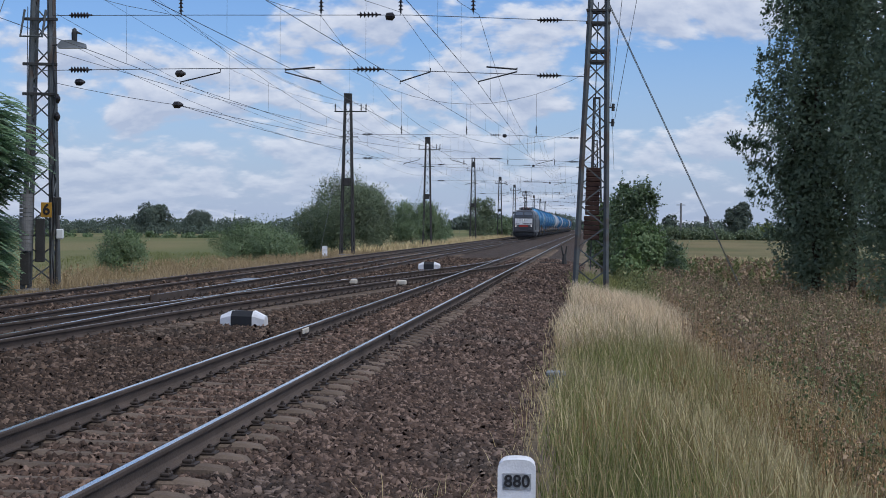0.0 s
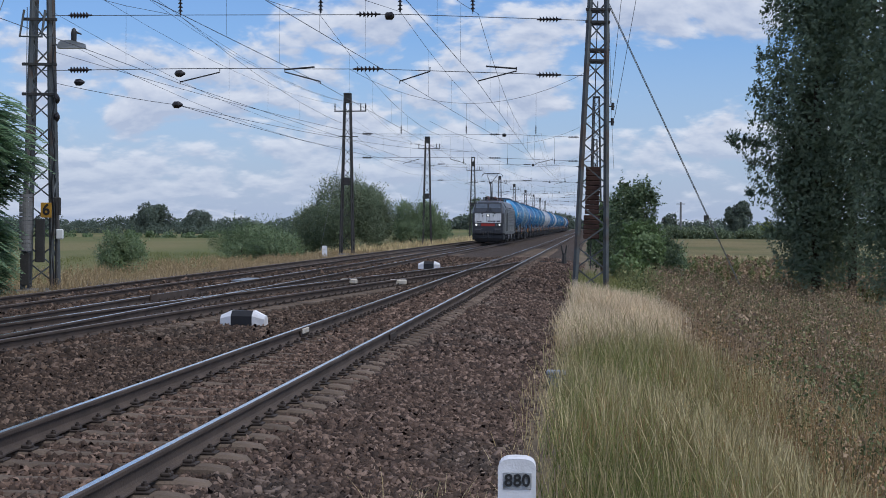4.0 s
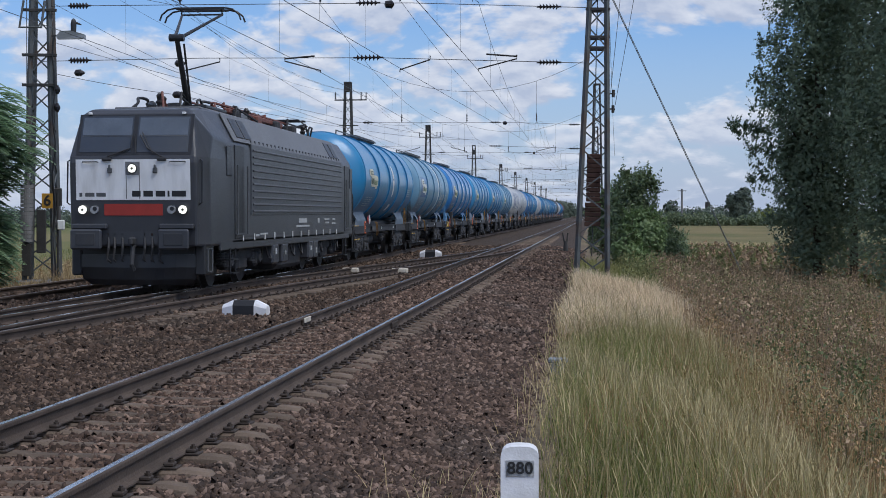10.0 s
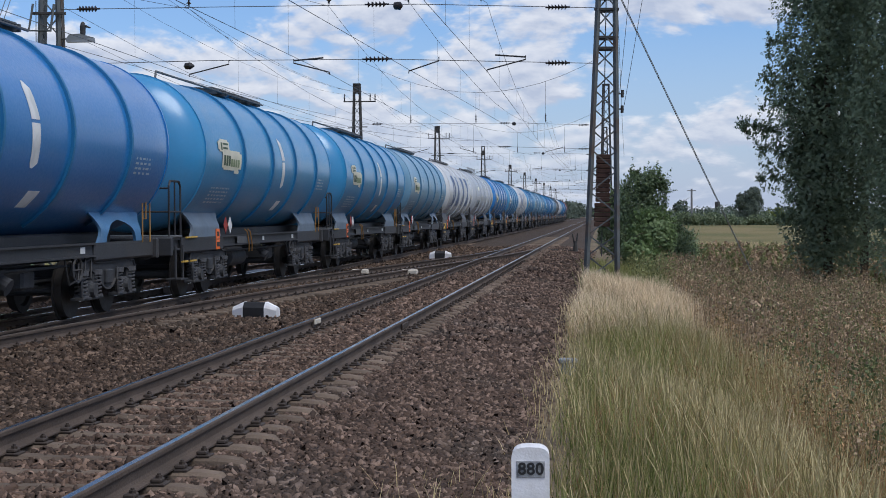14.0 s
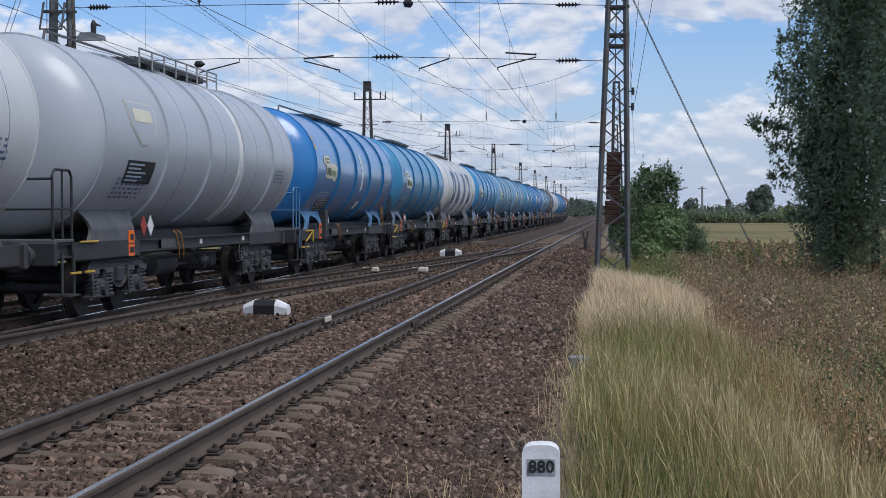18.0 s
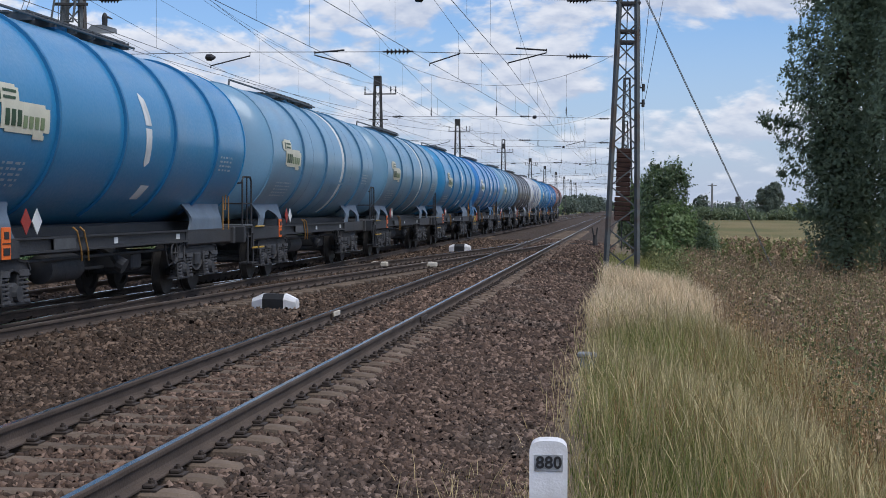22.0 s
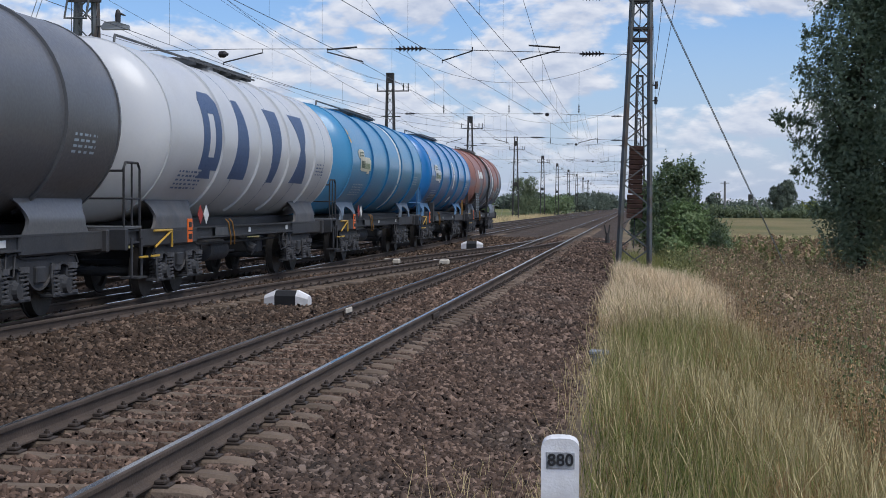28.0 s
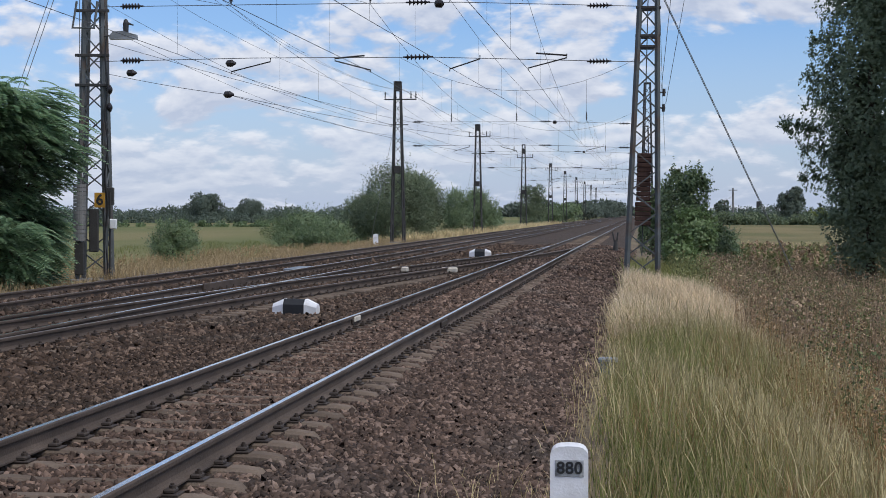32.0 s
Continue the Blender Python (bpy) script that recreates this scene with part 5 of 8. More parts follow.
def wagon(s_end, color, logo=None, brace=False, white_rib=False, letters=False, stripe=True, rail_top=False, ladder=False, scrawl=False, board=False, warn=False, shield=False, label=""):
    """A bogie tank wagon; its origin is at rail level under the middle of the tank, whose rear end lies s_end behind the train's nose."""
    w = thing("tank_wagon", label, "tank wagon", pose(XB, 0, 0), group="tank wagons of the train")
    TRAIN.append((w, s_end - 0.5 - LT / 2))
    e = LT / 2
    tank = part("tank", cached(("tank", color), lambda: tank_mesh(color)), None, w)
    for i, y in enumerate((e - 2.3, e - 5.1, e - 7.8, e - 10.72)):
        wh = white_rib and i == 1
        part("hoop", cached(("hoop", i, color), lambda: arc_band(y, 0.085, 0.05).mesh("hoop", HOOPS[color], False)), None, tank)
        if color in ("light", "pale", "white"):
            part("plate_seam", cached(("pseam", i), lambda: arc_band(y + 1.25, 0.01, 0.004).mesh("plate_seam", M["seam"])), None, tank)
        if wh:
            part("white_band", cached(("wband", i), lambda: arc_band(y - 0.2, 0.3, 0.008).mesh("white_band", M["patch_white"])), None, tank, "white painted band round the tank")
    for y in (e - 0.06, -e + 0.06):
        part("seam_band", cached(("seam", color, y), lambda: arc_band(y, 0.05, 0.014).mesh("seam_band", TANKS[color])), None, tank)
    # walkway on top
    def walkway():
        s = Shape()
        for x in (-0.32, 0.0, 0.32):
            s.box((x, e - 6.6, TZ + TR + 0.13), (0.24, 4.6, 0.03))
        for y in np.arange(e - 8.8, e - 4.2, 0.9):
            s.box((0, y, TZ + TR + 0.06), (1.0, 0.06, 0.12))
        return s.mesh("walkway", M["grating"])
    part("walkway", cached("walkway", walkway), None, w)
    part("top_rail", cached("toprail", lambda: Shape().tube([(0.5, -e + 0.3, TZ + TR * 0.96), (0.5, -e + 0.35, TZ + TR + 0.06), (0.5, e - 4, TZ + TR + 0.06)], 0.025).mesh("top_rail", M["grating"])), None, w)
    part("manhole", cached(("dome", color), lambda: Shape().lathe([(0, 0.36), (0.12, 0.36), (0.15, 0.3), (0.2, 0.05)], (0, e - 7.0, TZ + TR - 0.03), "z", 20).mesh("manhole", TANKS[color])), None, tank)
    if rail_top:
        def rt():
            s = Shape()
            for z in (0.2, 0.36):
                s.tube([(0.62, e - 9.2, TZ + TR + z - 0.1), (0.62, e - 3.6, TZ + TR + z - 0.1)], 0.02)
            for y in np.arange(e - 9.2, e - 3.5, 0.8):
                s.tube([(0.62, y, TZ + TR - 0.1), (0.62, y, TZ + TR + 0.26)], 0.02)
            return s.mesh("guard_rail", M["strand"])
        part("guard_rail", cached("gr", rt), None, w)
    # underframe
    f0, f1 = -e - 1.35, e + 0.25
    part("side_sill", cached("sill", lambda: Shape().box((1.12, (f0 + f1) / 2, 1.12), (0.09, f1 - f0, 0.22), 0.015).box((1.17, (f0 + f1) / 2, 1.22), (0.1, f1 - f0, 0.03)).box((1.17, (f0 + f1) / 2, 1.02), (0.1, f1 - f0, 0.03)).mesh("side_sill", M["frame"])), None, w)
    part("side_sill", cached("sill2", lambda: Shape().box((-1.12, (f0 + f1) / 2, 1.12), (0.09, f1 - f0, 0.22), 0.015).mesh("side_sill", M["frame"])), None, w)
    part("centre_sill", cached("csill", lambda: Shape().box((0, (f0 + f1) / 2, 1.05), (0.6, f1 - f0, 0.3), 0.02).mesh("centre_sill", M["frame"])), None, w)
    part("tank_bearer", cached("bearer", lambda: Shape().box((0, 0, 1.29), (1.5, LT - 1.6, 0.2), 0.03).mesh("tank_bearer", M["frame"])), None, w)
    for y in (f0, f1):
        part("head_stock", cached(("hs", y), lambda: Shape().box((0, y, 1.08), (2.6, 0.12, 0.36), 0.02).mesh("head_stock", M["frame"])), None, w)
        d = -1 if y < 0 else 1
        for x in (-0.875, 0.875):
            part("buffer", cached(("buf", d), lambda: Shape().lathe([(0, 0.13), (0.22 * d, 0.11), (0.22 * d, 0.08), (0.38 * d, 0.08), (0.4 * d, 0.22), (0.45 * d, 0.2)], (0, 0, 0), "y", 16).mesh("buffer", M["bogie"], True)), None, w, at=pose(x, y, 1.06))
    # saddles between tank and frame: wide skirts on some wagons, pairs of flared legs on the others
    skirt = color in ("white", "pale", "grey", "rust", "blue")

    def saddle():
        def plate(edges):
            out, inn = [], []
            for z, a, b in edges:
                x = 1.21 if z < 1.45 else 1.21 - 0.15 * (z - 1.45) / 0.3
                out += [(x, a, z), (x, b, z)]
                inn += [(x - 0.05, a, z), (x - 0.05, b, z)]
            n, m = len(edges), 2 * len(edges)
            fs = [(2 * i, 2 * i + 1, 2 * i + 3, 2 * i + 2) for i in range(n - 1)] + [(m + 2 * i, m + 2 * i + 2, m + 2 * i + 3, m + 2 * i + 1) for i in range(n - 1)]
            for q in (0, 1):
                fs += [(2 * i + q, 2 * i + 2 + q, m + 2 * i + 2 + q, m + 2 * i + q) for i in range(n - 1)]
            return out + inn, fs + [(0, 1, m + 1, m), (m - 2, m - 1, 2 * m - 1, 2 * m - 2)]
        zs = [1.2 + 0.55 * k / 12 for k in range(13)]
        hollow = lambda z: 0.22 * math.sin(math.pi * min(1.0, (z - 1.2) / 0.5)) ** 0.7
        s = Shape()
        if skirt:
            s.add(*plate([(z, -1.3 + hollow(z), 1.3 - hollow(z)) for z in zs]))
        else:
            # two legs with a round arch between them, joined above it
            for d in (-1, 1):
                rows_ = []
                for z in zs:
                    far = 1.3 - hollow(z)
                    near = 0.82 * math.sqrt(max(0.0, 1 - ((z - 1.2) / 0.4) ** 2)) if z < 1.6 else 0.0
                    rows_.append((z, min(d * near, d * far), max(d * near, d * far)))
                s.add(*plate(rows_))
        return s.mesh("saddle", TANKS[color] if color in ("grey", "rust") else M["saddle"] if color in ("blue", "light", "sky") else M["skirt"] if skirt else M["saddle_blue"], True)
    sm = cached(("saddle", color), saddle)
    for y in (-e + 1.2, e - 1.3):
        part("end_sill", cached(("esill", y), lambda: Shape().box((1.16, y, 1.08), (0.12, 3.4, 0.3), 0.03).mesh("end_sill", M["frame"])), None, w)
    for y in (-e + 1.5, e - 1.6):
        part("saddle", sm, None, w, at=pose(0, y, 0))
    for y in (-e + 1.9, e - 2.2):
        bogie(w, y)
    # brake gear and pipes
    part("air_tank", cached("air", lambda: Shape().lathe([(-0.75, 0.1), (-0.68, 0.22), (0.68, 0.22), (0.75, 0.1)], (0.75, -1.6, 0.72), "y", 16).mesh("air_tank", M["bogie"], True)), None, w)
    part("brake_rod", cached("rod", lambda: Shape().tube([(0.4, -e + 2.5, 0.62), (0.4, e - 2.5, 0.62)], 0.03).tube([(1.0, -e + 3, 0.88), (1.0, e - 3, 0.88)], 0.025).box((0.5, 1.8, 0.72), (0.9, 0.5, 0.3), 0.04).mesh("brake_rod", M["bogie"])), None, w)
    part("outlet_valve", cached("valve", lambda: Shape().tube([(0.3, 0.6, 1.25), (0.9, 0.6, 0.9), (1.05, 0.6, 0.7)], 0.09, 8).rod((1.0, 0.6, 0.72), (1.12, 0.6, 0.66), 0.13, seg=12).mesh("outlet_valve", M["bogie"])), None, w)
    part("hand_wheel", cached("hw", lambda: Shape().tube([(1.2, 3.2 + 0.2 * math.cos(k * math.pi / 6), 0.82 + 0.2 * math.sin(k * math.pi / 6)) for k in range(13)], 0.02).tube([(1.2, 3.0, 0.82), (1.2, 3.4, 0.82)], 0.015).mesh("hand_wheel", M["bogie"])), None, w)
    part("brake_hose", cached("hose", lambda: Shape().tube([(0.3, -e - 1.4, 0.95), (0.3, -e - 1.55, 0.6), (0.28, -e - 1.75, 0.5), (0.3, -e - 1.95, 0.65)], 0.03).mesh("brake_hose", M["black"])), None, w)
    part("screw_coupling", cached("coup", lambda: Shape().tube([(0, -e - 1.35, 1.02), (0, -e - 1.6, 0.92), (0, -e - 1.9, 0.95), (0, -e - 2.2, 1.02)], 0.05).mesh("screw_coupling", M["bogie"])), None, w)
    for k in range(3):
        part("hose_loop", cached(("loop", k), lambda: Shape().tube([(1.16, e - 3.6 - k * 0.35, 1.0), (1.2, e - 3.5 - k * 0.35, 0.7 - 0.05 * k), (1.2, e - 3.2 - k * 0.3, 0.66), (1.16, e - 3.05 - k * 0.3, 1.0)], 0.016).mesh("hose_loop", M["black"])), None, w)
    for k, (yy, hh) in enumerate(((-e + 4.6, 0.3), (e - 3.5, 0.22), (0.0, 0.18))):
        part("sill_label", cached(("slab", k), lambda: Shape().box((1.175, yy, 1.12), (0.008, hh, 0.1), 0.001).mesh("sill_label", M["patch_white"])), None, w, "small pale stencilled label")
    # end platform with railings and yellow grab bars
    def platform():
        s = Shape().box((0, -e - 0.9, 1.27), (2.5, 0.85, 0.05), 0.01)
        return s.mesh("platform", M["grating"])
    part("platform", cached("plat", platform), None, w)
    def railing(kind):
        s = Shape()
        y0, y1 = -e - 1.3, -e - 0.5
        for y in (y0, y1):
            s.tube([(1.22, y, 1.25), (1.22, y, 2.25), (1.22, y + 0.1, 2.34), (1.22, (y0 + y1) / 2, 2.34)] if y == y0 else [(1.22, y, 0.75), (1.22, y, 2.24), (1.22, y - 0.1, 2.34), (1.22, (y0 + y1) / 2, 2.34)], 0.022)
        s.tube([(1.22, y0, 1.75), (1.22, y1, 1.75)], 0.018).tube([(1.22, y0 + 0.4, 1.25), (1.22, y0 + 0.4, 2.34)], 0.018)
        s.tube([(1.22, y0, 2.2), (-1.1, y0, 2.2)], 0.02).tube([(1.22, y0, 1.75), (-1.1, y0, 1.75)], 0.018)
        return s.mesh("railing", M["black"] if kind == "dark" else M["saddle_blue"])
    if color in ("blue", "bright"):
        part("corner_rod", cached("crod", lambda: Shape().tube([(1.24, e - 0.05, 1.2), (1.24, e - 0.05, 2.4)], 0.015).mesh("corner_rod", M["amber"])), None, w, "upright amber rod")
        part("corner_rod", cached("crod2", lambda: Shape().tube([(1.24, e - 0.5, 1.2), (1.24, e - 0.5, 1.9), (1.24, e - 0.46, 1.62), (1.24, e - 0.3, 1.62), (1.24, e - 0.28, 2.1)], 0.014).mesh("corner_rod", M["amber"])), None, w, "bent amber rod")
    part("railing", cached(("railing", color == "bright"), lambda: railing("blue" if color == "bright" else "dark")), None, w)
    for k in (0, 1):
        part("pull_handle", cached(("pull", k), lambda: Shape().tube([(1.19, -e + 5.0 + k * 0.3, 1.36), (1.24, -e + 5.05 + k * 0.3, 1.3), (1.25, -e + 5.2 + k * 0.3, 1.0), (1.22, -e + 5.3 + k * 0.3, 0.84)], 0.015).mesh("pull_handle", M["amber"])), None, w, "bent amber pull handle")
    part("step", cached("step", lambda: Shape().box((1.25, -e - 0.9, 0.45), (0.3, 0.5, 0.03)).tube([(1.3, -e - 1.15, 1.1), (1.3, -e - 1.15, 0.45)], 0.025).tube([(1.3, -e - 0.65, 1.1), (1.3, -e - 0.65, 0.45)], 0.025).mesh("step", M["frame"])), None, w)
    if color in ("bright", "sky", "white"):
        part("grab_bar", cached("grab", lambda: Shape().tube([(1.25, -e + 0.2, 1.2), (1.25, -e + 1.2, 1.2), (1.25, -e + 1.2, 0.9)], 0.022).tube([(1.25, -e + 0.25, 0.92), (1.25, -e + 1.15, 1.18)], 0.02).mesh("grab_bar", M["yellow"])), None, w, "yellow folded grab bar")
    else:
        part("grab_bar", cached("grab2", lambda: Shape().tube([(1.25, -e - 0.2, 1.24), (1.25, -e + 0.6, 1.24)], 0.018).mesh("grab_bar", M["yellow"])), None, w, "thin yellow grab bar")
    for y in (-e - 0.72, -e - 0.1):
        part("step_edge", cached(("sedge", y), lambda: Shape().box((1.36, y, 0.78), (0.04, 0.4, 0.035), 0.006).mesh("step_edge", M["yellow"])), None, w, "yellow step edge")
    if color == "bright":
        part("cabinet", cached("cab", lambda: Shape().box((1.2, -e + 2.95, 1.36), (0.22, 0.36, 0.82), 0.02).mesh("cabinet", M["frame"])), None, w, "upright dark steel cabinet")
    # plates and marks
    part("hazard_plate", cached("haz", lambda: Shape().box((1.22, -e + 2.4, 1.17), (0.02, 0.3, 0.44), 0.006).mesh("hazard_plate", M["orange"])), None, w, "orange hazard number plate")
    for k, (z, l, h) in enumerate(((1.28, 0.16, 0.1), (1.17, 0.28, 0.015), (1.06, 0.22, 0.1))):
        part("plate_bar", cached(("hazb", k), lambda: Shape().box((1.234, -e + 2.4, z), (0.006, l, h)).mesh("plate_bar", M["black"])), None, w)
    q = Matrix.Rotation(radians(45), 3, "X")
    for i, key in ((1, "patch_white"), (0, "red")):
        part("diamond_label", cached(("dia", i), lambda: Shape().box((1.22, -e + 3.1 + i * 0.4, 1.46), (0.012, 0.26, 0.26), 0, q).mesh("diamond_label", M[key])), None, w, "white diamond hazard label" if i == 1 else "red diamond hazard label")
    part("data_panel", cached("data", lambda: Shape().box((1.22, -e + 4.6, 1.12), (0.01, 0.9, 0.16)).mesh("data_panel", M["grating"])), None, w)
    def rows_of_marks(a0, ya, n, long, key):
        s = Shape()
        rr = random.Random(3)
        for k in range(n):
            a = a0 - k * 3.4
            y = ya
            while y < ya + long:
                d = rr.uniform(0.05, 0.2)
                s2 = skin(y, min(y + d, ya + long), a, a + 1.5, 0.006, na=2)
                s.add(s2.v, s2.f)
                y += d + rr.uniform(0.05, 0.12)
        return s.mesh("markings", M[key])
    dark_paint = "stencil"
    if color in ("white", "pale"):
        dark_paint = "letter"
    part("markings", cached(("mk", dark_paint), lambda: rows_of_marks(-22, -e + 1.0, 5, 1.5, dark_paint)), None, tank, "small illegible lettering")
    part("markings", cached(("mk2", dark_paint), lambda: rows_of_marks(-5, e - 1.9, 4, 0.9, dark_paint)), None, tank, "small illegible lettering")
    if logo:
        base = M["patch_yellow"] if logo == "yellow" else M["patch_white"]
        if logo == "boxed":
            part("decal", cached("boxed", lambda: solid_skin(-e + 0.8, -e + 3.3, -13, 24, 0.006).mesh("decal", TANKS["bright"])), None, tank, "bright blue square")
        lb = "cream decal with dark green bars" if logo == "yellow" else "white decal with dark green bars"
        lg = part("decal", cached(("logo", logo), lambda: solid_skin(-e + 1.36, -e + 3.02, -3.5, 9.5, 0.012).mesh("decal", base)), None, w, lb)
        for k, (y0, y1, a0, a1) in enumerate(((1.12, 1.95, 9.5, 18.5), (1.22, 1.85, 18.5, 20), (1.5, 2.8, -5, -3.5), (1.95, 2.85, 9.5, 11.5), (2.45, 2.85, -7.5, -5), (1.02, 1.12, 11, 17.5))):
            part("decal_piece", cached(("logo", logo, k), lambda: solid_skin(-e + y0, -e + y1, a0, a1, 0.012).mesh("decal_piece", base)), None, lg)
        for k in range(10):
            if k < 7:
                sp = (-e + 1.48 + k * 0.2, -e + 1.62 + k * 0.2, -2 if k > 2 else -1.5, 4.5 if k > 2 else 7)
            else:
                sp = ((-e + 1.25, -e + 1.34, 11, 17), (-e + 1.42, -e + 1.82, 12, 13.5), (-e + 1.42, -e + 1.86, 15.5, 17))[k - 7]
            part("decal_bar", cached(("logo_bar", k), lambda: solid_skin(*sp, 0.018, na=4).mesh("decal_bar", M["decal_green"] if 2 < k < 7 else M["patch_green"])), None, lg)
    if letters:
        def block_shape(k):
            y = e - (12.0, 9.75, 7.0, 4.4)[k]
            s = Shape()
            pieces = (((0.1, 1.0, 0.3, 0.8, -26, -19), (0.0, 0.42, 0.0, 0.42, -19, 34), (0.8, 1.22, 0.8, 1.22, -19, 34), (0.42, 0.8, 0.42, 0.8, -19, -9), (0.42, 0.8, 0.42, 0.8, 24, 34), (0.0, 1.22, 0.25, 0.95, 34, 41)),
                      ((0.0, 1.25, 0.35, 0.8, -25, 41),),
                      ((0.5, 1.0, 0.15, 1.35, -26, 40),),
                      ((0.05, 1.5, 0.55, 1.0, -25, 8), (0.55, 1.0, 0.0, 1.45, 8, 41)))[k]
            for l0, r0, l1, r1, c, d in pieces:
                q2 = taper_skin(y + l0, y + r0, y + l1, y + r1, c, d, 0.006)
                s.add(q2.v, q2.f)
            return s.mesh("block_mark", M["letter"])
        for k in range(4):
            part("block_mark", cached(("letter", k), lambda: block_shape(k)), None, tank, "large dark blue painted block")
    if stripe:
        def arrow():
            s = Shape()
            for l0, r0, l1, r1, c, d in ((-6.62, -6.34, -6.74, -6.42, -14, 8.5), (-6.74, -6.42, -6.86, -6.58, 10.5, 28), (-6.86, -6.58, -6.84, -6.8, 28, 32), (-6.55, -6.48, -6.62, -6.34, -17, -14)):
                q2 = taper_skin(e + l0, e + r0, e + l1, e + r1, c, d, 0.006)
                s.add(q2.v, q2.f)
            return s.mesh("stripe", M["patch_white"])
        part("stripe_mark", cached("arrow2", lambda: taper_skin(e - 6.25, e - 5.85, e - 6.2, e - 5.75, -43, -31, 0.006).mesh("stripe_mark", M["patch_white"])), None, tank)
        part("stripe", cached("arrow", arrow), None, tank, "worn white upright stripe")
    if color == "bright":
        def panel():
            return taper_skin(-e + 1.55, -e + 3.2, -e + 1.3, -e + 3.05, -47, -28, 0.006).mesh("data_field", M["panel_dark"])
        df = part("data_field", cached("dfield", panel), None, w, "dark data field with small illegible writing")
        for k in range(5):
            for n, (y0, l) in enumerate(((1.5, 0.3 + 0.1 * (k % 3)), (2.1, 0.42 - 0.1 * (k % 2)), (2.65, 0.3))):
                part("field_line", cached(("dline", k, n), lambda: taper_skin(-e + y0, -e + y0 + l, -e + y0, -e + y0 + l, -45 + k * 3.4, -43.6 + k * 3.4, 0.01).mesh("field_line", M["field_grey"])), None, df)
    if brace:
        def br():
            s = Shape()
            q2 = solid_skin(e - 7.6, e - 4.75, -15.5, -13.5, 0.24, ny=4)
            s.add(q2.v, q2.f)
            for y in (e - 6.3,):
                q2 = solid_skin(y, y + 0.16, -58, -15, 0.06)
                s.add(q2.v, q2.f)
            return s.mesh("drip_shield", TANKS[color])
        part("drip_shield", cached(("brace", color), br), None, tank)
    if scrawl:
        def sc():
            s = Shape()
            rr = random.Random(11)
            y, up = e - 4.2, False
            for k in range(22):
                h = rr.uniform(14, 24)
                a = rr.uniform(-34, -28)
                sl = rr.uniform(0.1, 0.3) * (1 if up else -1)
                up = not up
                q2 = solid_skin(y, y + 0.085, a, a + h, 0.006, slant=sl)
                s.add(q2.v, q2.f)
                if k % 3 == 0:
                    q2 = solid_skin(y - 0.1, y + 0.3, a + h - 3, a + h, 0.006)
                    s.add(q2.v, q2.f)
                y += rr.uniform(0.12, 0.22)
            return s.mesh("scrawl", M["scrawl"])
        part("scrawl", cached("scrawl", sc), None, tank, "faded sprayed scrawl")
    if ladder:
        part("tail_sign", Shape().box((1.05, e + 0.36, 1.5), (0.3, 0.02, 0.36), 0.004), M["patch_white"], w, "white square tail sign")
        part("tail_rail", Shape().tube([(1.2, e + 0.28, 1.2), (1.2, e + 0.28, 2.0), (-1.2, e + 0.28, 2.0), (-1.2, e + 0.28, 1.2)], 0.022), M["black"], w)

        def ld():
            s = Shape()
            for y in (e - 8.5, e - 8.05):
                s.tube([(1.65 * math.cos(radians(a)) + 0.05, y, TZ + 1.67 * math.sin(radians(a))) for a in range(-20, 76, 8)], 0.03)
                s.tube([(1.6, y, 2.36), (1.5, y, 0.55)], 0.03)
            for a in range(-16, 74, 9):
                s.tube([(1.65 * math.cos(radians(a)) + 0.05, e - 8.5, TZ + 1.67 * math.sin(radians(a))), (1.65 * math.cos(radians(a)) + 0.05, e - 8.05, TZ + 1.67 * math.sin(radians(a)))], 0.018)
            for z in np.arange(0.6, 2.2, 0.3):
                s.tube([(1.52 + 0.04 * z, e - 8.5, z), (1.52 + 0.04 * z, e - 8.05, z)], 0.018)
            return s.mesh("ladder", M["black"])
        part("ladder", cached("ladder", ld), None, w)
    if board:
        bd = part("data_board", cached("board", lambda: Shape().box((1.5, -e + 1.35, 1.8), (0.06, 1.6, 0.98), 0.02).mesh("data_board", M["frame"])), None, w, "dark grey board with small illegible white writing")
        for i in range(7):
            for y0, l in ((0.62, 0.3 + 0.1 * (i % 3)), (1.3, 0.25 + 0.12 * (i % 2)), (1.75, 0.22)):
                if (i + int(l * 40)) % 4:
                    part("board_line", Shape().box((1.535, -e + y0 + l / 2, 2.2 - i * 0.125), (0.006, l, 0.04)), M["stencil"], bd)
        part("emblem", solid_skin(-e + 1.3, -e + 1.85, 10, 27, 0.006).mesh("emblem", M["patch_white"]), None, tank, "plain white painted emblem")
        part("emblem", solid_skin(-e + 2.05, -e + 3.5, 11, 24, 0.006).mesh("emblem", M["patch_white"]), None, tank, "plain white painted block")
    if shield:
        em = part("emblem", taper_skin(-e + 1.8, -e + 2.2, -e + 1.3, -e + 2.75, 2, 14, 0.006).mesh("emblem", M["cream_faded"]), None, w, "faded cream shield outline")
        part("emblem_top", taper_skin(-e + 1.3, -e + 2.75, -e + 1.2, -e + 2.8, 14, 32, 0.006).mesh("emblem_top", M["cream_faded"]), None, em)
        part("field", taper_skin(-e + 1.86, -e + 2.14, -e + 1.38, -e + 2.67, 3, 14, 0.012).mesh("field", TANKS["pale"]), None, em)
        part("field", taper_skin(-e + 1.38, -e + 2.67, -e + 1.28, -e + 2.72, 14, 31, 0.012).mesh("field", TANKS["pale"]), None, em)
        part("bar", solid_skin(-e + 1.5, -e + 2.5, 18, 27, 0.018).mesh("bar", M["patch_yellow"]), None, em)
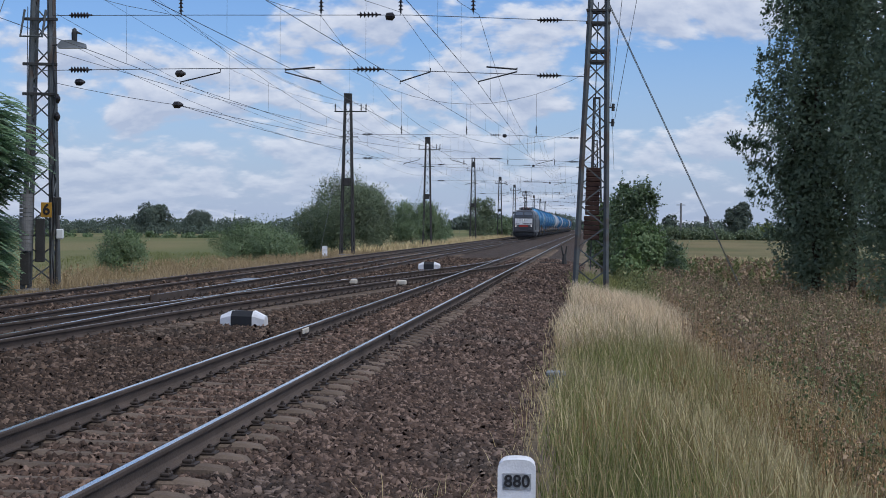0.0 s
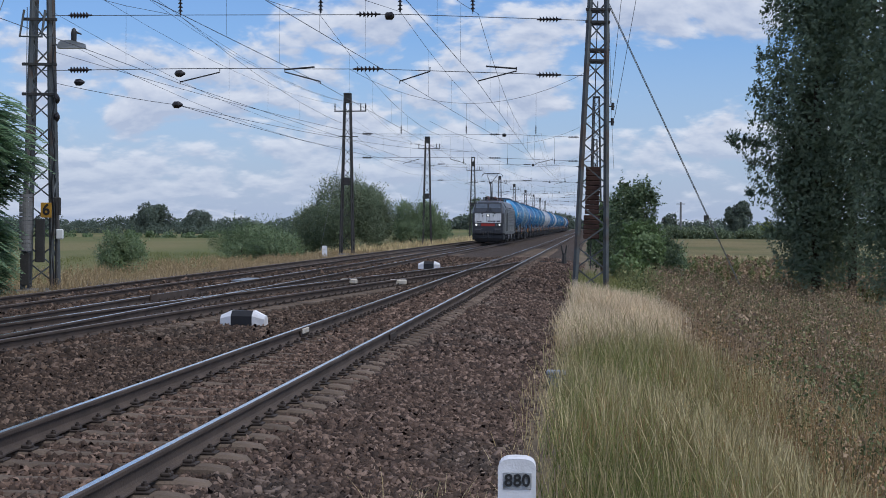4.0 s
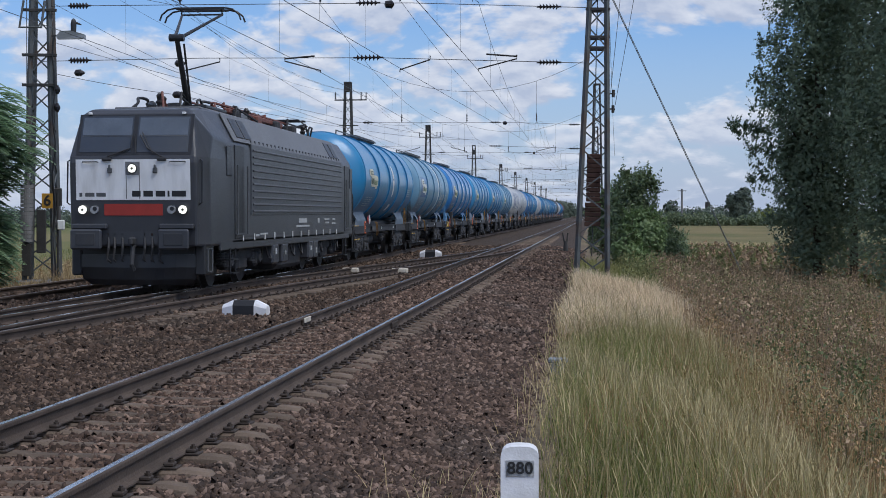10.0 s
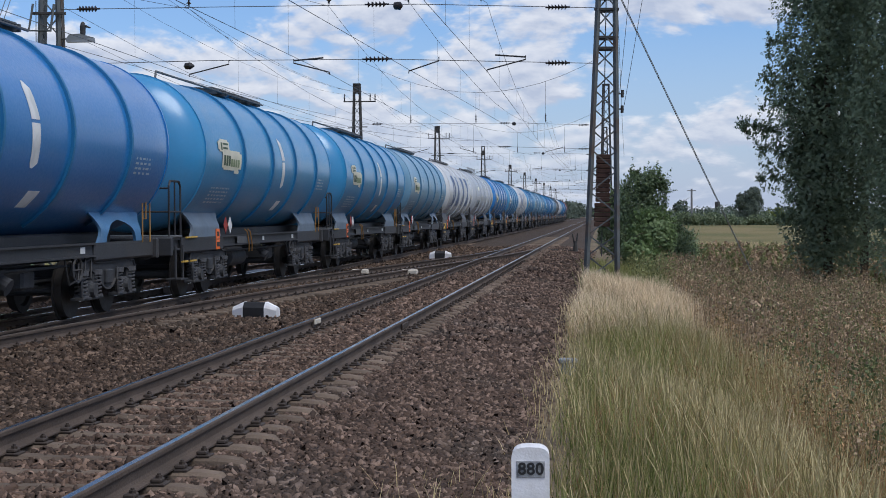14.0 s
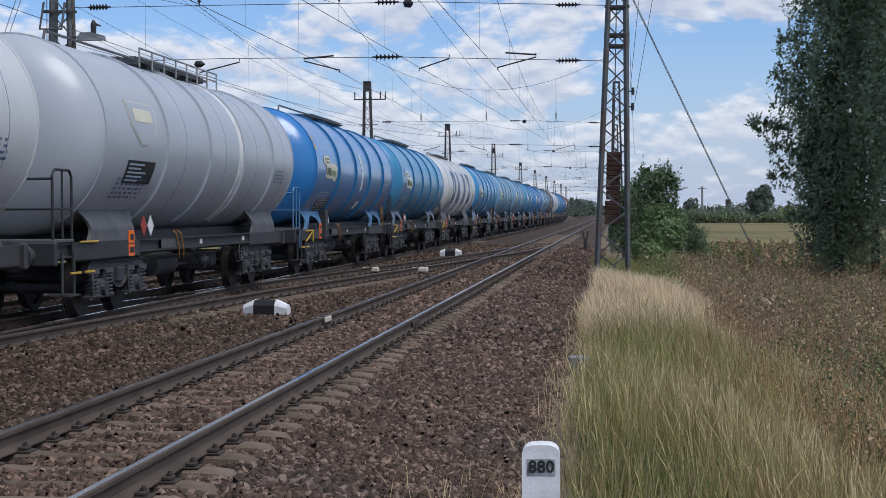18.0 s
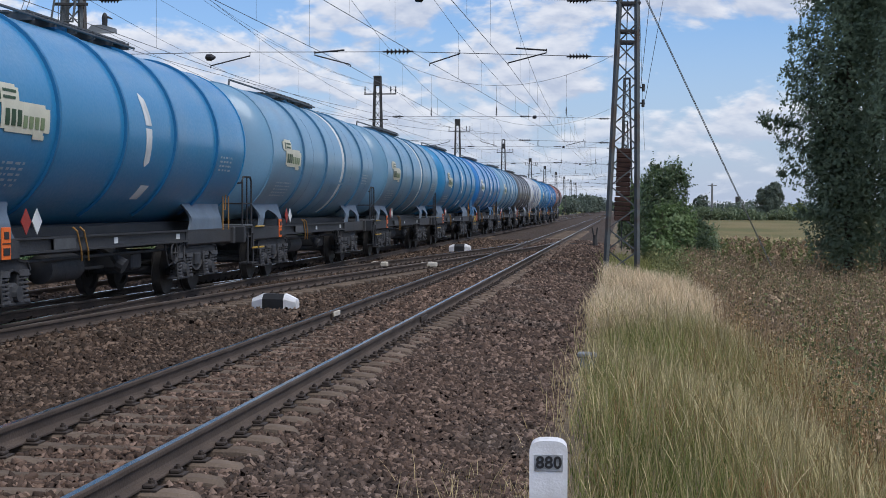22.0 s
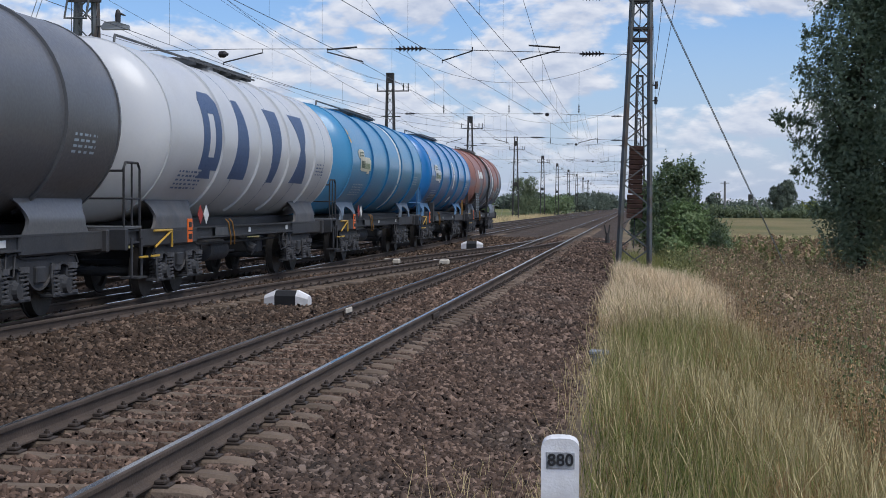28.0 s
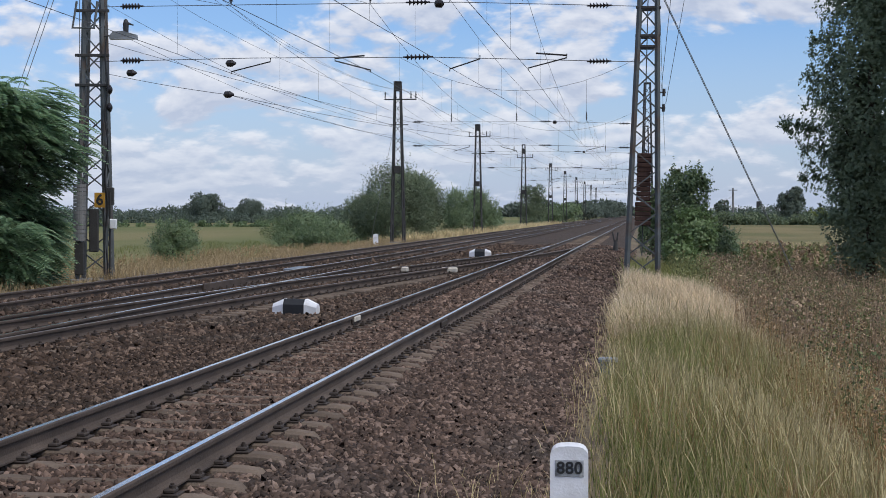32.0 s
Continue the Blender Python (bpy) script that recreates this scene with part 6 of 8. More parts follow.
        db = part("data_patch", solid_skin(-e + 1.25, -e + 2.75, -24, -8, 0.006).mesh("data_patch", M["black"]), None, w, "black data patch with small illegible writing")
        for k in range(5):
            part("patch_line", solid_skin(-e + 1.35, -e + 2.0 + 0.16 * (k % 3), -22.5 + k * 2.8, -21.2 + k * 2.8, 0.011).mesh("patch_line", M["stencil"]), None, db)
    if warn:
        for k, a0 in enumerate((36, 26)):
            def tri():
                s = Shape()
                for q in range(4):
                    q2 = solid_skin(-e + 0.2 - 0.14 * (1 - q / 4), -e + 0.2 + 0.14 * (1 - q / 4), a0 + q * 1.9, a0 + q * 1.9 + 1.9, 0.006, na=2)
                    s.add(q2.v, q2.f)
                return s.mesh("warning_sign", M["yellow"])
            part("warning_sign", cached(("warn", k), tri), None, tank, "yellow warning triangle")
    return w


def build_wagons():
    d = dict
    B = "blue bogie tank wagon with dark hoops and a cream decal"
    rows = [
        (36.2, d(color="blue", logo="yellow", label=B)),
        (52.7, d(color="light", logo="boxed", brace=True, white_rib=True, stripe=False, scrawl=True, label="faded light blue tank wagon with a white hoop and scrawls")),
        (69.05, d(color="bright", logo="yellow", label="bright blue tank wagon with a white upright stripe")),
        (85.65, d(color="blue", logo="yellow", label=B)),
        (102.4, d(color="blue", logo="yellow", label=B)),
        (118.4, d(color="light", logo="yellow", brace=True, stripe=False, label="faded light blue tank wagon with a drip shield")),
        (134.4, d(color="white", letters=True, stripe=False, label="white tank wagon with four large dark blue blocks")),
        (151.2, d(color="pale", rail_top=True, shield=True, white_rib=True, stripe=False, label="pale grey tank wagon with a guard rail on top")),
        (168.25, d(color="bright", logo="yellow", warn=True, label="bright blue tank wagon with a cream decal and warning triangles")),
        (184.8, d(color="sky", logo="boxed", brace=True, stripe=False, label="blue tank wagon with a white decal and a drip shield")),
        (201.2, d(color="white", letters=True, stripe=False, label="white tank wagon with four large dark blue blocks")),
        (217.6, d(color="blue", logo="yellow", label=B)),
        (234.15, d(color="light", logo="yellow", brace=True, white_rib=True, stripe=False, label="faded light blue tank wagon with a white hoop")),
        (251.05, d(color="light", logo="yellow", brace=True, white_rib=True, stripe=False, label="faded light blue tank wagon with a white hoop")),
        (267.85, d(color="blue", logo="yellow", label=B)),
        (284.25, d(color="bright", logo="white", label="bright blue tank wagon with a white decal")),
        (300.9, d(color="light", logo="yellow", brace=True, white_rib=True, stripe=False, label="faded light blue tank wagon with a white hoop")),
        (317.3, d(color="grey", stripe=True, label="dark grey tank wagon with a white curved stripe")),
        (333.85, d(color="white", letters=True, stripe=False, label="white tank wagon with four large dark blue blocks")),
        (350.65, d(color="sky", logo="yellow", brace=True, white_rib=True, stripe=False, warn=True, label="light blue tank wagon with a white hoop and a cream decal")),
        (367.35, d(color="bright", logo="white", warn=True, label="bright blue tank wagon with a white decal and warning triangles")),
        (384.2, d(color="rust", white_rib=True, stripe=False, ladder=True, board=True, scrawl=True, label="rust-red and grey last tank wagon with a ladder")),
    ]
    for s_end, kw in rows:
        wagon(s_end, **kw)


build_wagons()


# ---- the locomotive ----
def locomotive():
    lo = thing("locomotive", "dark grey electric locomotive with a white front panel and lit lamps", "locomotive", pose(XB, 0, 0))
    TRAIN.append((lo, 0.0))
    LEN = 19.95
    # rings of the body: half widths and heights at stations along it; the lower front is upright, the windscreen leans back
    def ring(y_low, y_belt, y_top, y_roof, wl, wb, wt, wr, zt=3.42, zr=3.9):
        return [(-wl, y_low, 0.98), (-wl, y_low, 1.3), (-wb, y_belt, 2.72), (-wb, y_belt + 0.02, 2.84), (-wt, y_top, zt), (-wr, y_roof, zr), (wr, y_roof, zr), (wt, y_top, zt), (wb, y_belt + 0.02, 2.84), (wb, y_belt, 2.72), (wl, y_low, 1.3), (wl, y_low, 0.98)]
    rings = [ring(-0.03, -0.1, 0.27, 0.47, 1.34, 1.34, 1.2, 1.05, 3.74, 3.86), ring(0.5, 0.43, 0.85, 1.1, 1.49, 1.49, 1.45, 1.08, 3.3, 3.92),
             ring(2.4, 2.4, 2.4, 2.4, 1.5, 1.5, 1.49, 1.1, 3.22, 3.95), ring(LEN - 2.4, LEN - 2.4, LEN - 2.4, LEN - 2.4, 1.5, 1.5, 1.49, 1.1, 3.22, 3.95),
             ring(LEN - 0.6, LEN - 0.55, LEN - 0.9, LEN - 1.15, 1.49, 1.49, 1.45, 1.08, 3.3, 3.92), ring(LEN - 0.32, LEN - 0.25, LEN - 0.62, LEN - 0.82, 1.34, 1.34, 1.2, 1.05, 3.62, 3.84)]
    n = 12
    vs = [p for r in rings for p in r]
    fs = []
    for i in range(len(rings) - 1):
        fs += [(i * n + k, i * n + (k + 1) % n, (i + 1) * n + (k + 1) % n, (i + 1) * n + k) for k in range(n)]
    for b in (0, (len(rings) - 1) * n):
        fs += [(b + 0, b + 1, b + 10, b + 11), (b + 1, b + 2, b + 9, b + 10), (b + 2, b + 3, b + 8, b + 9), (b + 3, b + 4, b + 7, b + 8), (b + 4, b + 5, b + 6, b + 7)]
    body = part("body", Shape().add(vs, fs), M["loco_grey"], lo)
    mod = body.modifiers.new("rounding", "BEVEL")
    mod.width, mod.segments, mod.limit_method, mod.angle_limit = 0.05, 2, "ANGLE", radians(14)
    # front
    def front_quad(x0, x1, z0, z1, out=0.012):
        def yy(z):
            if z <= 2.84:
                return -0.03 - 0.07 * min(1, max(0, (z - 1.3) / 1.42))
            return -0.08 + 0.35 * (z - 2.84) / 0.9
        vs2 = [(x0, yy(z0) - out, z0), (x1, yy(z0) - out, z0), (x1, yy(z1) - out, z1), (x0, yy(z1) - out, z1)]
        vs2 += [(a, b + 0.03, c) for a, b, c in vs2]
        return Shape().add(vs2, [(0, 1, 2, 3), (7, 6, 5, 4), (0, 4, 5, 1), (1, 5, 6, 2), (2, 6, 7, 3), (3, 7, 4, 0)])
    part("front_panel", front_quad(-1.21, 1.21, 1.95, 2.79), M["loco_white"], body, "off-white front panel with grey streaks")
    surround = part("windscreen", front_quad(-1.22, 1.22, 2.88, 3.74, 0.006), M["loco_black"], body)
    for x0, x1 in ((-1.15, -0.05), (0.05, 1.15)):
        part("pane", front_quad(x0, x1, 2.94, 3.7, 0.014), M["glass"], surround, "reflecting windscreen pane")
        # paler grey sheet over the pane's upper part, thin bar along its lower edge
        part("sun_blind", front_quad(x0 + 0.03, x1 - 0.03, 3.3, 3.67, 0.018), M["pane_sheet"], surround)
        part("blind_bar", front_quad(x0 + 0.03, x1 - 0.03, 3.275, 3.287, 0.02), M["grating"], surround)
    for x, x2, x3 in ((-0.54, -0.06, -0.02), (0.62, 0.3, 0.14)):
        wp = part("wiper", Shape().tube([(x, -0.13, 2.84), (x2, -0.06, 3.02), (x3, 0.0, 3.3)], 0.014), M["black"], body)
        part("blade", Shape().tube([(x2 + 0.12, -0.1, 2.92), (x3 + 0.03, 0.02, 3.36)], 0.012), M["black"], wp)
        part("pivot", Shape().box((x, -0.13, 2.79), (0.2, 0.06, 0.07), 0.02), M["black"], wp)
    part("red_stripe", front_quad(-0.62, 0.62, 1.63, 1.87), M["red"], body, "red band between the lamps")
    for x0, x1 in ((-0.02, 0.16), (0.22, 0.42), (0.48, 0.68), (0.73, 0.77), (0.82, 1.12)):
        part("front_mark", front_quad(x0, x1, 2.02, 2.14, 0.016), M["loco_black"], body, "illegible dark lettering on the front panel")
    for x0, x1 in ((-1.14, -1.08), (-1.02, -0.82), (-0.78, -0.58)):
        part("front_mark", front_quad(x0, x1, 2.02, 2.1, 0.016), M["grating"], body)
    part("lamp_box", front_quad(-0.15, 0.15, 2.47, 2.74, 0.02), M["loco_roof"], body)
    for x in (-0.14, 0.14):
        part("panel_seam", front_quad(x - 0.006, x + 0.006, 1.97, 2.46, 0.015), M["grating"], body)
    for x, z, r in ((-1.06, 1.75, 0.088), (1.06, 1.75, 0.088), (0, 2.6, 0.085)):
        hl = part("headlight", Shape().lathe([(-0.06, r), (0.02, r + 0.005)], (x, -0.085 if z < 2 else -0.11, z), "y", 20), M["lamp"], body, "lit white ring headlight")
        part("lens_centre", Shape().lathe([(-0.068, r * 0.3), (0.0, r * 0.3)], (x, -0.085 if z < 2 else -0.11, z), "y", 12), M["loco_black"], hl)
        part("bezel", Shape().tube([(x + (r + 0.012) * math.cos(k * math.pi / 10), -0.12 if z < 2 else -0.15, z + (r + 0.012) * math.sin(k * math.pi / 10)) for k in range(21)], 0.014), M["loco_black"], hl)
        if z < 2:
            tl = part("tail_light", Shape().lathe([(-0.05, 0.085), (0.02, 0.09)], (x * 0.77, -0.085, z), "y", 16), M["lens"], body)
            part("lens_centre", Shape().lathe([(-0.06, 0.045), (0.0, 0.045)], (x * 0.77 + 0.02, -0.085, z + 0.02), "y", 12), M["loco_black"], tl)
    for x in (-0.48, 0.48):
        part("hand_hold", Shape().box((x, -0.13, 2.56), (0.1, 0.05, 0.12), 0.02).box((x, -0.15, 2.64), (0.04, 0.04, 0.08), 0.01), M["grating"], body)
    for x in (-0.9, 0.95):
        part("panel_rail", Shape().tube([(x - 0.17, -0.1, 2.73), (x - 0.15, -0.15, 2.74), (x + 0.15, -0.15, 2.74), (x + 0.17, -0.1, 2.73)], 0.012), M["grating"], body)
    for x in (-1.0, 1.0):
        part("marker_light", Shape().box((x, 0.24, 3.76), (0.08, 0.06, 0.05), 0.01), M["patch_white"], body)
    for sx in (-1, 1):
        part("corner_rail", Shape().tube([(sx * 1.37, 0.02, 1.85), (sx * 1.43, 0.0, 1.9), (sx * 1.43, 0.05, 2.75), (sx * 1.37, 0.07, 2.8)], 0.018), M["loco_black"], body)
    # lower front: beam, buffers, plough, coupling
    part("buffer_beam", Shape().box((0, 0.25, 1.42), (2.74, 0.5, 0.16), 0.04), M["loco_grey"], lo)
    part("draw_box", Shape().box((0, 0.45, 1.05), (2.5, 0.3, 0.62), 0.04), M["loco_black"], lo)
    for x in (-0.92, 0.92):
        for d, y in ((-1, 0.1), (1, LEN - 0.35)):
            bf = part("buffer", Shape().box((x, y + d * 0.2, 1.14), (0.42, 0.4, 0.3), 0.06), M["loco_black"], lo)
            part("buffer_plate", Shape().box((x, y + d * 0.44, 1.14), (0.66, 0.08, 0.42), 0.035), M["loco_grey"], bf)
            part("worn_face", Shape().box((x, y + d * 0.485, 1.14), (0.4, 0.02, 0.24), 0.008), M["frame"], bf)
            part("shroud", Shape().box((x, y + d * 0.1, 1.4), (0.74, 0.3, 0.12), 0.03), M["loco_grey"], bf)
    def plough():
        s2 = Shape()
        cols = [k / 12 * 2 - 1 for k in range(13)]
        vs2 = []
        for z, hw, back in ((0.82, 1.3, 0.0), (0.55, 1.27, -0.02), (0.3, 1.2, 0.02), (0.18, 1.05, 0.1)):
            vs2 += [(c * hw, 0.3 + back - 0.32 * (1 - c * c), z) for c in cols]
        n2 = len(cols)
        vs2 += [(x, y + 0.08, z) for x, y, z in vs2]
        m2 = 4 * n2
        fs2 = [(i * n2 + k, i * n2 + k + 1, (i + 1) * n2 + k + 1, (i + 1) * n2 + k) for i in range(3) for k in range(n2 - 1)]
        fs2 += [tuple(m2 + q for q in reversed(f)) for f in fs2]
        fs2 += [(k, m2 + k, m2 + k + 1, k + 1) for k in range(n2 - 1)] + [(3 * n2 + k, 3 * n2 + k + 1, m2 + 3 * n2 + k + 1, m2 + 3 * n2 + k) for k in range(n2 - 1)]
        return s2.add(vs2, fs2)
    part("plough", plough(), M["loco_black"], lo, "dark rounded plough")
    part("coupling", Shape().tube([(0, 0.3, 1.05), (0, -0.1, 1.0), (0, -0.2, 0.62), (0.02, -0.12, 0.5)], 0.05), M["bogie"], lo)
    part("draw_hook", Shape().box((0, -0.05, 1.1), (0.1, 0.5, 0.16), 0.03), M["bogie"], lo)
    for k, x in enumerate((-0.55, -0.42, -0.25, 0.22, 0.38, 0.55)):
        hs = part("air_hose", Shape().tube([(x, 0.25, 1.28), (x, 0.0, 1.2), (x + 0.03, -0.1, 0.95), (x - 0.02, -0.06, 0.72), (x + 0.05, 0.05, 0.64)], 0.026), M["bogie"], lo)
        part("tap", Shape().box((x, 0.02, 1.24), (0.05, 0.1, 0.07), 0.01), M["amber"] if k in (0, 3, 5) else M["red"] if k == 4 else M["grating"], hs)
    for x in (-1.32, 1.32):
        part("corner_step", Shape().box((x, 0.62, 0.74), (0.22, 0.74, 0.72), 0.03), M["loco_black"], lo)
        part("step_hole", Shape().tube([(x * 1.09, 0.45, 0.45), (x * 1.09, 0.8, 0.45), (x * 1.09, 0.8, 0.92), (x * 1.09, 0.45, 0.92), (x * 1.09, 0.45, 0.45)], 0.02), M["grating"], lo)
    # sides: louvres, doors, windows, rails, lettering bars
    for sx in (1, -1):
        gr = part("grille", Shape().box((sx * 1.495, 10.6, 2.46), (0.05, 12.8, 1.66), 0.015), M["loco_grey"], body)
        if sx > 0:
            for k in range(10):
                z = 1.7 + k * 0.158
                prof = ((1.515, z), (1.556, z + 0.012), (1.556, z + 0.034), (1.515, z + 0.06))
                part("louvre", Shape().add([(x, y, q) for y in (4.35, 16.85) for x, q in prof], [(0, 1, 5, 4), (1, 2, 6, 5), (2, 3, 7, 6), (0, 3, 2, 1), (4, 5, 6, 7)]), M["loco_grey_lit"], gr)
        for y in (3.05, LEN - 1.85):
            # flat slab for a recessed door, the recess's shade put into its black
            dr = part("door", Shape().box((sx * 1.5, y, 2.15), (0.03, 0.9, 2.1), 0.01), M["loco_black"], body)
            part("door_step", Shape().box((sx * 1.51, y, 1.2), (0.05, 0.8, 0.06), 0.01), M["loco_grey"], dr)
            part("door_window", Shape().box((sx * 1.498, y - 0.95 if y < 9 else y + 0.85, 2.82), (0.03, 0.5, 0.66), 0.02), M["side_glass"], dr)
            for k in (-0.5, 0.5):
                part("handrail", Shape().tube([(sx * 1.58, y + k, 1.2), (sx * 1.58, y + k, 2.75)], 0.02), M["grating"], dr)
        part("skirt", Shape().box((sx * 1.47, LEN / 2, 0.98), (0.06, LEN - 2.6, 0.22), 0.02), M["loco_grey"], body)
        for i in range(12):
            part("side_mark", Shape().box((sx * 1.512, 3.4 + i * 1.15, 1.12), (0.012, 0.07, 0.16), 0.002), M["patch_white"], body)
        for y, z, l, h in ((10.6, 1.48, 1.1, 0.12), (10.6, 1.33, 1.9, 0.05), (14.4, 1.5, 0.8, 0.05), (14.4, 1.4, 0.7, 0.05), (13.0, 1.47, 0.3, 0.13), (15.6, 1.5, 0.5, 0.05), (15.6, 1.38, 0.6, 0.05), (4.9, 1.15, 0.35, 0.05), (5.6, 1.18, 0.8, 0.04)):
            part("side_mark", Shape().box((sx * 1.508, y, z), (0.01, l, h), 0.002), M["scrawl"], body, "small illegible side lettering")
        tilt = Matrix.Rotation(sx * radians(62), 3, "Y")
        part("roof_panel", Shape().box((sx * 1.32, 9.9, 3.6), (0.72, 14.6, 0.03), 0.008, tilt), M["loco_roof"], body, "sloping grey roof panel")
        for y0 in (3.0, 3.8, 15.2, 16.0):
            part("roof_grille", Shape().box((sx * 1.335, y0 + 0.35, 3.61), (0.5, 0.66, 0.03), 0.008, tilt), M["loco_black"], body, "dark air grille")
        for i in range(28):
            part("roof_clip", Shape().box((sx * 1.475, 4.3 + i * 0.46, 3.34), (0.04, 0.05, 0.09), 0.006), M["loco_grey_lit"], body)
    # roof gear
    part("roof_top", Shape().box((0, LEN / 2, 3.97), (1.9, LEN - 3.4, 0.06), 0.02), M["loco_roof"], body)
    rng = random.Random(4)
    for i in range(16):
        y = 3.0 + i * 0.85
        x = rng.uniform(-0.6, 0.6)
        part("roof_insulator", Shape().lathe([(0, 0.06), (0.08, 0.1), (0.12, 0.06), (0.2, 0.1), (0.24, 0.06), (0.34, 0.08), (0.4, 0.04)], (x, y, 4.0), "z", 10), M["ceramic"], body)
    part("busbar", Shape().tube([(0.35, 5.5, 4.34), (0.35, 14.0, 4.34)], 0.035).tube([(-0.3, 5.5, 4.38), (-0.3, 16.5, 4.36)], 0.03), M["copper"], body, "red insulated busbar")
    part("busbar", Shape().box((0.45, 9.5, 4.22), (0.12, 6.5, 0.12), 0.02), M["copper"], body)
    part("resistor_box", Shape().box((-0.2, 12.2, 4.15), (1.0, 2.4, 0.32), 0.05).box((0.1, 7.6, 4.12), (0.9, 1.4, 0.26), 0.05), M["loco_roof"], body)
    part("horn", Shape().lathe([(0, 0.03), (0.3, 0.05), (0.38, 0.1)], (-0.2, 1.6, 4.05), "y", 10), M["loco_black"], body)
    part("roof_hose", Shape().tube([(-0.6 + 0.05 * math.sin(k), 1.9 + k * 0.12, 4.0 + 0.26 * math.sin(k / 12 * math.pi)) for k in range(13)], 0.035), M["black"], body)
    part("folded_pantograph", Shape().tube([(-0.9, 14.2, 4.42), (0.9, 14.2, 4.42)], 0.03).tube([(-0.5, 16.8, 4.3), (-0.25, 14.2, 4.4)], 0.03).tube([(0.5, 16.8, 4.3), (0.25, 14.2, 4.4)], 0.03).tube([(-0.75, 13.95, 4.44), (0.75, 13.95, 4.44)], 0.03).tube([(-0.75, 13.95, 4.44), (-1.0, 14.0, 4.25)], 0.02).tube([(0.75, 13.95, 4.44), (1.0, 14.0, 4.25)], 0.02), M["loco_black"], lo, "folded dark pantograph")
    # raised pantograph
    pg = part("pantograph", Shape().box((0, 4.6, 4.14), (1.2, 2.0, 0.08), 0.02), M["loco_black"], lo, "raised single-arm pantograph touching the wire")
    part("lower_arm", Shape().rod((0, 4.25, 4.2), (0, 3.3, 5.68), 0.075, 0.055, 10), M["loco_black"], pg)
    part("push_rod", Shape().rod((0.14, 4.0, 4.15), (0.14, 3.4, 5.55), 0.025), M["loco_black"], pg)
    for k in (-1, 1):
        part("upper_arm", Shape().rod((k * 0.05, 3.3, 5.66), (k * 0.5, 5.6, 6.5), 0.045, 0.03), M["loco_black"], pg)
        part("head_spring", Shape().tube([(k * 0.5, 5.6, 6.5), (k * 0.5, 5.45, 6.62), (k * 0.5, 5.8, 6.62)], 0.02), M["loco_black"], pg)
    part("knee_joint", Shape().rod((-0.17, 3.3, 5.68), (0.17, 3.3, 5.68), 0.085, seg=12), M["loco_black"], pg)
    part("cross_tube", Shape().tube([(-0.5, 5.6, 6.5), (0.5, 5.6, 6.5)], 0.022), M["loco_black"], pg)
    for y in (5.4, 5.85):
        part("contact_strip", Shape().box((0, y, 6.63), (1.2, 0.05, 0.06), 0.01), M["loco_black"], pg)
        for sx in (-1, 1):
            part("horn_tip", Shape().tube([(sx * 0.6, y, 6.64), (sx * 0.8, y, 6.6), (sx * 0.95, y, 6.48), (sx * 1.0, y, 6.34)], 0.022), M["loco_black"], pg)
    for x in (-0.5, 0.5):
        for y in (3.8, 5.4):
            part("roof_insulator", Shape().lathe([(0, 0.07), (0.06, 0.11), (0.1, 0.07), (0.16, 0.11), (0.2, 0.05)], (x, y, 3.98), "z", 10), M["ceramic"], pg)
    # tangle of cables, switches and rods on the roof
    rr = random.Random(9)
    for i in range(26):
        y = 2.4 + i * 0.52
        x = rr.uniform(-0.75, 0.75)
        z = 4.05 + rr.uniform(0.05, 0.2)
        part("roof_cable", Shape().tube([(x, y, 4.0), (x + rr.uniform(-0.1, 0.1), y + 0.15, z + rr.uniform(0.1, 0.25)), (x + rr.uniform(-0.3, 0.3), y + rr.uniform(0.6, 1.1), z + rr.uniform(0.05, 0.25)), (x + rr.uniform(-0.3, 0.3), y + rr.uniform(1.2, 1.5), 4.0)], 0.03), M["black"] if i % 4 else M["copper"], body)
    for i in range(8):
        y = 5.6 + i * 1.2
        part("roof_switch", Shape().box((0.45 if i % 2 else -0.4, y, 4.14), (0.35, 0.5, 0.26), 0.04), M["bogie"] if i % 3 else M["copper"], body)
    # running gear
    for y in (4.5, LEN - 4.5):
        bg = part("bogie", Shape().box((0, 0, 0.78), (2.2, 3.6, 0.3), 0.05), M["bogie"], lo, "dark locomotive bogie", at=pose(0, y, 0))
        for sx in (-1, 1):
            part("side_frame", Shape().box((sx * 1.12, 0, 0.72), (0.2, 3.9, 0.26), 0.04).box((sx * 1.12, 0, 0.5), (0.24, 0.9, 0.3), 0.05), M["bogie"], bg)
            for dy in (-1.45, 1.45):
                wl = part("wheel", Shape().lathe([(-0.07, 0.2), (-0.06, 0.5), (-0.07, 0.6), (0.06, 0.62), (0.08, 0.65), (0.09, 0.5), (0.04, 0.45), (0.06, 0.2), (0.12, 0.16)], (0, 0, 0), "x", 30), M["tyre"], bg, at=pose(sx * 0.76, dy, 0.625, 0, 0, 180 if sx > 0 else 0))
                part("axle_box", Shape().box((sx * 1.14, dy, 0.6), (0.28, 0.5, 0.42), 0.08).rod((sx * 1.26, dy, 0.6), (sx * 1.34, dy, 0.6), 0.16, 0.12, 14), M["bogie"], bg)
                for k in (-0.42, 0.42):
                    part("spring", SPRING, None, bg, at=pose(sx * 1.16, dy + k, 0.72))
            part("damper", Shape().rod((sx * 1.3, -0.9, 0.85), (sx * 1.3, 0.7, 0.95), 0.06), M["bogie"], bg)
    part("transformer", Shape().box((0, LEN / 2, 0.62), (2.5, 3.6, 0.8), 0.1), M["bogie"], lo)
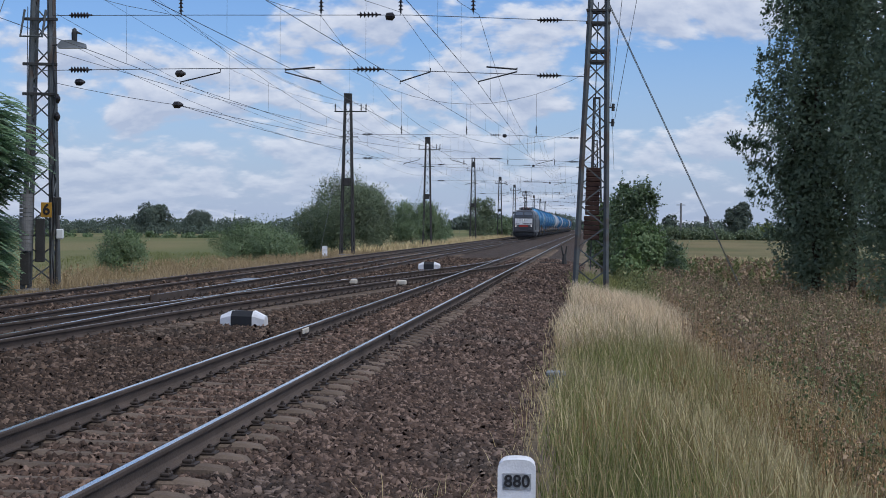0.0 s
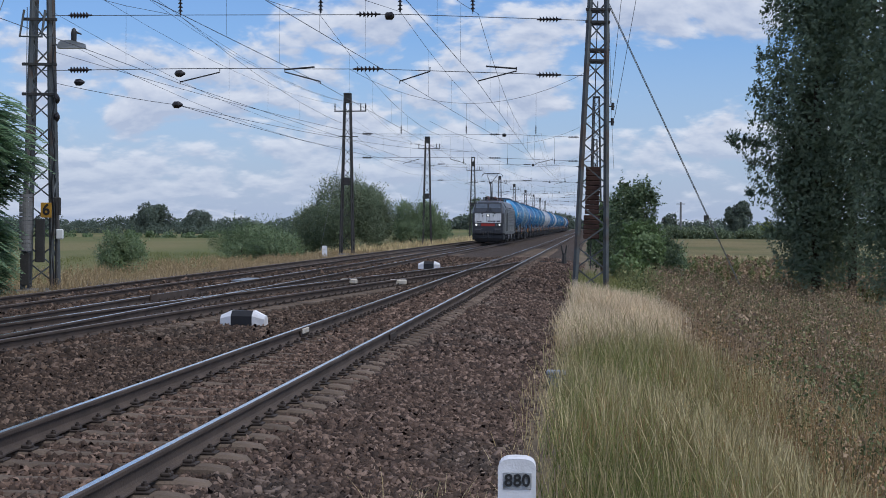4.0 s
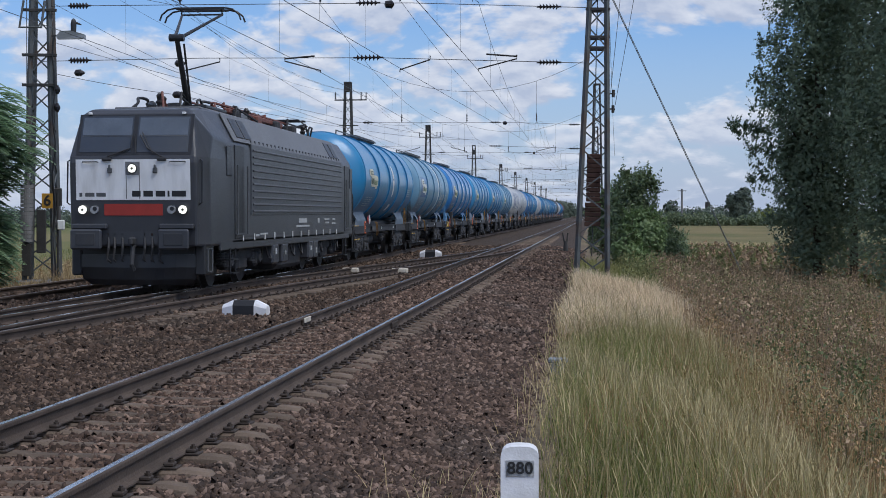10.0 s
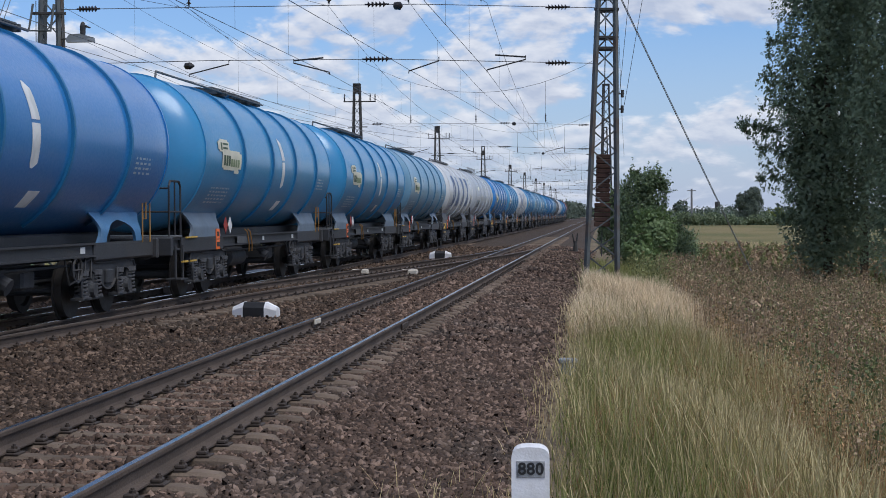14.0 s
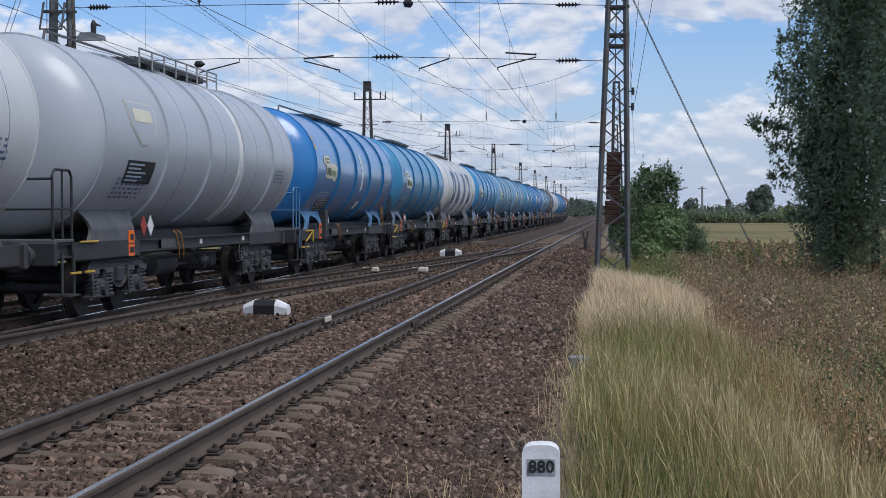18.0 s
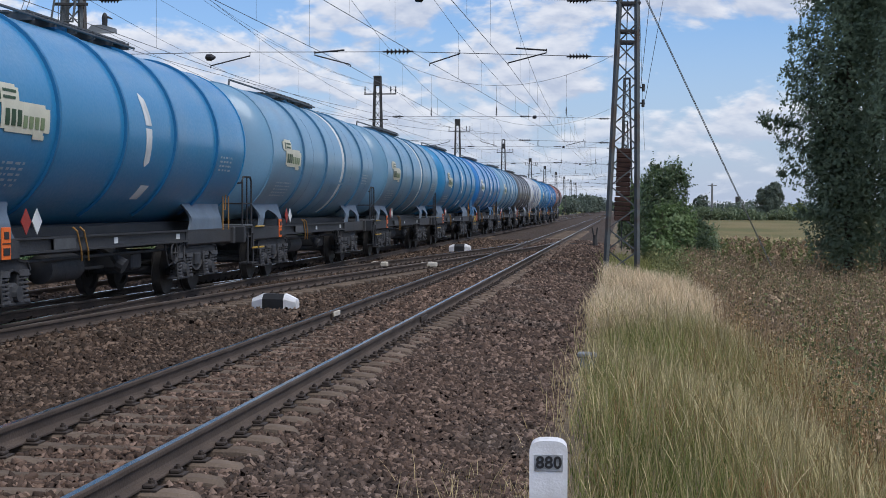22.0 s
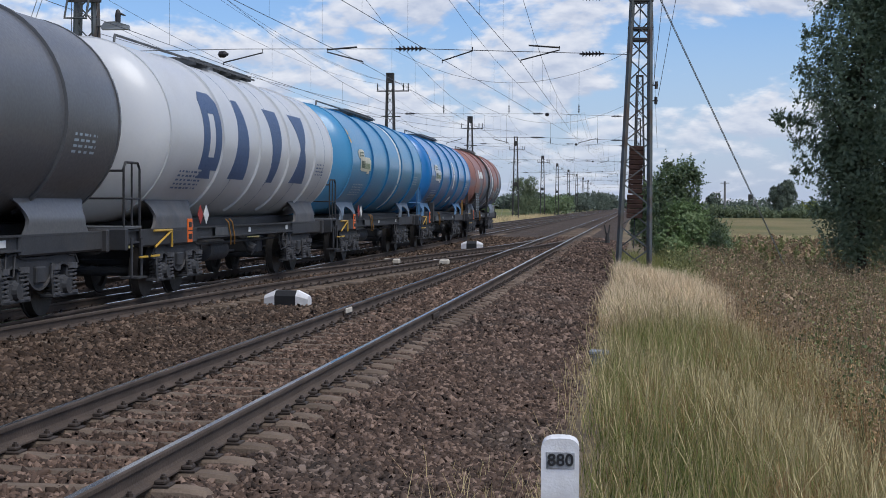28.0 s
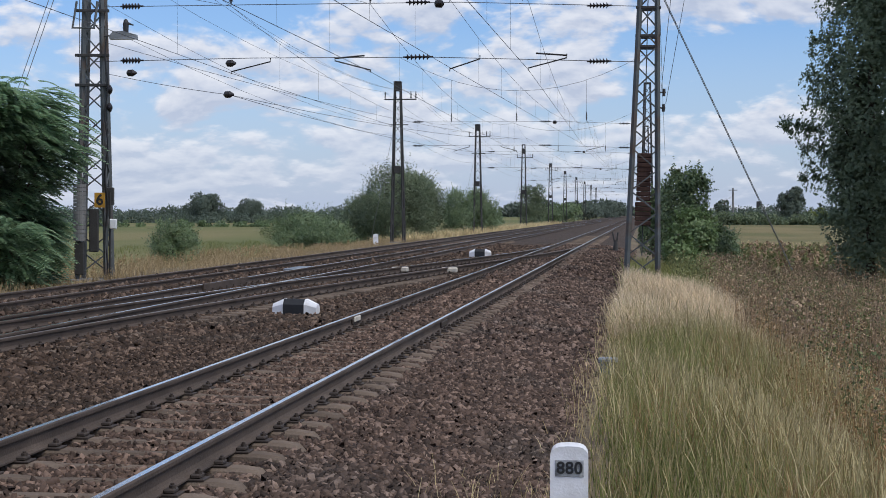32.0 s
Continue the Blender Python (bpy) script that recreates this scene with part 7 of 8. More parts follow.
    for i, y in enumerate((7.0, 8.2, 11.8, 12.6)):
        part("equipment_box", Shape().box((1.36, y, 0.66), (0.3, 0.7, 0.5), 0.04), M["loco_grey"], lo)
    for i, (y, z, l, h) in enumerate(((7.0, 0.72, 0.16, 0.14), (8.2, 0.66, 0.1, 0.1), (11.8, 0.7, 0.2, 0.12), (12.6, 0.62, 0.12, 0.16))):
        part("box_label", Shape().box((1.515, y, z), (0.012, l, h), 0.002), M["scrawl"], lo, "small pale label")
    for i, y in enumerate((6.2, 9.2, 10.3, 13.4, 16.2)):
        part("cable_loop", Shape().tube([(1.4, y, 0.92), (1.46, y + 0.1, 0.6 + 0.04 * i), (1.46, y + 0.4, 0.55), (1.4, y + 0.6, 0.9)], 0.025), M["black"], lo)
    for y in (2.4, LEN - 2.4):
        part("door_steps", Shape().box((1.45, y, 0.35), (0.25, 0.5, 0.03)).box((1.45, y, 0.65), (0.25, 0.5, 0.03)).tube([(1.5, y - 0.25, 0.9), (1.5, y - 0.25, 0.35)], 0.025).tube([(1.5, y + 0.25, 0.9), (1.5, y + 0.25, 0.35)], 0.025), M["loco_black"], lo)
    return lo


locomotive()

# ---- plants ----
def leaf_quads(P, size, rng, long=1.5, up=0.0, face=None):
    """Kite-shaped leaves at the points P, turned at random or (face) with their upper sides outwards; returns vertices and faces."""
    n = len(P)
    d = rng.normal(0, 1, (n, 3))
    d[:, 2] += up
    d /= np.linalg.norm(d, axis=1)[:, None]
    e = np.cross(d, rng.normal(0, 1, (n, 3)))
    e /= np.linalg.norm(e, axis=1)[:, None] + 1e-9
    if face is not None:
        f = face / (np.linalg.norm(face, axis=1)[:, None] + 1e-9) + rng.normal(0, 0.4, (n, 3))
        f /= np.linalg.norm(f, axis=1)[:, None]
        d -= f * np.sum(d * f, axis=1)[:, None]
        d /= np.linalg.norm(d, axis=1)[:, None] + 1e-9
        e = np.cross(d, f)
    s = size * rng.uniform(0.6, 1.4, n)[:, None]
    a, b = d * s * long / 2, e * s / 2
    V = np.stack([P - a, P + b - a * 0.1, P + a, P - b - a * 0.1], 1).reshape(-1, 3)
    return V, np.arange(4 * n).reshape(-1, 4)


def blob_points(blobs, n, rng, shell=0.55):
    """Points in a union of ellipsoids (x, y, z, rx, ry, rz), denser towards their outsides, in small clumps."""
    vol = np.array([b[3] * b[4] * b[5] for b in blobs]) ** 0.75
    pick = rng.choice(len(blobs), n, p=vol / vol.sum())
    B = np.array(blobs)[pick]
    d = rng.normal(0, 1, (n, 3))
    d /= np.linalg.norm(d, axis=1)[:, None]
    r = rng.uniform(shell, 1.0, n) ** 0.6 * (1 + 0.12 * rng.normal(0, 1, n))
    return B[:, :3] + d * r[:, None] * B[:, 3:]


def twig_points(blobs, n, rng, reach, per=14):
    """Leaves set along twigs that reach out of and up from the clumps."""
    k = max(1, n // per)
    B = np.array(blobs)[rng.integers(0, len(blobs), k)]
    d = rng.normal(0, 1, (k, 3))
    d[:, 2] = np.abs(d[:, 2]) * 0.9 + 0.1
    d /= np.linalg.norm(d, axis=1)[:, None]
    p = B[:, :3] + d * B[:, 3:] * 0.8
    d2 = d + rng.normal(0, 0.35, d.shape) + np.array((0, 0, 0.35))
    L = reach * rng.uniform(0.4, 1.3, k)
    f = np.linspace(0, 1, per)[None, :, None]
    P = p[:, None, :] + d2[:, None, :] * L[:, None, None] * f
    return P.reshape(-1, 3) + rng.normal(0, reach * 0.05, (k * per, 3))


def crown_blobs(cx, cy, z0, z1, w, depth, count, rng, taper=0.5, size=0.28):
    """Clumps that make up a crown between two heights; taper: how much narrower it is at the top."""
    out = []
    for _ in range(count):
        f = rng.uniform(0, 1)
        k = (1 - taper * abs(f - 0.35) ** 1.3 * 1.6) * (0.55 + 0.45 * min(1, f * 4))
        a, r = rng.uniform(0, 6.283), math.sqrt(rng.uniform(0.05, 1)) * k
        s = size * rng.uniform(0.6, 1.25)
        rz = min((z1 - z0) * 0.3, (z1 - z0) * s * 0.5 + w * s * 0.3)
        out.append((cx + math.cos(a) * r * w * (1 - s), cy + math.sin(a) * r * depth * (1 - s), z0 + rz * 0.5 + f * (z1 - z0 - rz * 1.4), w * s, depth * s, rz))
    return out


def tree(name, label, x, y, h, w, leaves, size, key, seed, z0=0.25, taper=0.5, depth=None, blobs=22, trunk=0.2, blob_size=0.28, category="tree", long=1.5, group="", stems=1, twig=0.22, extra=()):
    rng = np.random.default_rng(seed)
    zg = float(ground_z(x, y))
    t = thing(name, label, category, pose(x, y, zg), group=group)
    st = Shape()
    rr = random.Random(seed)
    for i in range(stems):
        bx, by = (rr.uniform(-w * 0.4, w * 0.4), rr.uniform(-0.5, 0.5)) if stems > 1 else (0, 0)
        pts = [Vector((bx + rr.uniform(-0.05, 0.05) * w * k / 6, by + rr.uniform(-0.05, 0.05) * w * k / 6, h * 0.85 * k / 6 - (0.3 if k == 0 else 0))) for k in range(7)]
        for k in range(6):
            st.rod(pts[k], pts[k + 1], trunk * (1 - k / 6.5), trunk * (1 - (k + 1) / 6.5), 8)
        for k in range(14 if stems == 1 else 5):
            p = pts[1 + k % 5].lerp(pts[2 + k % 5], rr.random())
            a = rr.uniform(0, 6.283)
            q = p + Vector((math.cos(a) * w * 0.6, math.sin(a) * w * 0.6, h * rr.uniform(0.05, 0.18)))
            st.rod(p, q, trunk * 0.25, trunk * 0.05, 6)
    part("trunk", st, M["bark"], t)
    bl = crown_blobs(0, 0, h * z0, h * 0.96, w, depth or w, blobs, rng, taper, blob_size) + list(extra)
    P = np.concatenate([blob_points(bl, int(leaves * 0.62), rng, 0.8), twig_points(bl, int(leaves * 0.38), rng, twig * w)])
    V, F = leaf_quads(P, size, rng, long, face=P * (1, 1, 0) + np.array((0, 0, 0.55 * w)))
    part("crown", quick_mesh("crown", V, F, M[key]), None, t)
    return t


# poplars east of the line; boughs that stand out of the first crown
POPLAR_BOUGHS = [(-3.05, 0, 6.35, 0.3, 0.4, 0.2), (-2.65, 0, 6.15, 0.45, 0.5, 0.32), (-2.3, 0, 5.9, 0.6, 0.6, 0.5), (-2.1, 0, 6.9, 0.6, 0.6, 0.6), (-2.1, 0, 5.2, 0.6, 0.6, 0.6), (-2.35, 0, 8.1, 0.45, 0.5, 0.4), (-1.9, 0, 7.7, 0.55, 0.6, 0.5), (-1.85, 0, 9.5, 0.5, 0.5, 0.5),
                 (-1.75, 0, 11.2, 0.5, 0.5, 0.6), (-2.25, 0, 4.2, 0.45, 0.5, 0.4), (-1.9, 0, 4.8, 0.5, 0.5, 0.5), (-1.45, 0, 2.7, 0.6, 0.6, 0.5), (-0.6, 0, 1.4, 0.8, 0.8, 0.4), (0.8, -0.5, 1.6, 1.0, 1.0, 0.6)]
for i, (x, y, h, w, n) in enumerate(((8.7, 60.5, 19, 2.85, 96000), (11.0, 57.0, 21, 2.9, 70000), (11.0, 66.0, 20, 2.8, 24000), (13.4, 61.5, 20, 2.8, 22000), (13.0, 53.5, 21, 2.9, 40000))):
    tree("poplar_tree", "tall dark green poplar with dense small leaves", x, y, h, w, n, 0.092, "poplar_leaf", 40 + i, z0=0.04, taper=0.5, blobs=110, trunk=0.2, blob_size=0.24, group="row of poplars", twig=0.1, extra=POPLAR_BOUGHS if i == 0 else ())

# shrubs behind the eastern mast
for i, (x, y, h, w, n, key) in enumerate(((1.7, 63, 4.3, 1.35, 8000, "shrub_leaf"), (3.0, 66, 2.4, 1.0, 3000, "shrub_leaf"), (1.85, 57.0, 2.7, 1.15, 5500, "sprout_leaf"), (1.2, 55.0, 1.8, 0.75, 2500, "sprout_leaf"), (0.6, 70, 3.6, 1.0, 4000, "shrub_leaf"), (4.6, 92, 2.0, 1.6, 3000, "shrub_leaf"), (2.2, 120, 5.0, 2.2, 4000, "far_leaf"))):
    tree("shrub", "green leafy shrub beside the mast", x, y, h, w, n * 3, 0.075, key, 60 + i, z0=0.05, blobs=16, trunk=0.05, blob_size=0.36, category="shrub", stems=4, group="shrubs by the line")

# shrubs and willows west of the line
for i, (x, y, h, w, n, key, s, label) in enumerate((
        (-28.4, 90.0, 2.5, 2.0, 4500, "shrub_leaf", 0.14, "small green bush in dry grass"),
        (-28.9, 126, 2.7, 4.4, 8500, "shrub_leaf", 0.17, "wide green bush in dry grass"),
        (-25.6, 122, 2.2, 3.2, 5500, "shrub_leaf", 0.17, "wide green bush in dry grass"),
        (-22.6, 138, 7.2, 4.2, 14000, "willow_leaf", 0.2, "large grey-green willow bush"),
        (-20.9, 146, 6.2, 2.8, 9000, "willow_leaf", 0.2, "large grey-green willow bush"),
        (-26.2, 142, 5.0, 2.6, 6000, "willow_leaf", 0.2, "large grey-green willow bush"),
        (-20.6, 168, 5.2, 2.6, 6000, "shrub_leaf", 0.2, "dark green shrub beside the track"),
        (-20.0, 188, 5.9, 3.0, 7000, "shrub_leaf", 0.22, "dark green shrub beside the track"),
        (-21.4, 297, 8.6, 3.8, 9000, "willow_leaf", 0.3, "round grey-green tree by the line"),
        (-24.0, 230, 3.6, 4.0, 4000, "shrub_leaf", 0.28, "low green thicket beside the track"),
        (-20.0, 330, 4.2, 4.0, 4500, "shrub_leaf", 0.35, "low green thicket beside the track"),
        (-20.5, 400, 5.5, 6.0, 4500, "shrub_leaf", 0.45, "green thicket along the line"),
        (-19.5, 500, 6.0, 8.0, 4500, "far_leaf", 0.6, "green thicket along the line"),
        (-14.0, 660, 8.0, 10.0, 5000, "far_leaf", 0.8, "distant trees at the end of the line"),
        (6.0, 700, 10.0, 10.0, 5000, "far_leaf", 0.8, "distant trees at the end of the line"),
        (5.5, 540, 8.0, 5.0, 3500, "far_leaf", 0.6, "green trees along the line"),
        (4.5, 330, 5.5, 3.0, 3500, "shrub_leaf", 0.4, "green trees along the line"))):
    tree("bush" if h < 8 else "roadside_tree", label, x, y, h, w, int(n * (3.4 if y < 200 else 1.6)), s * (0.44 if y < 200 else 0.6), key, 80 + i, z0=0.04, blobs=26, trunk=0.07, blob_size=0.38, category="bush" if h < 8 else "tree", stems=3, group="bushes along the line", twig=0.2 if y < 200 else 0.1)


def frond_tree(x, y, h, w, fronds, seed):
    """A small tree with long pinnate leaves: each frond is a bent stalk with paired leaflets."""
    rng = np.random.default_rng(seed)
    zg = float(ground_z(x, y))
    t = thing("tree_of_heaven", "dark green small tree with long feathery pinnate leaves", "tree", pose(x, y, zg))
    rr = random.Random(seed)
    st = Shape()
    for i in range(3):
        bx = rr.uniform(-0.5, 0.5)
        st.rod((bx, 0, -0.3), (bx * 1.5, rr.uniform(-0.3, 0.3), h * 0.45), 0.13, 0.1)
        for k in range(6):
            a = rr.uniform(0, 6.283)
            st.rod((bx * 1.3, 0, h * rr.uniform(0.25, 0.45)), (bx + math.cos(a) * w * 0.7, math.sin(a) * w * 0.7, h * rr.uniform(0.45, 0.62)), 0.06, 0.02, 6)
    part("trunk", st, M["bark"], t)
    bl = crown_blobs(0, 0, h * (0.4 if h > 4 else 0.1), h * 0.95, w, w, 26, rng, 0.35, 0.34)
    P = blob_points(bl, fronds, rng, 0.4)
    out = P - np.array((0, 0, h * 0.5))
    out[:, 2] *= 0.05
    out += rng.normal(0, 0.45, out.shape) * (1, 1, 0.25)
    out /= np.linalg.norm(out, axis=1)[:, None]
    side = np.cross(out, (0, 0, 1.0))
    side /= np.linalg.norm(side, axis=1)[:, None] + 1e-9
    Vs = []
    m = 11
    L = rng.uniform(0.55, 0.95, len(P))
    for k in range(m):
        f = (k + 0.5) / m
        c = P + out * (L * f)[:, None] + np.array((0, 0, 1.0)) * (-(f ** 2) * 0.5 * L + 0.12 * f * L)[:, None]
        for sgn in (-1, 1):
            ll = 0.2 * (1 - 0.55 * abs(f - 0.4))
            tip = c + side * sgn * ll + out * 0.05 + np.array((0, 0, -0.05))
            a = out * 0.046
            mid = (c + tip) / 2
            Vs.append(np.stack([c, mid + a, tip, mid - a], 1))
    V = np.concatenate(Vs).reshape(-1, 3)
    part("crown", quick_mesh("crown", V, np.arange(len(V)).reshape(-1, 4), M["frond_leaf"]), None, t)


frond_tree(-20.2, 45.5, 7.2, 3.1, 3000, 5)
frond_tree(-19.2, 44.0, 2.3, 1.5, 700, 6)
frond_tree(-20.4, 44.6, 3.9, 1.9, 1300, 11)
frond_tree(-19.75, 46.6, 3.3, 1.5, 900, 12)
frond_tree(-22.5, 47.0, 2.9, 2.2, 800, 8)


# far hedges and woods, each stretch one mass of clumps
def wood(label, x0, x1, y, h, n, size, seed, key="far_leaf", gap=0.25, dense=1.0):
    rng = np.random.default_rng(seed)
    cols = max(6, int((x1 - x0) / (h * 0.9) * dense))
    blobs = []
    for i in range(cols):
        if rng.uniform() < gap * 0.4:
            continue
        hh = h * rng.uniform(0.55, 1.1)
        x = x0 + (x1 - x0) * (i + rng.uniform(0, 1)) / cols
        for _ in range(3):
            blobs.append((x + rng.normal(0, h * 0.35), y + rng.normal(0, h * 0.8), hh * rng.uniform(0.2, 0.75), h * rng.uniform(0.35, 0.6), h * 0.5, hh * rng.uniform(0.22, 0.36)))
    zg = float(ground_z((x0 + x1) / 2, y))
    P = blob_points(blobs, n, rng)
    P[:, 2] = np.abs(P[:, 2]) * np.where(rng.uniform(0, 1, n) < 0.45, rng.uniform(0, 1, n), 1.0) + zg
    V, F = leaf_quads(P, size, rng, 1.3)
    tagged(new("distant_wood", quick_mesh("distant_wood", V, F, M[key])), label, "trees", kind="stuff")


wood("dark line of distant woods on the horizon", -640, -130, 1100, 9.5, 40000, 1.0, 1, gap=0, dense=2.5)
wood("low distant hedge across the meadow", -330, -80, 470, 3.6, 34000, 0.42, 2, gap=0, dense=2.0)
wood("low distant hedge across the meadow", -170, -48, 330, 1.7, 9000, 0.35, 12, "shrub_leaf", gap=0.8)
wood("distant trees behind the stubble field", 20, 420, 1100, 9.5, 24000, 1.0, 3, gap=0, dense=2.0)
wood("low green hedge behind the stubble field", 8, 190, 400, 3.4, 32000, 0.45, 4, "willow_leaf", gap=0, dense=2.0)
wood("low green hedge behind the stubble field", 14, 260, 560, 4.6, 20000, 0.6, 14, gap=0.2, dense=1.5)
wood("distant woods beyond the line", -150, 30, 1200, 14, 12000, 1.6, 5, gap=0)
tree("field_tree", "round dark tree standing alone in the meadow", -141, 480, 10.0, 8.0, 20000, 0.34, "far_leaf", 201, z0=0.06, blobs=34, trunk=0.4, blob_size=0.34, twig=0.08)
tree("field_tree", "round dark tree standing alone in the meadow", -129, 490, 8.0, 6.0, 12000, 0.34, "far_leaf", 211, z0=0.06, blobs=26, trunk=0.4, blob_size=0.34, twig=0.08)
tree("field_tree", "bare-branched grey tree on the horizon", 27, 520, 9.5, 4.0, 1800, 0.45, "far_leaf", 202, z0=0.3, blobs=16, trunk=0.35, twig=0.08)
tree("field_tree", "round dark trees at the field edge", 45, 480, 12, 5.2, 16000, 0.32, "far_leaf", 203, z0=0.15, blobs=22, trunk=0.4, twig=0.08)
tree("field_bush", "yellow-green bush at the field edge", 47, 420, 4.6, 3.2, 3500, 0.35, "yellow_leaf", 204, z0=0.05, blobs=14, trunk=0.1, category="bush")


# grasses
def blades(n, x, y, h, width, key, rng, bend=0.35, spread=0.25, seg=3, name="grass", label="", head=0.0):
    """Bent tapering blades rooted at x, y; the UV's second value runs from root to tip."""
    z = ground_z(x, y)
    a = rng.uniform(0, 6.283, n)
    lean = rng.normal(0, spread, (n, 2))
    bd = np.stack([np.cos(a), np.sin(a)], 1) * (bend * h * rng.uniform(0.2, 1, n))[:, None]
    sd = np.stack([np.cos(a + 1.57 + rng.normal(0, 0.6, n)), np.sin(a + 1.57)], 1)
    V, UV = [], []
    for k in range(seg + 1):
        f = k / seg
        c = np.stack([x, y], 1) + lean * (h * f)[:, None] + bd * f * f
        zz = z - 0.05 + h * f * (1 - 0.18 * f)
        w = width * (1 - f) ** 0.7 if k < seg else width * 0.12
        if head:
            w = width * (0.8 if f < 0.7 else head if k < seg else 0.5)
        for s in (-1, 1):
            V.append(np.column_stack([c + sd * s * np.asarray(w).reshape(-1, 1) / 2 if np.ndim(w) else c + sd * s * w / 2, zz]))
            UV.append(np.column_stack([np.full(n, 0.5), np.full(n, f)]))
    V, UV = np.stack(V, 1), np.stack(UV, 1)
    k = 2 * (seg + 1)
    base = np.arange(n)[:, None, None] * k
    q = np.array([(2 * i, 2 * i + 1, 2 * i + 3, 2 * i + 2) for i in range(seg)])[None]
    me = quick_mesh(name, V.reshape(-1, 3), (base + q).reshape(-1, 4), M[key], UV.reshape(-1, 2))
    return tagged(new(name, me), label, "grass", kind="stuff")


def patch(n, x0, x1, y0, y1, rng, power=1.3, clump=0.0, edge=0.0):
    x, y = rng.uniform(x0, x1, n), y0 + (y1 - y0) * rng.uniform(0, 1, n) ** power
    if clump:
        keep = np.array([noise.noise((a * 0.9, b * 0.45, 3.0)) for a, b in zip(x, y)]) > -clump
        x, y = x[keep], y[keep]
    if edge:
        x = x + rng.normal(0, edge, len(x))
    return x, y


GR = np.random.default_rng(21)


def grow(n, x0, x1, y0, y1, hmin, hmax, width, key, label, power=1.3, bend=0.35, spread=0.2, clump=0.0, edge=0.1, name="grass", head=0.0):
    x, y = patch(n, x0, x1, y0, y1, GR, power, clump, edge)
    h = GR.uniform(hmin, hmax, len(x)) * (0.8 + 0.3 * np.sin(x * 1.7 + y * 0.5))
    return blades(len(x), x, y, h, width, key, GR, bend, spread, 5 if head else 3, name=name, label=label, head=head)


grow(19000, -0.32, 2.5, 6.5, 27, 0.3, 0.62, 0.0095, "grass", "tall green grass on the verge", power=1.0, bend=0.28, spread=0.15)
grow(8500, -0.32, 2.6, 6.5, 27, 0.5, 0.82, 0.009, "grass", "tall green grass on the verge", power=1.0, bend=0.22, spread=0.12, clump=0.1)
grow(6200, -0.4, 2.6, 6.5, 28, 0.55, 0.98, 0.005, "stalk", "dry stalks with seed heads standing in the green grass", power=1.0, bend=0.2, spread=0.12, head=1.5)
grow(7500, -0.2, 2.8, 7.5, 18, 0.35, 0.72, 0.008, "tan_grass", "orange-tan grass among the green", power=1.0, bend=0.25, spread=0.14, clump=-0.06)
grow(9000, 0.9, 3.4, 6.5, 24, 0.4, 0.8, 0.008, "tan_grass", "orange-tan grass among the green", power=1.0, bend=0.25, spread=0.14, clump=0.15)
grow(4200, 0.8, 3.6, 6.5, 20, 0.5, 0.92, 0.0055, "stalk", "dry stalks with seed heads among the tan grass", power=1.0, bend=0.25, spread=0.15, head=1.6)
grow(1800, 1.6, 3.2, 14, 30, 0.55, 0.95, 0.009, "straw_pale", "bleached stalks at the edge of the weeds", power=1.0, bend=0.2, spread=0.16, clump=-0.1)
grow(24000, -0.45, 2.2, 25.5, 46, 0.45, 0.92, 0.013, "straw_pale", "pale dry grass on the verge", power=1.0, name="dry_grass", clump=0.2, bend=0.35, spread=0.16)
grow(5000, -0.5, 2.4, 24, 46, 0.3, 0.72, 0.012, "grass", "green grass under the dry grass", power=1.0)
grow(6000, -0.5, 3.0, 44, 62, 0.4, 0.9, 0.022, "grass", "green grass round the mast foot", power=1.0)
grow(5000, 2.2, 7.0, 8, 30, 0.35, 0.75, 0.014, "weed", "withered reddish brown weeds on the slope", power=1.0, name="weeds", bend=0.5)
grow(900, 2.2, 6.5, 7, 22, 0.5, 0.85, 0.011, "straw", "pale dry stalks among the tan grass", power=1.0, name="dry_grass", clump=-0.05)
grow(4500, 2.0, 6.0, 6.5, 18, 0.3, 0.7, 0.014, "tan_grass", "orange-tan grass on the slope", power=1.0, name="dry_grass", bend=0.5)
grow(8000, 2.0, 8.5, 28, 60, 0.5, 1.0, 0.024, "weed", "withered brown weeds on the slope", power=1.0, name="weeds", clump=0.3)
grow(2200, 1.8, 8.0, 10, 40, 0.4, 0.8, 0.01, "straw", "dry straw among the weeds", power=1.0, name="dry_grass", clump=0.0)
grow(5000, 2.5, 9.5, 12, 75, 0.3, 0.7, 0.022, "weed_green", "olive green weeds on the slope", power=1.0, name="weeds", clump=0.2)
grow(420, -1.5, -0.3, 6.5, 12, 0.25, 0.6, 0.009, "straw", "thin dry stalks at the ballast edge", power=1.0, name="dry_grass")
grow(150, -1.35, -0.75, 6.6, 9.0, 0.3, 0.62, 0.009, "straw_pale", "tufts of pale dry stalks in the ballast", power=1.0, name="dry_grass", spread=0.15)
grow(2500, -0.4, 3.0, -3.0, 6.5, 0.1, 0.3, 0.012, "grass", "short trodden grass on the verge", power=1.0)
grow(900, -0.75, -0.3, 12, 40, 0.2, 0.5, 0.009, "straw", "thin dry stalks at the ballast edge", power=1.0, name="dry_grass")
grow(20000, -23.5, -16.6, 40, 130, 0.22, 0.6, 0.02, "straw_tan", "dry grass along the western verge", power=1.2, name="dry_grass", clump=0.25)
grow(12000, -44, -22, 60, 150, 0.2, 0.5, 0.03, "field_grass", "green meadow grass", power=1.0)
grow(16000, -31, -20.5, 56, 140, 0.3, 0.75, 0.024, "straw_tan", "dry brownish grass under the bushes", power=1.0, name="dry_grass", clump=0.12)
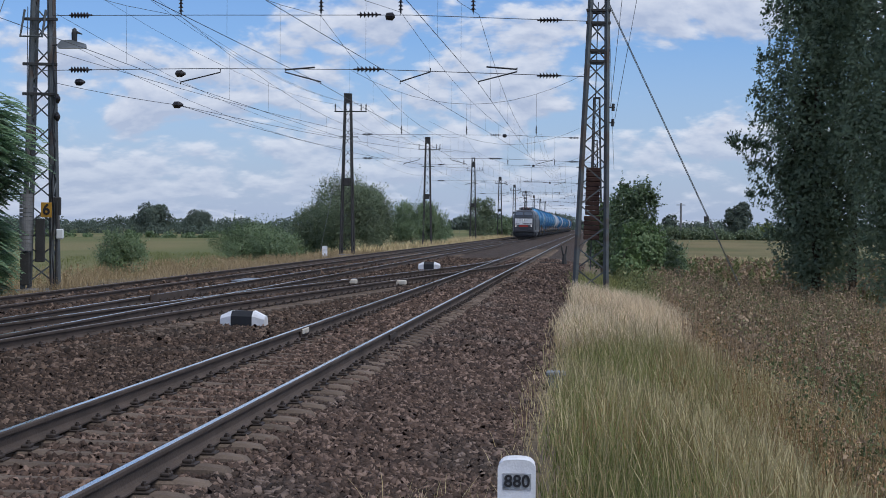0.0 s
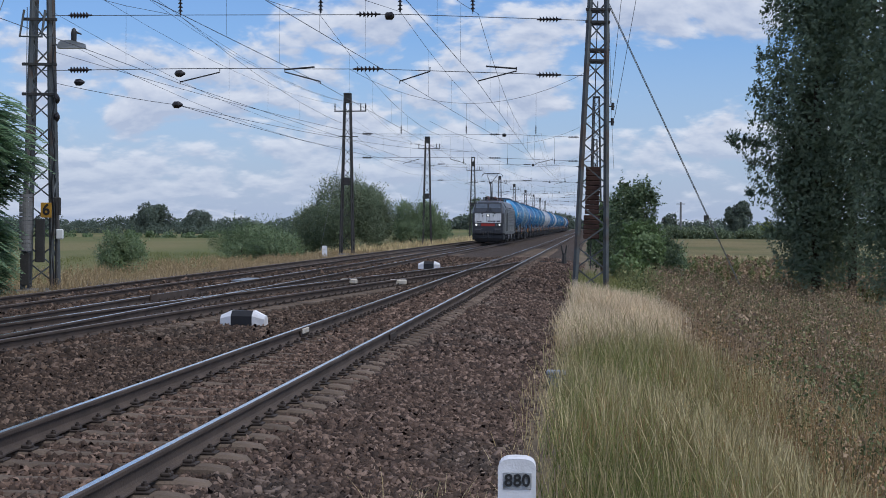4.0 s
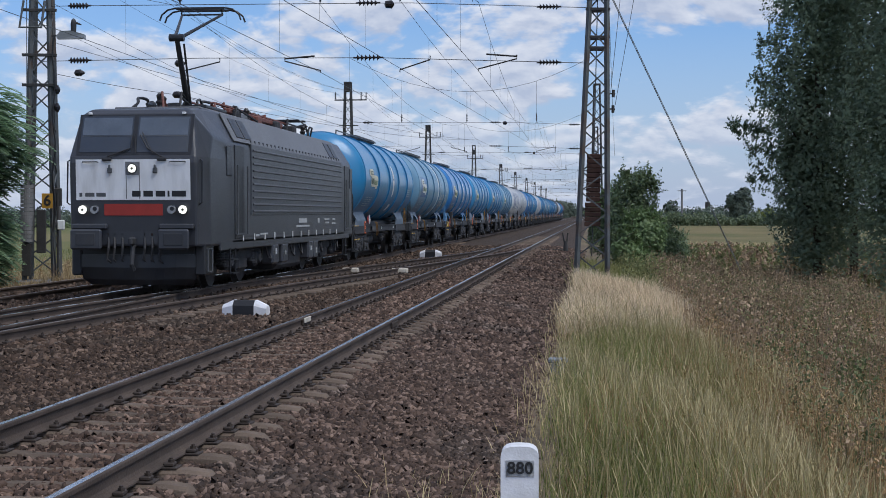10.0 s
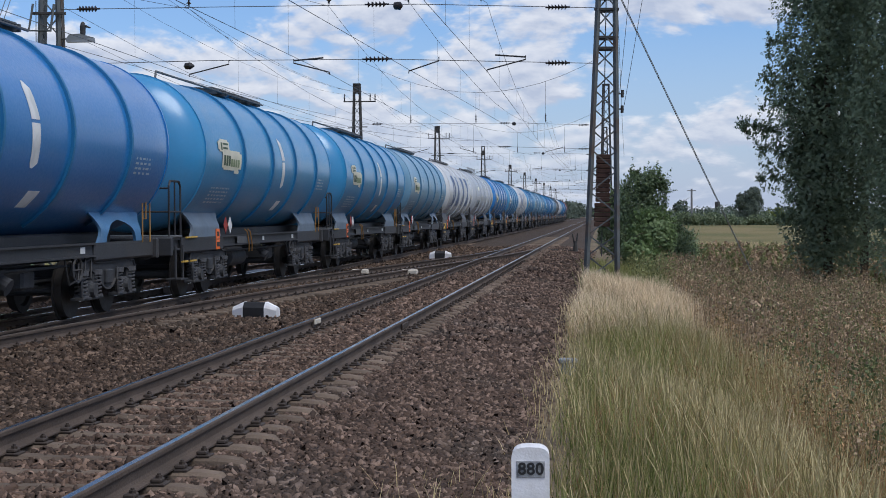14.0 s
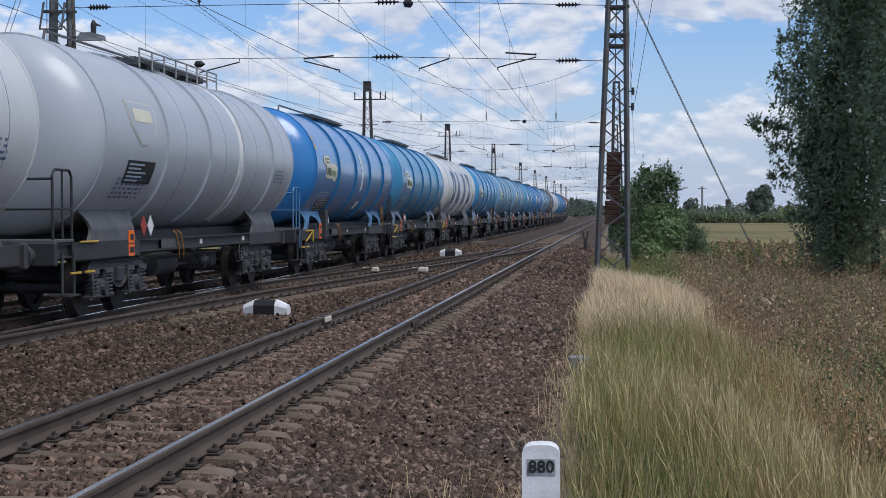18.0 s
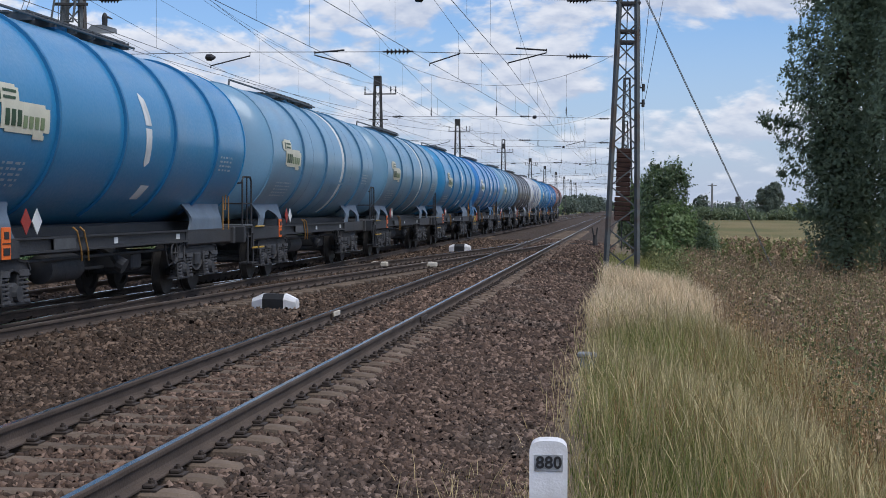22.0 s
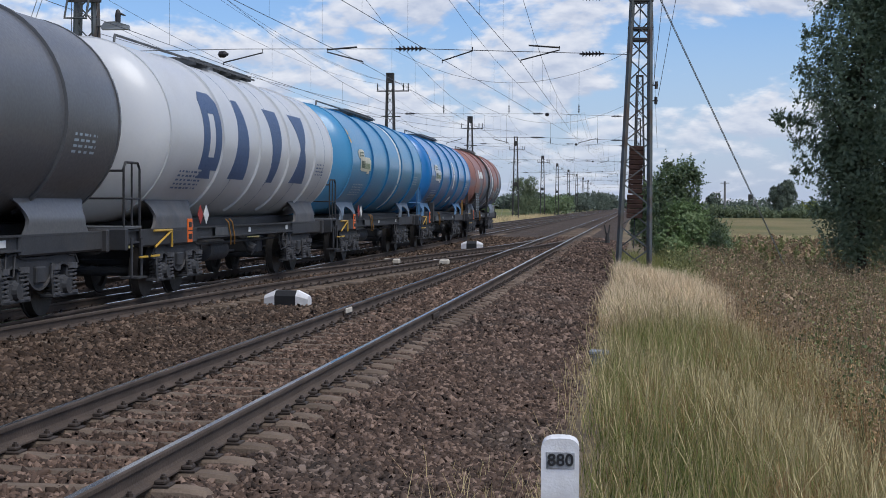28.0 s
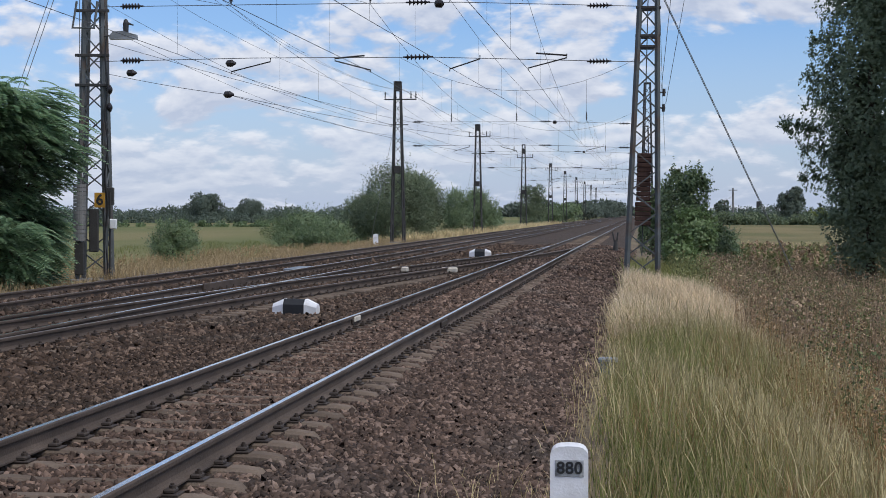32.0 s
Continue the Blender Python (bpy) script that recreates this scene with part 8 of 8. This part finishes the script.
grow(9000, -24, -16.6, 130, 320, 0.5, 1.1, 0.07, "straw", "dry grass along the far verge", power=1.2, name="dry_grass")
grow(9000, 4, 26, 60, 160, 0.2, 0.5, 0.04, "straw", "dry stubble in the eastern field", power=1.0, name="dry_grass", clump=0.2)


def leafy_weeds(n, x0, x1, y0, y1, hmin, hmax, size, key, label, clump=0.25):
    """Branching withered weeds: heads and leaves set up and down their stems."""
    x, y = patch(n, x0, x1, y0, y1, GR, 1.0, clump, 0.1)
    k = 16
    h = GR.uniform(hmin, hmax, len(x))
    f = GR.uniform(0.25, 1.0, (len(x), k))
    a, r = GR.uniform(0, 6.283, f.shape), GR.uniform(0.02, 0.22, f.shape) * h[:, None] * (1.2 - 0.6 * f)
    P = np.stack([x[:, None] + np.cos(a) * r, y[:, None] + np.sin(a) * r, ground_z(x, y)[:, None] + f * h[:, None]], -1).reshape(-1, 3)
    V, F = leaf_quads(P, size, GR, 1.7, 0.6)
    # three stems to a plant
    n = len(x)
    ang, lean = GR.uniform(0, 6.283, (n, 3)), GR.uniform(0.03, 0.2, (n, 3)) * h[:, None]
    z0 = ground_z(x, y)
    foot = np.stack([np.repeat(x, 3), np.repeat(y, 3), np.repeat(z0, 3) - 0.04], -1)
    tip = foot + np.stack([np.cos(ang).ravel() * lean.ravel(), np.sin(ang).ravel() * lean.ravel(), np.repeat(h, 3) * GR.uniform(0.75, 1.0, 3 * n)], -1)
    wd = np.array((size * 0.12, 0, 0))
    S = np.stack([foot - wd, foot + wd, tip + wd * 0.4, tip - wd * 0.4], 1).reshape(-1, 3)
    F = np.concatenate([F, np.arange(len(S)).reshape(-1, 4) + len(V)])
    return tagged(new("weeds", quick_mesh("weeds", np.concatenate([V, S]), F, M[key])), label, "weeds", kind="stuff")


leafy_weeds(2600, 2.3, 7.5, 9, 30, 0.4, 0.85, 0.024, "weed", "withered brown dock and thistle on the slope")
leafy_weeds(2600, 2.0, 9.0, 26, 62, 0.4, 0.8, 0.036, "weed", "withered brown dock and thistle on the slope")
leafy_weeds(5200, 1.8, 9.0, 22, 62, 0.8, 1.35, 0.038, "weed", "tall withered brown dock and thistle on the slope", -0.08)
leafy_weeds(2200, 2.4, 9.0, 20, 62, 0.7, 1.3, 0.034, "weed_green", "tall olive green weeds on the slope", -0.15)
leafy_weeds(3800, 2.2, 8.5, 14, 60, 0.4, 0.95, 0.034, "dark_weed", "dark green weeds under the withered ones", 0.1)
leafy_weeds(1500, 1.8, 8.0, 10, 40, 0.5, 1.05, 0.02, "tan_grass", "tan seed heads among the weeds", 0.0)
leafy_weeds(1500, 2.2, 9.0, 8, 60, 0.35, 0.8, 0.032, "weed_green", "olive green weeds on the slope")
leafy_weeds(260, 0.2, 3.2, 6.6, 8.6, 0.2, 0.42, 0.028, "weed_green", "low green weeds at the foot of the grass", 0.2)
leafy_weeds(500, 1.0, 3.4, 40, 66, 0.5, 1.2, 0.05, "weed_green", "olive green weeds by the mast")
leafy_weeds(1600, 3.5, 24, 62, 130, 0.3, 0.9, 0.12, "weed", "brown weeds in the stubble field", 0.05)
leafy_weeds(1200, 3.5, 24, 62, 130, 0.3, 0.8, 0.12, "weed_green", "olive weeds in the stubble field", 0.0)
leafy_weeds(500, -31, -20, 50, 120, 0.25, 0.6, 0.06, "straw_tan", "dry weeds at the edge of the meadow", 0.1)


def motions():
    """The train passes at an even speed; every vehicle keeps its place in it."""
    for th, s in TRAIN:
        walk(th, [(t, pose(XB, train_y(t, s), 0)) for t in (0, 0.1, 4, 8, 12, 16, 20, 24, 28, 31.9, 32)])


motions()
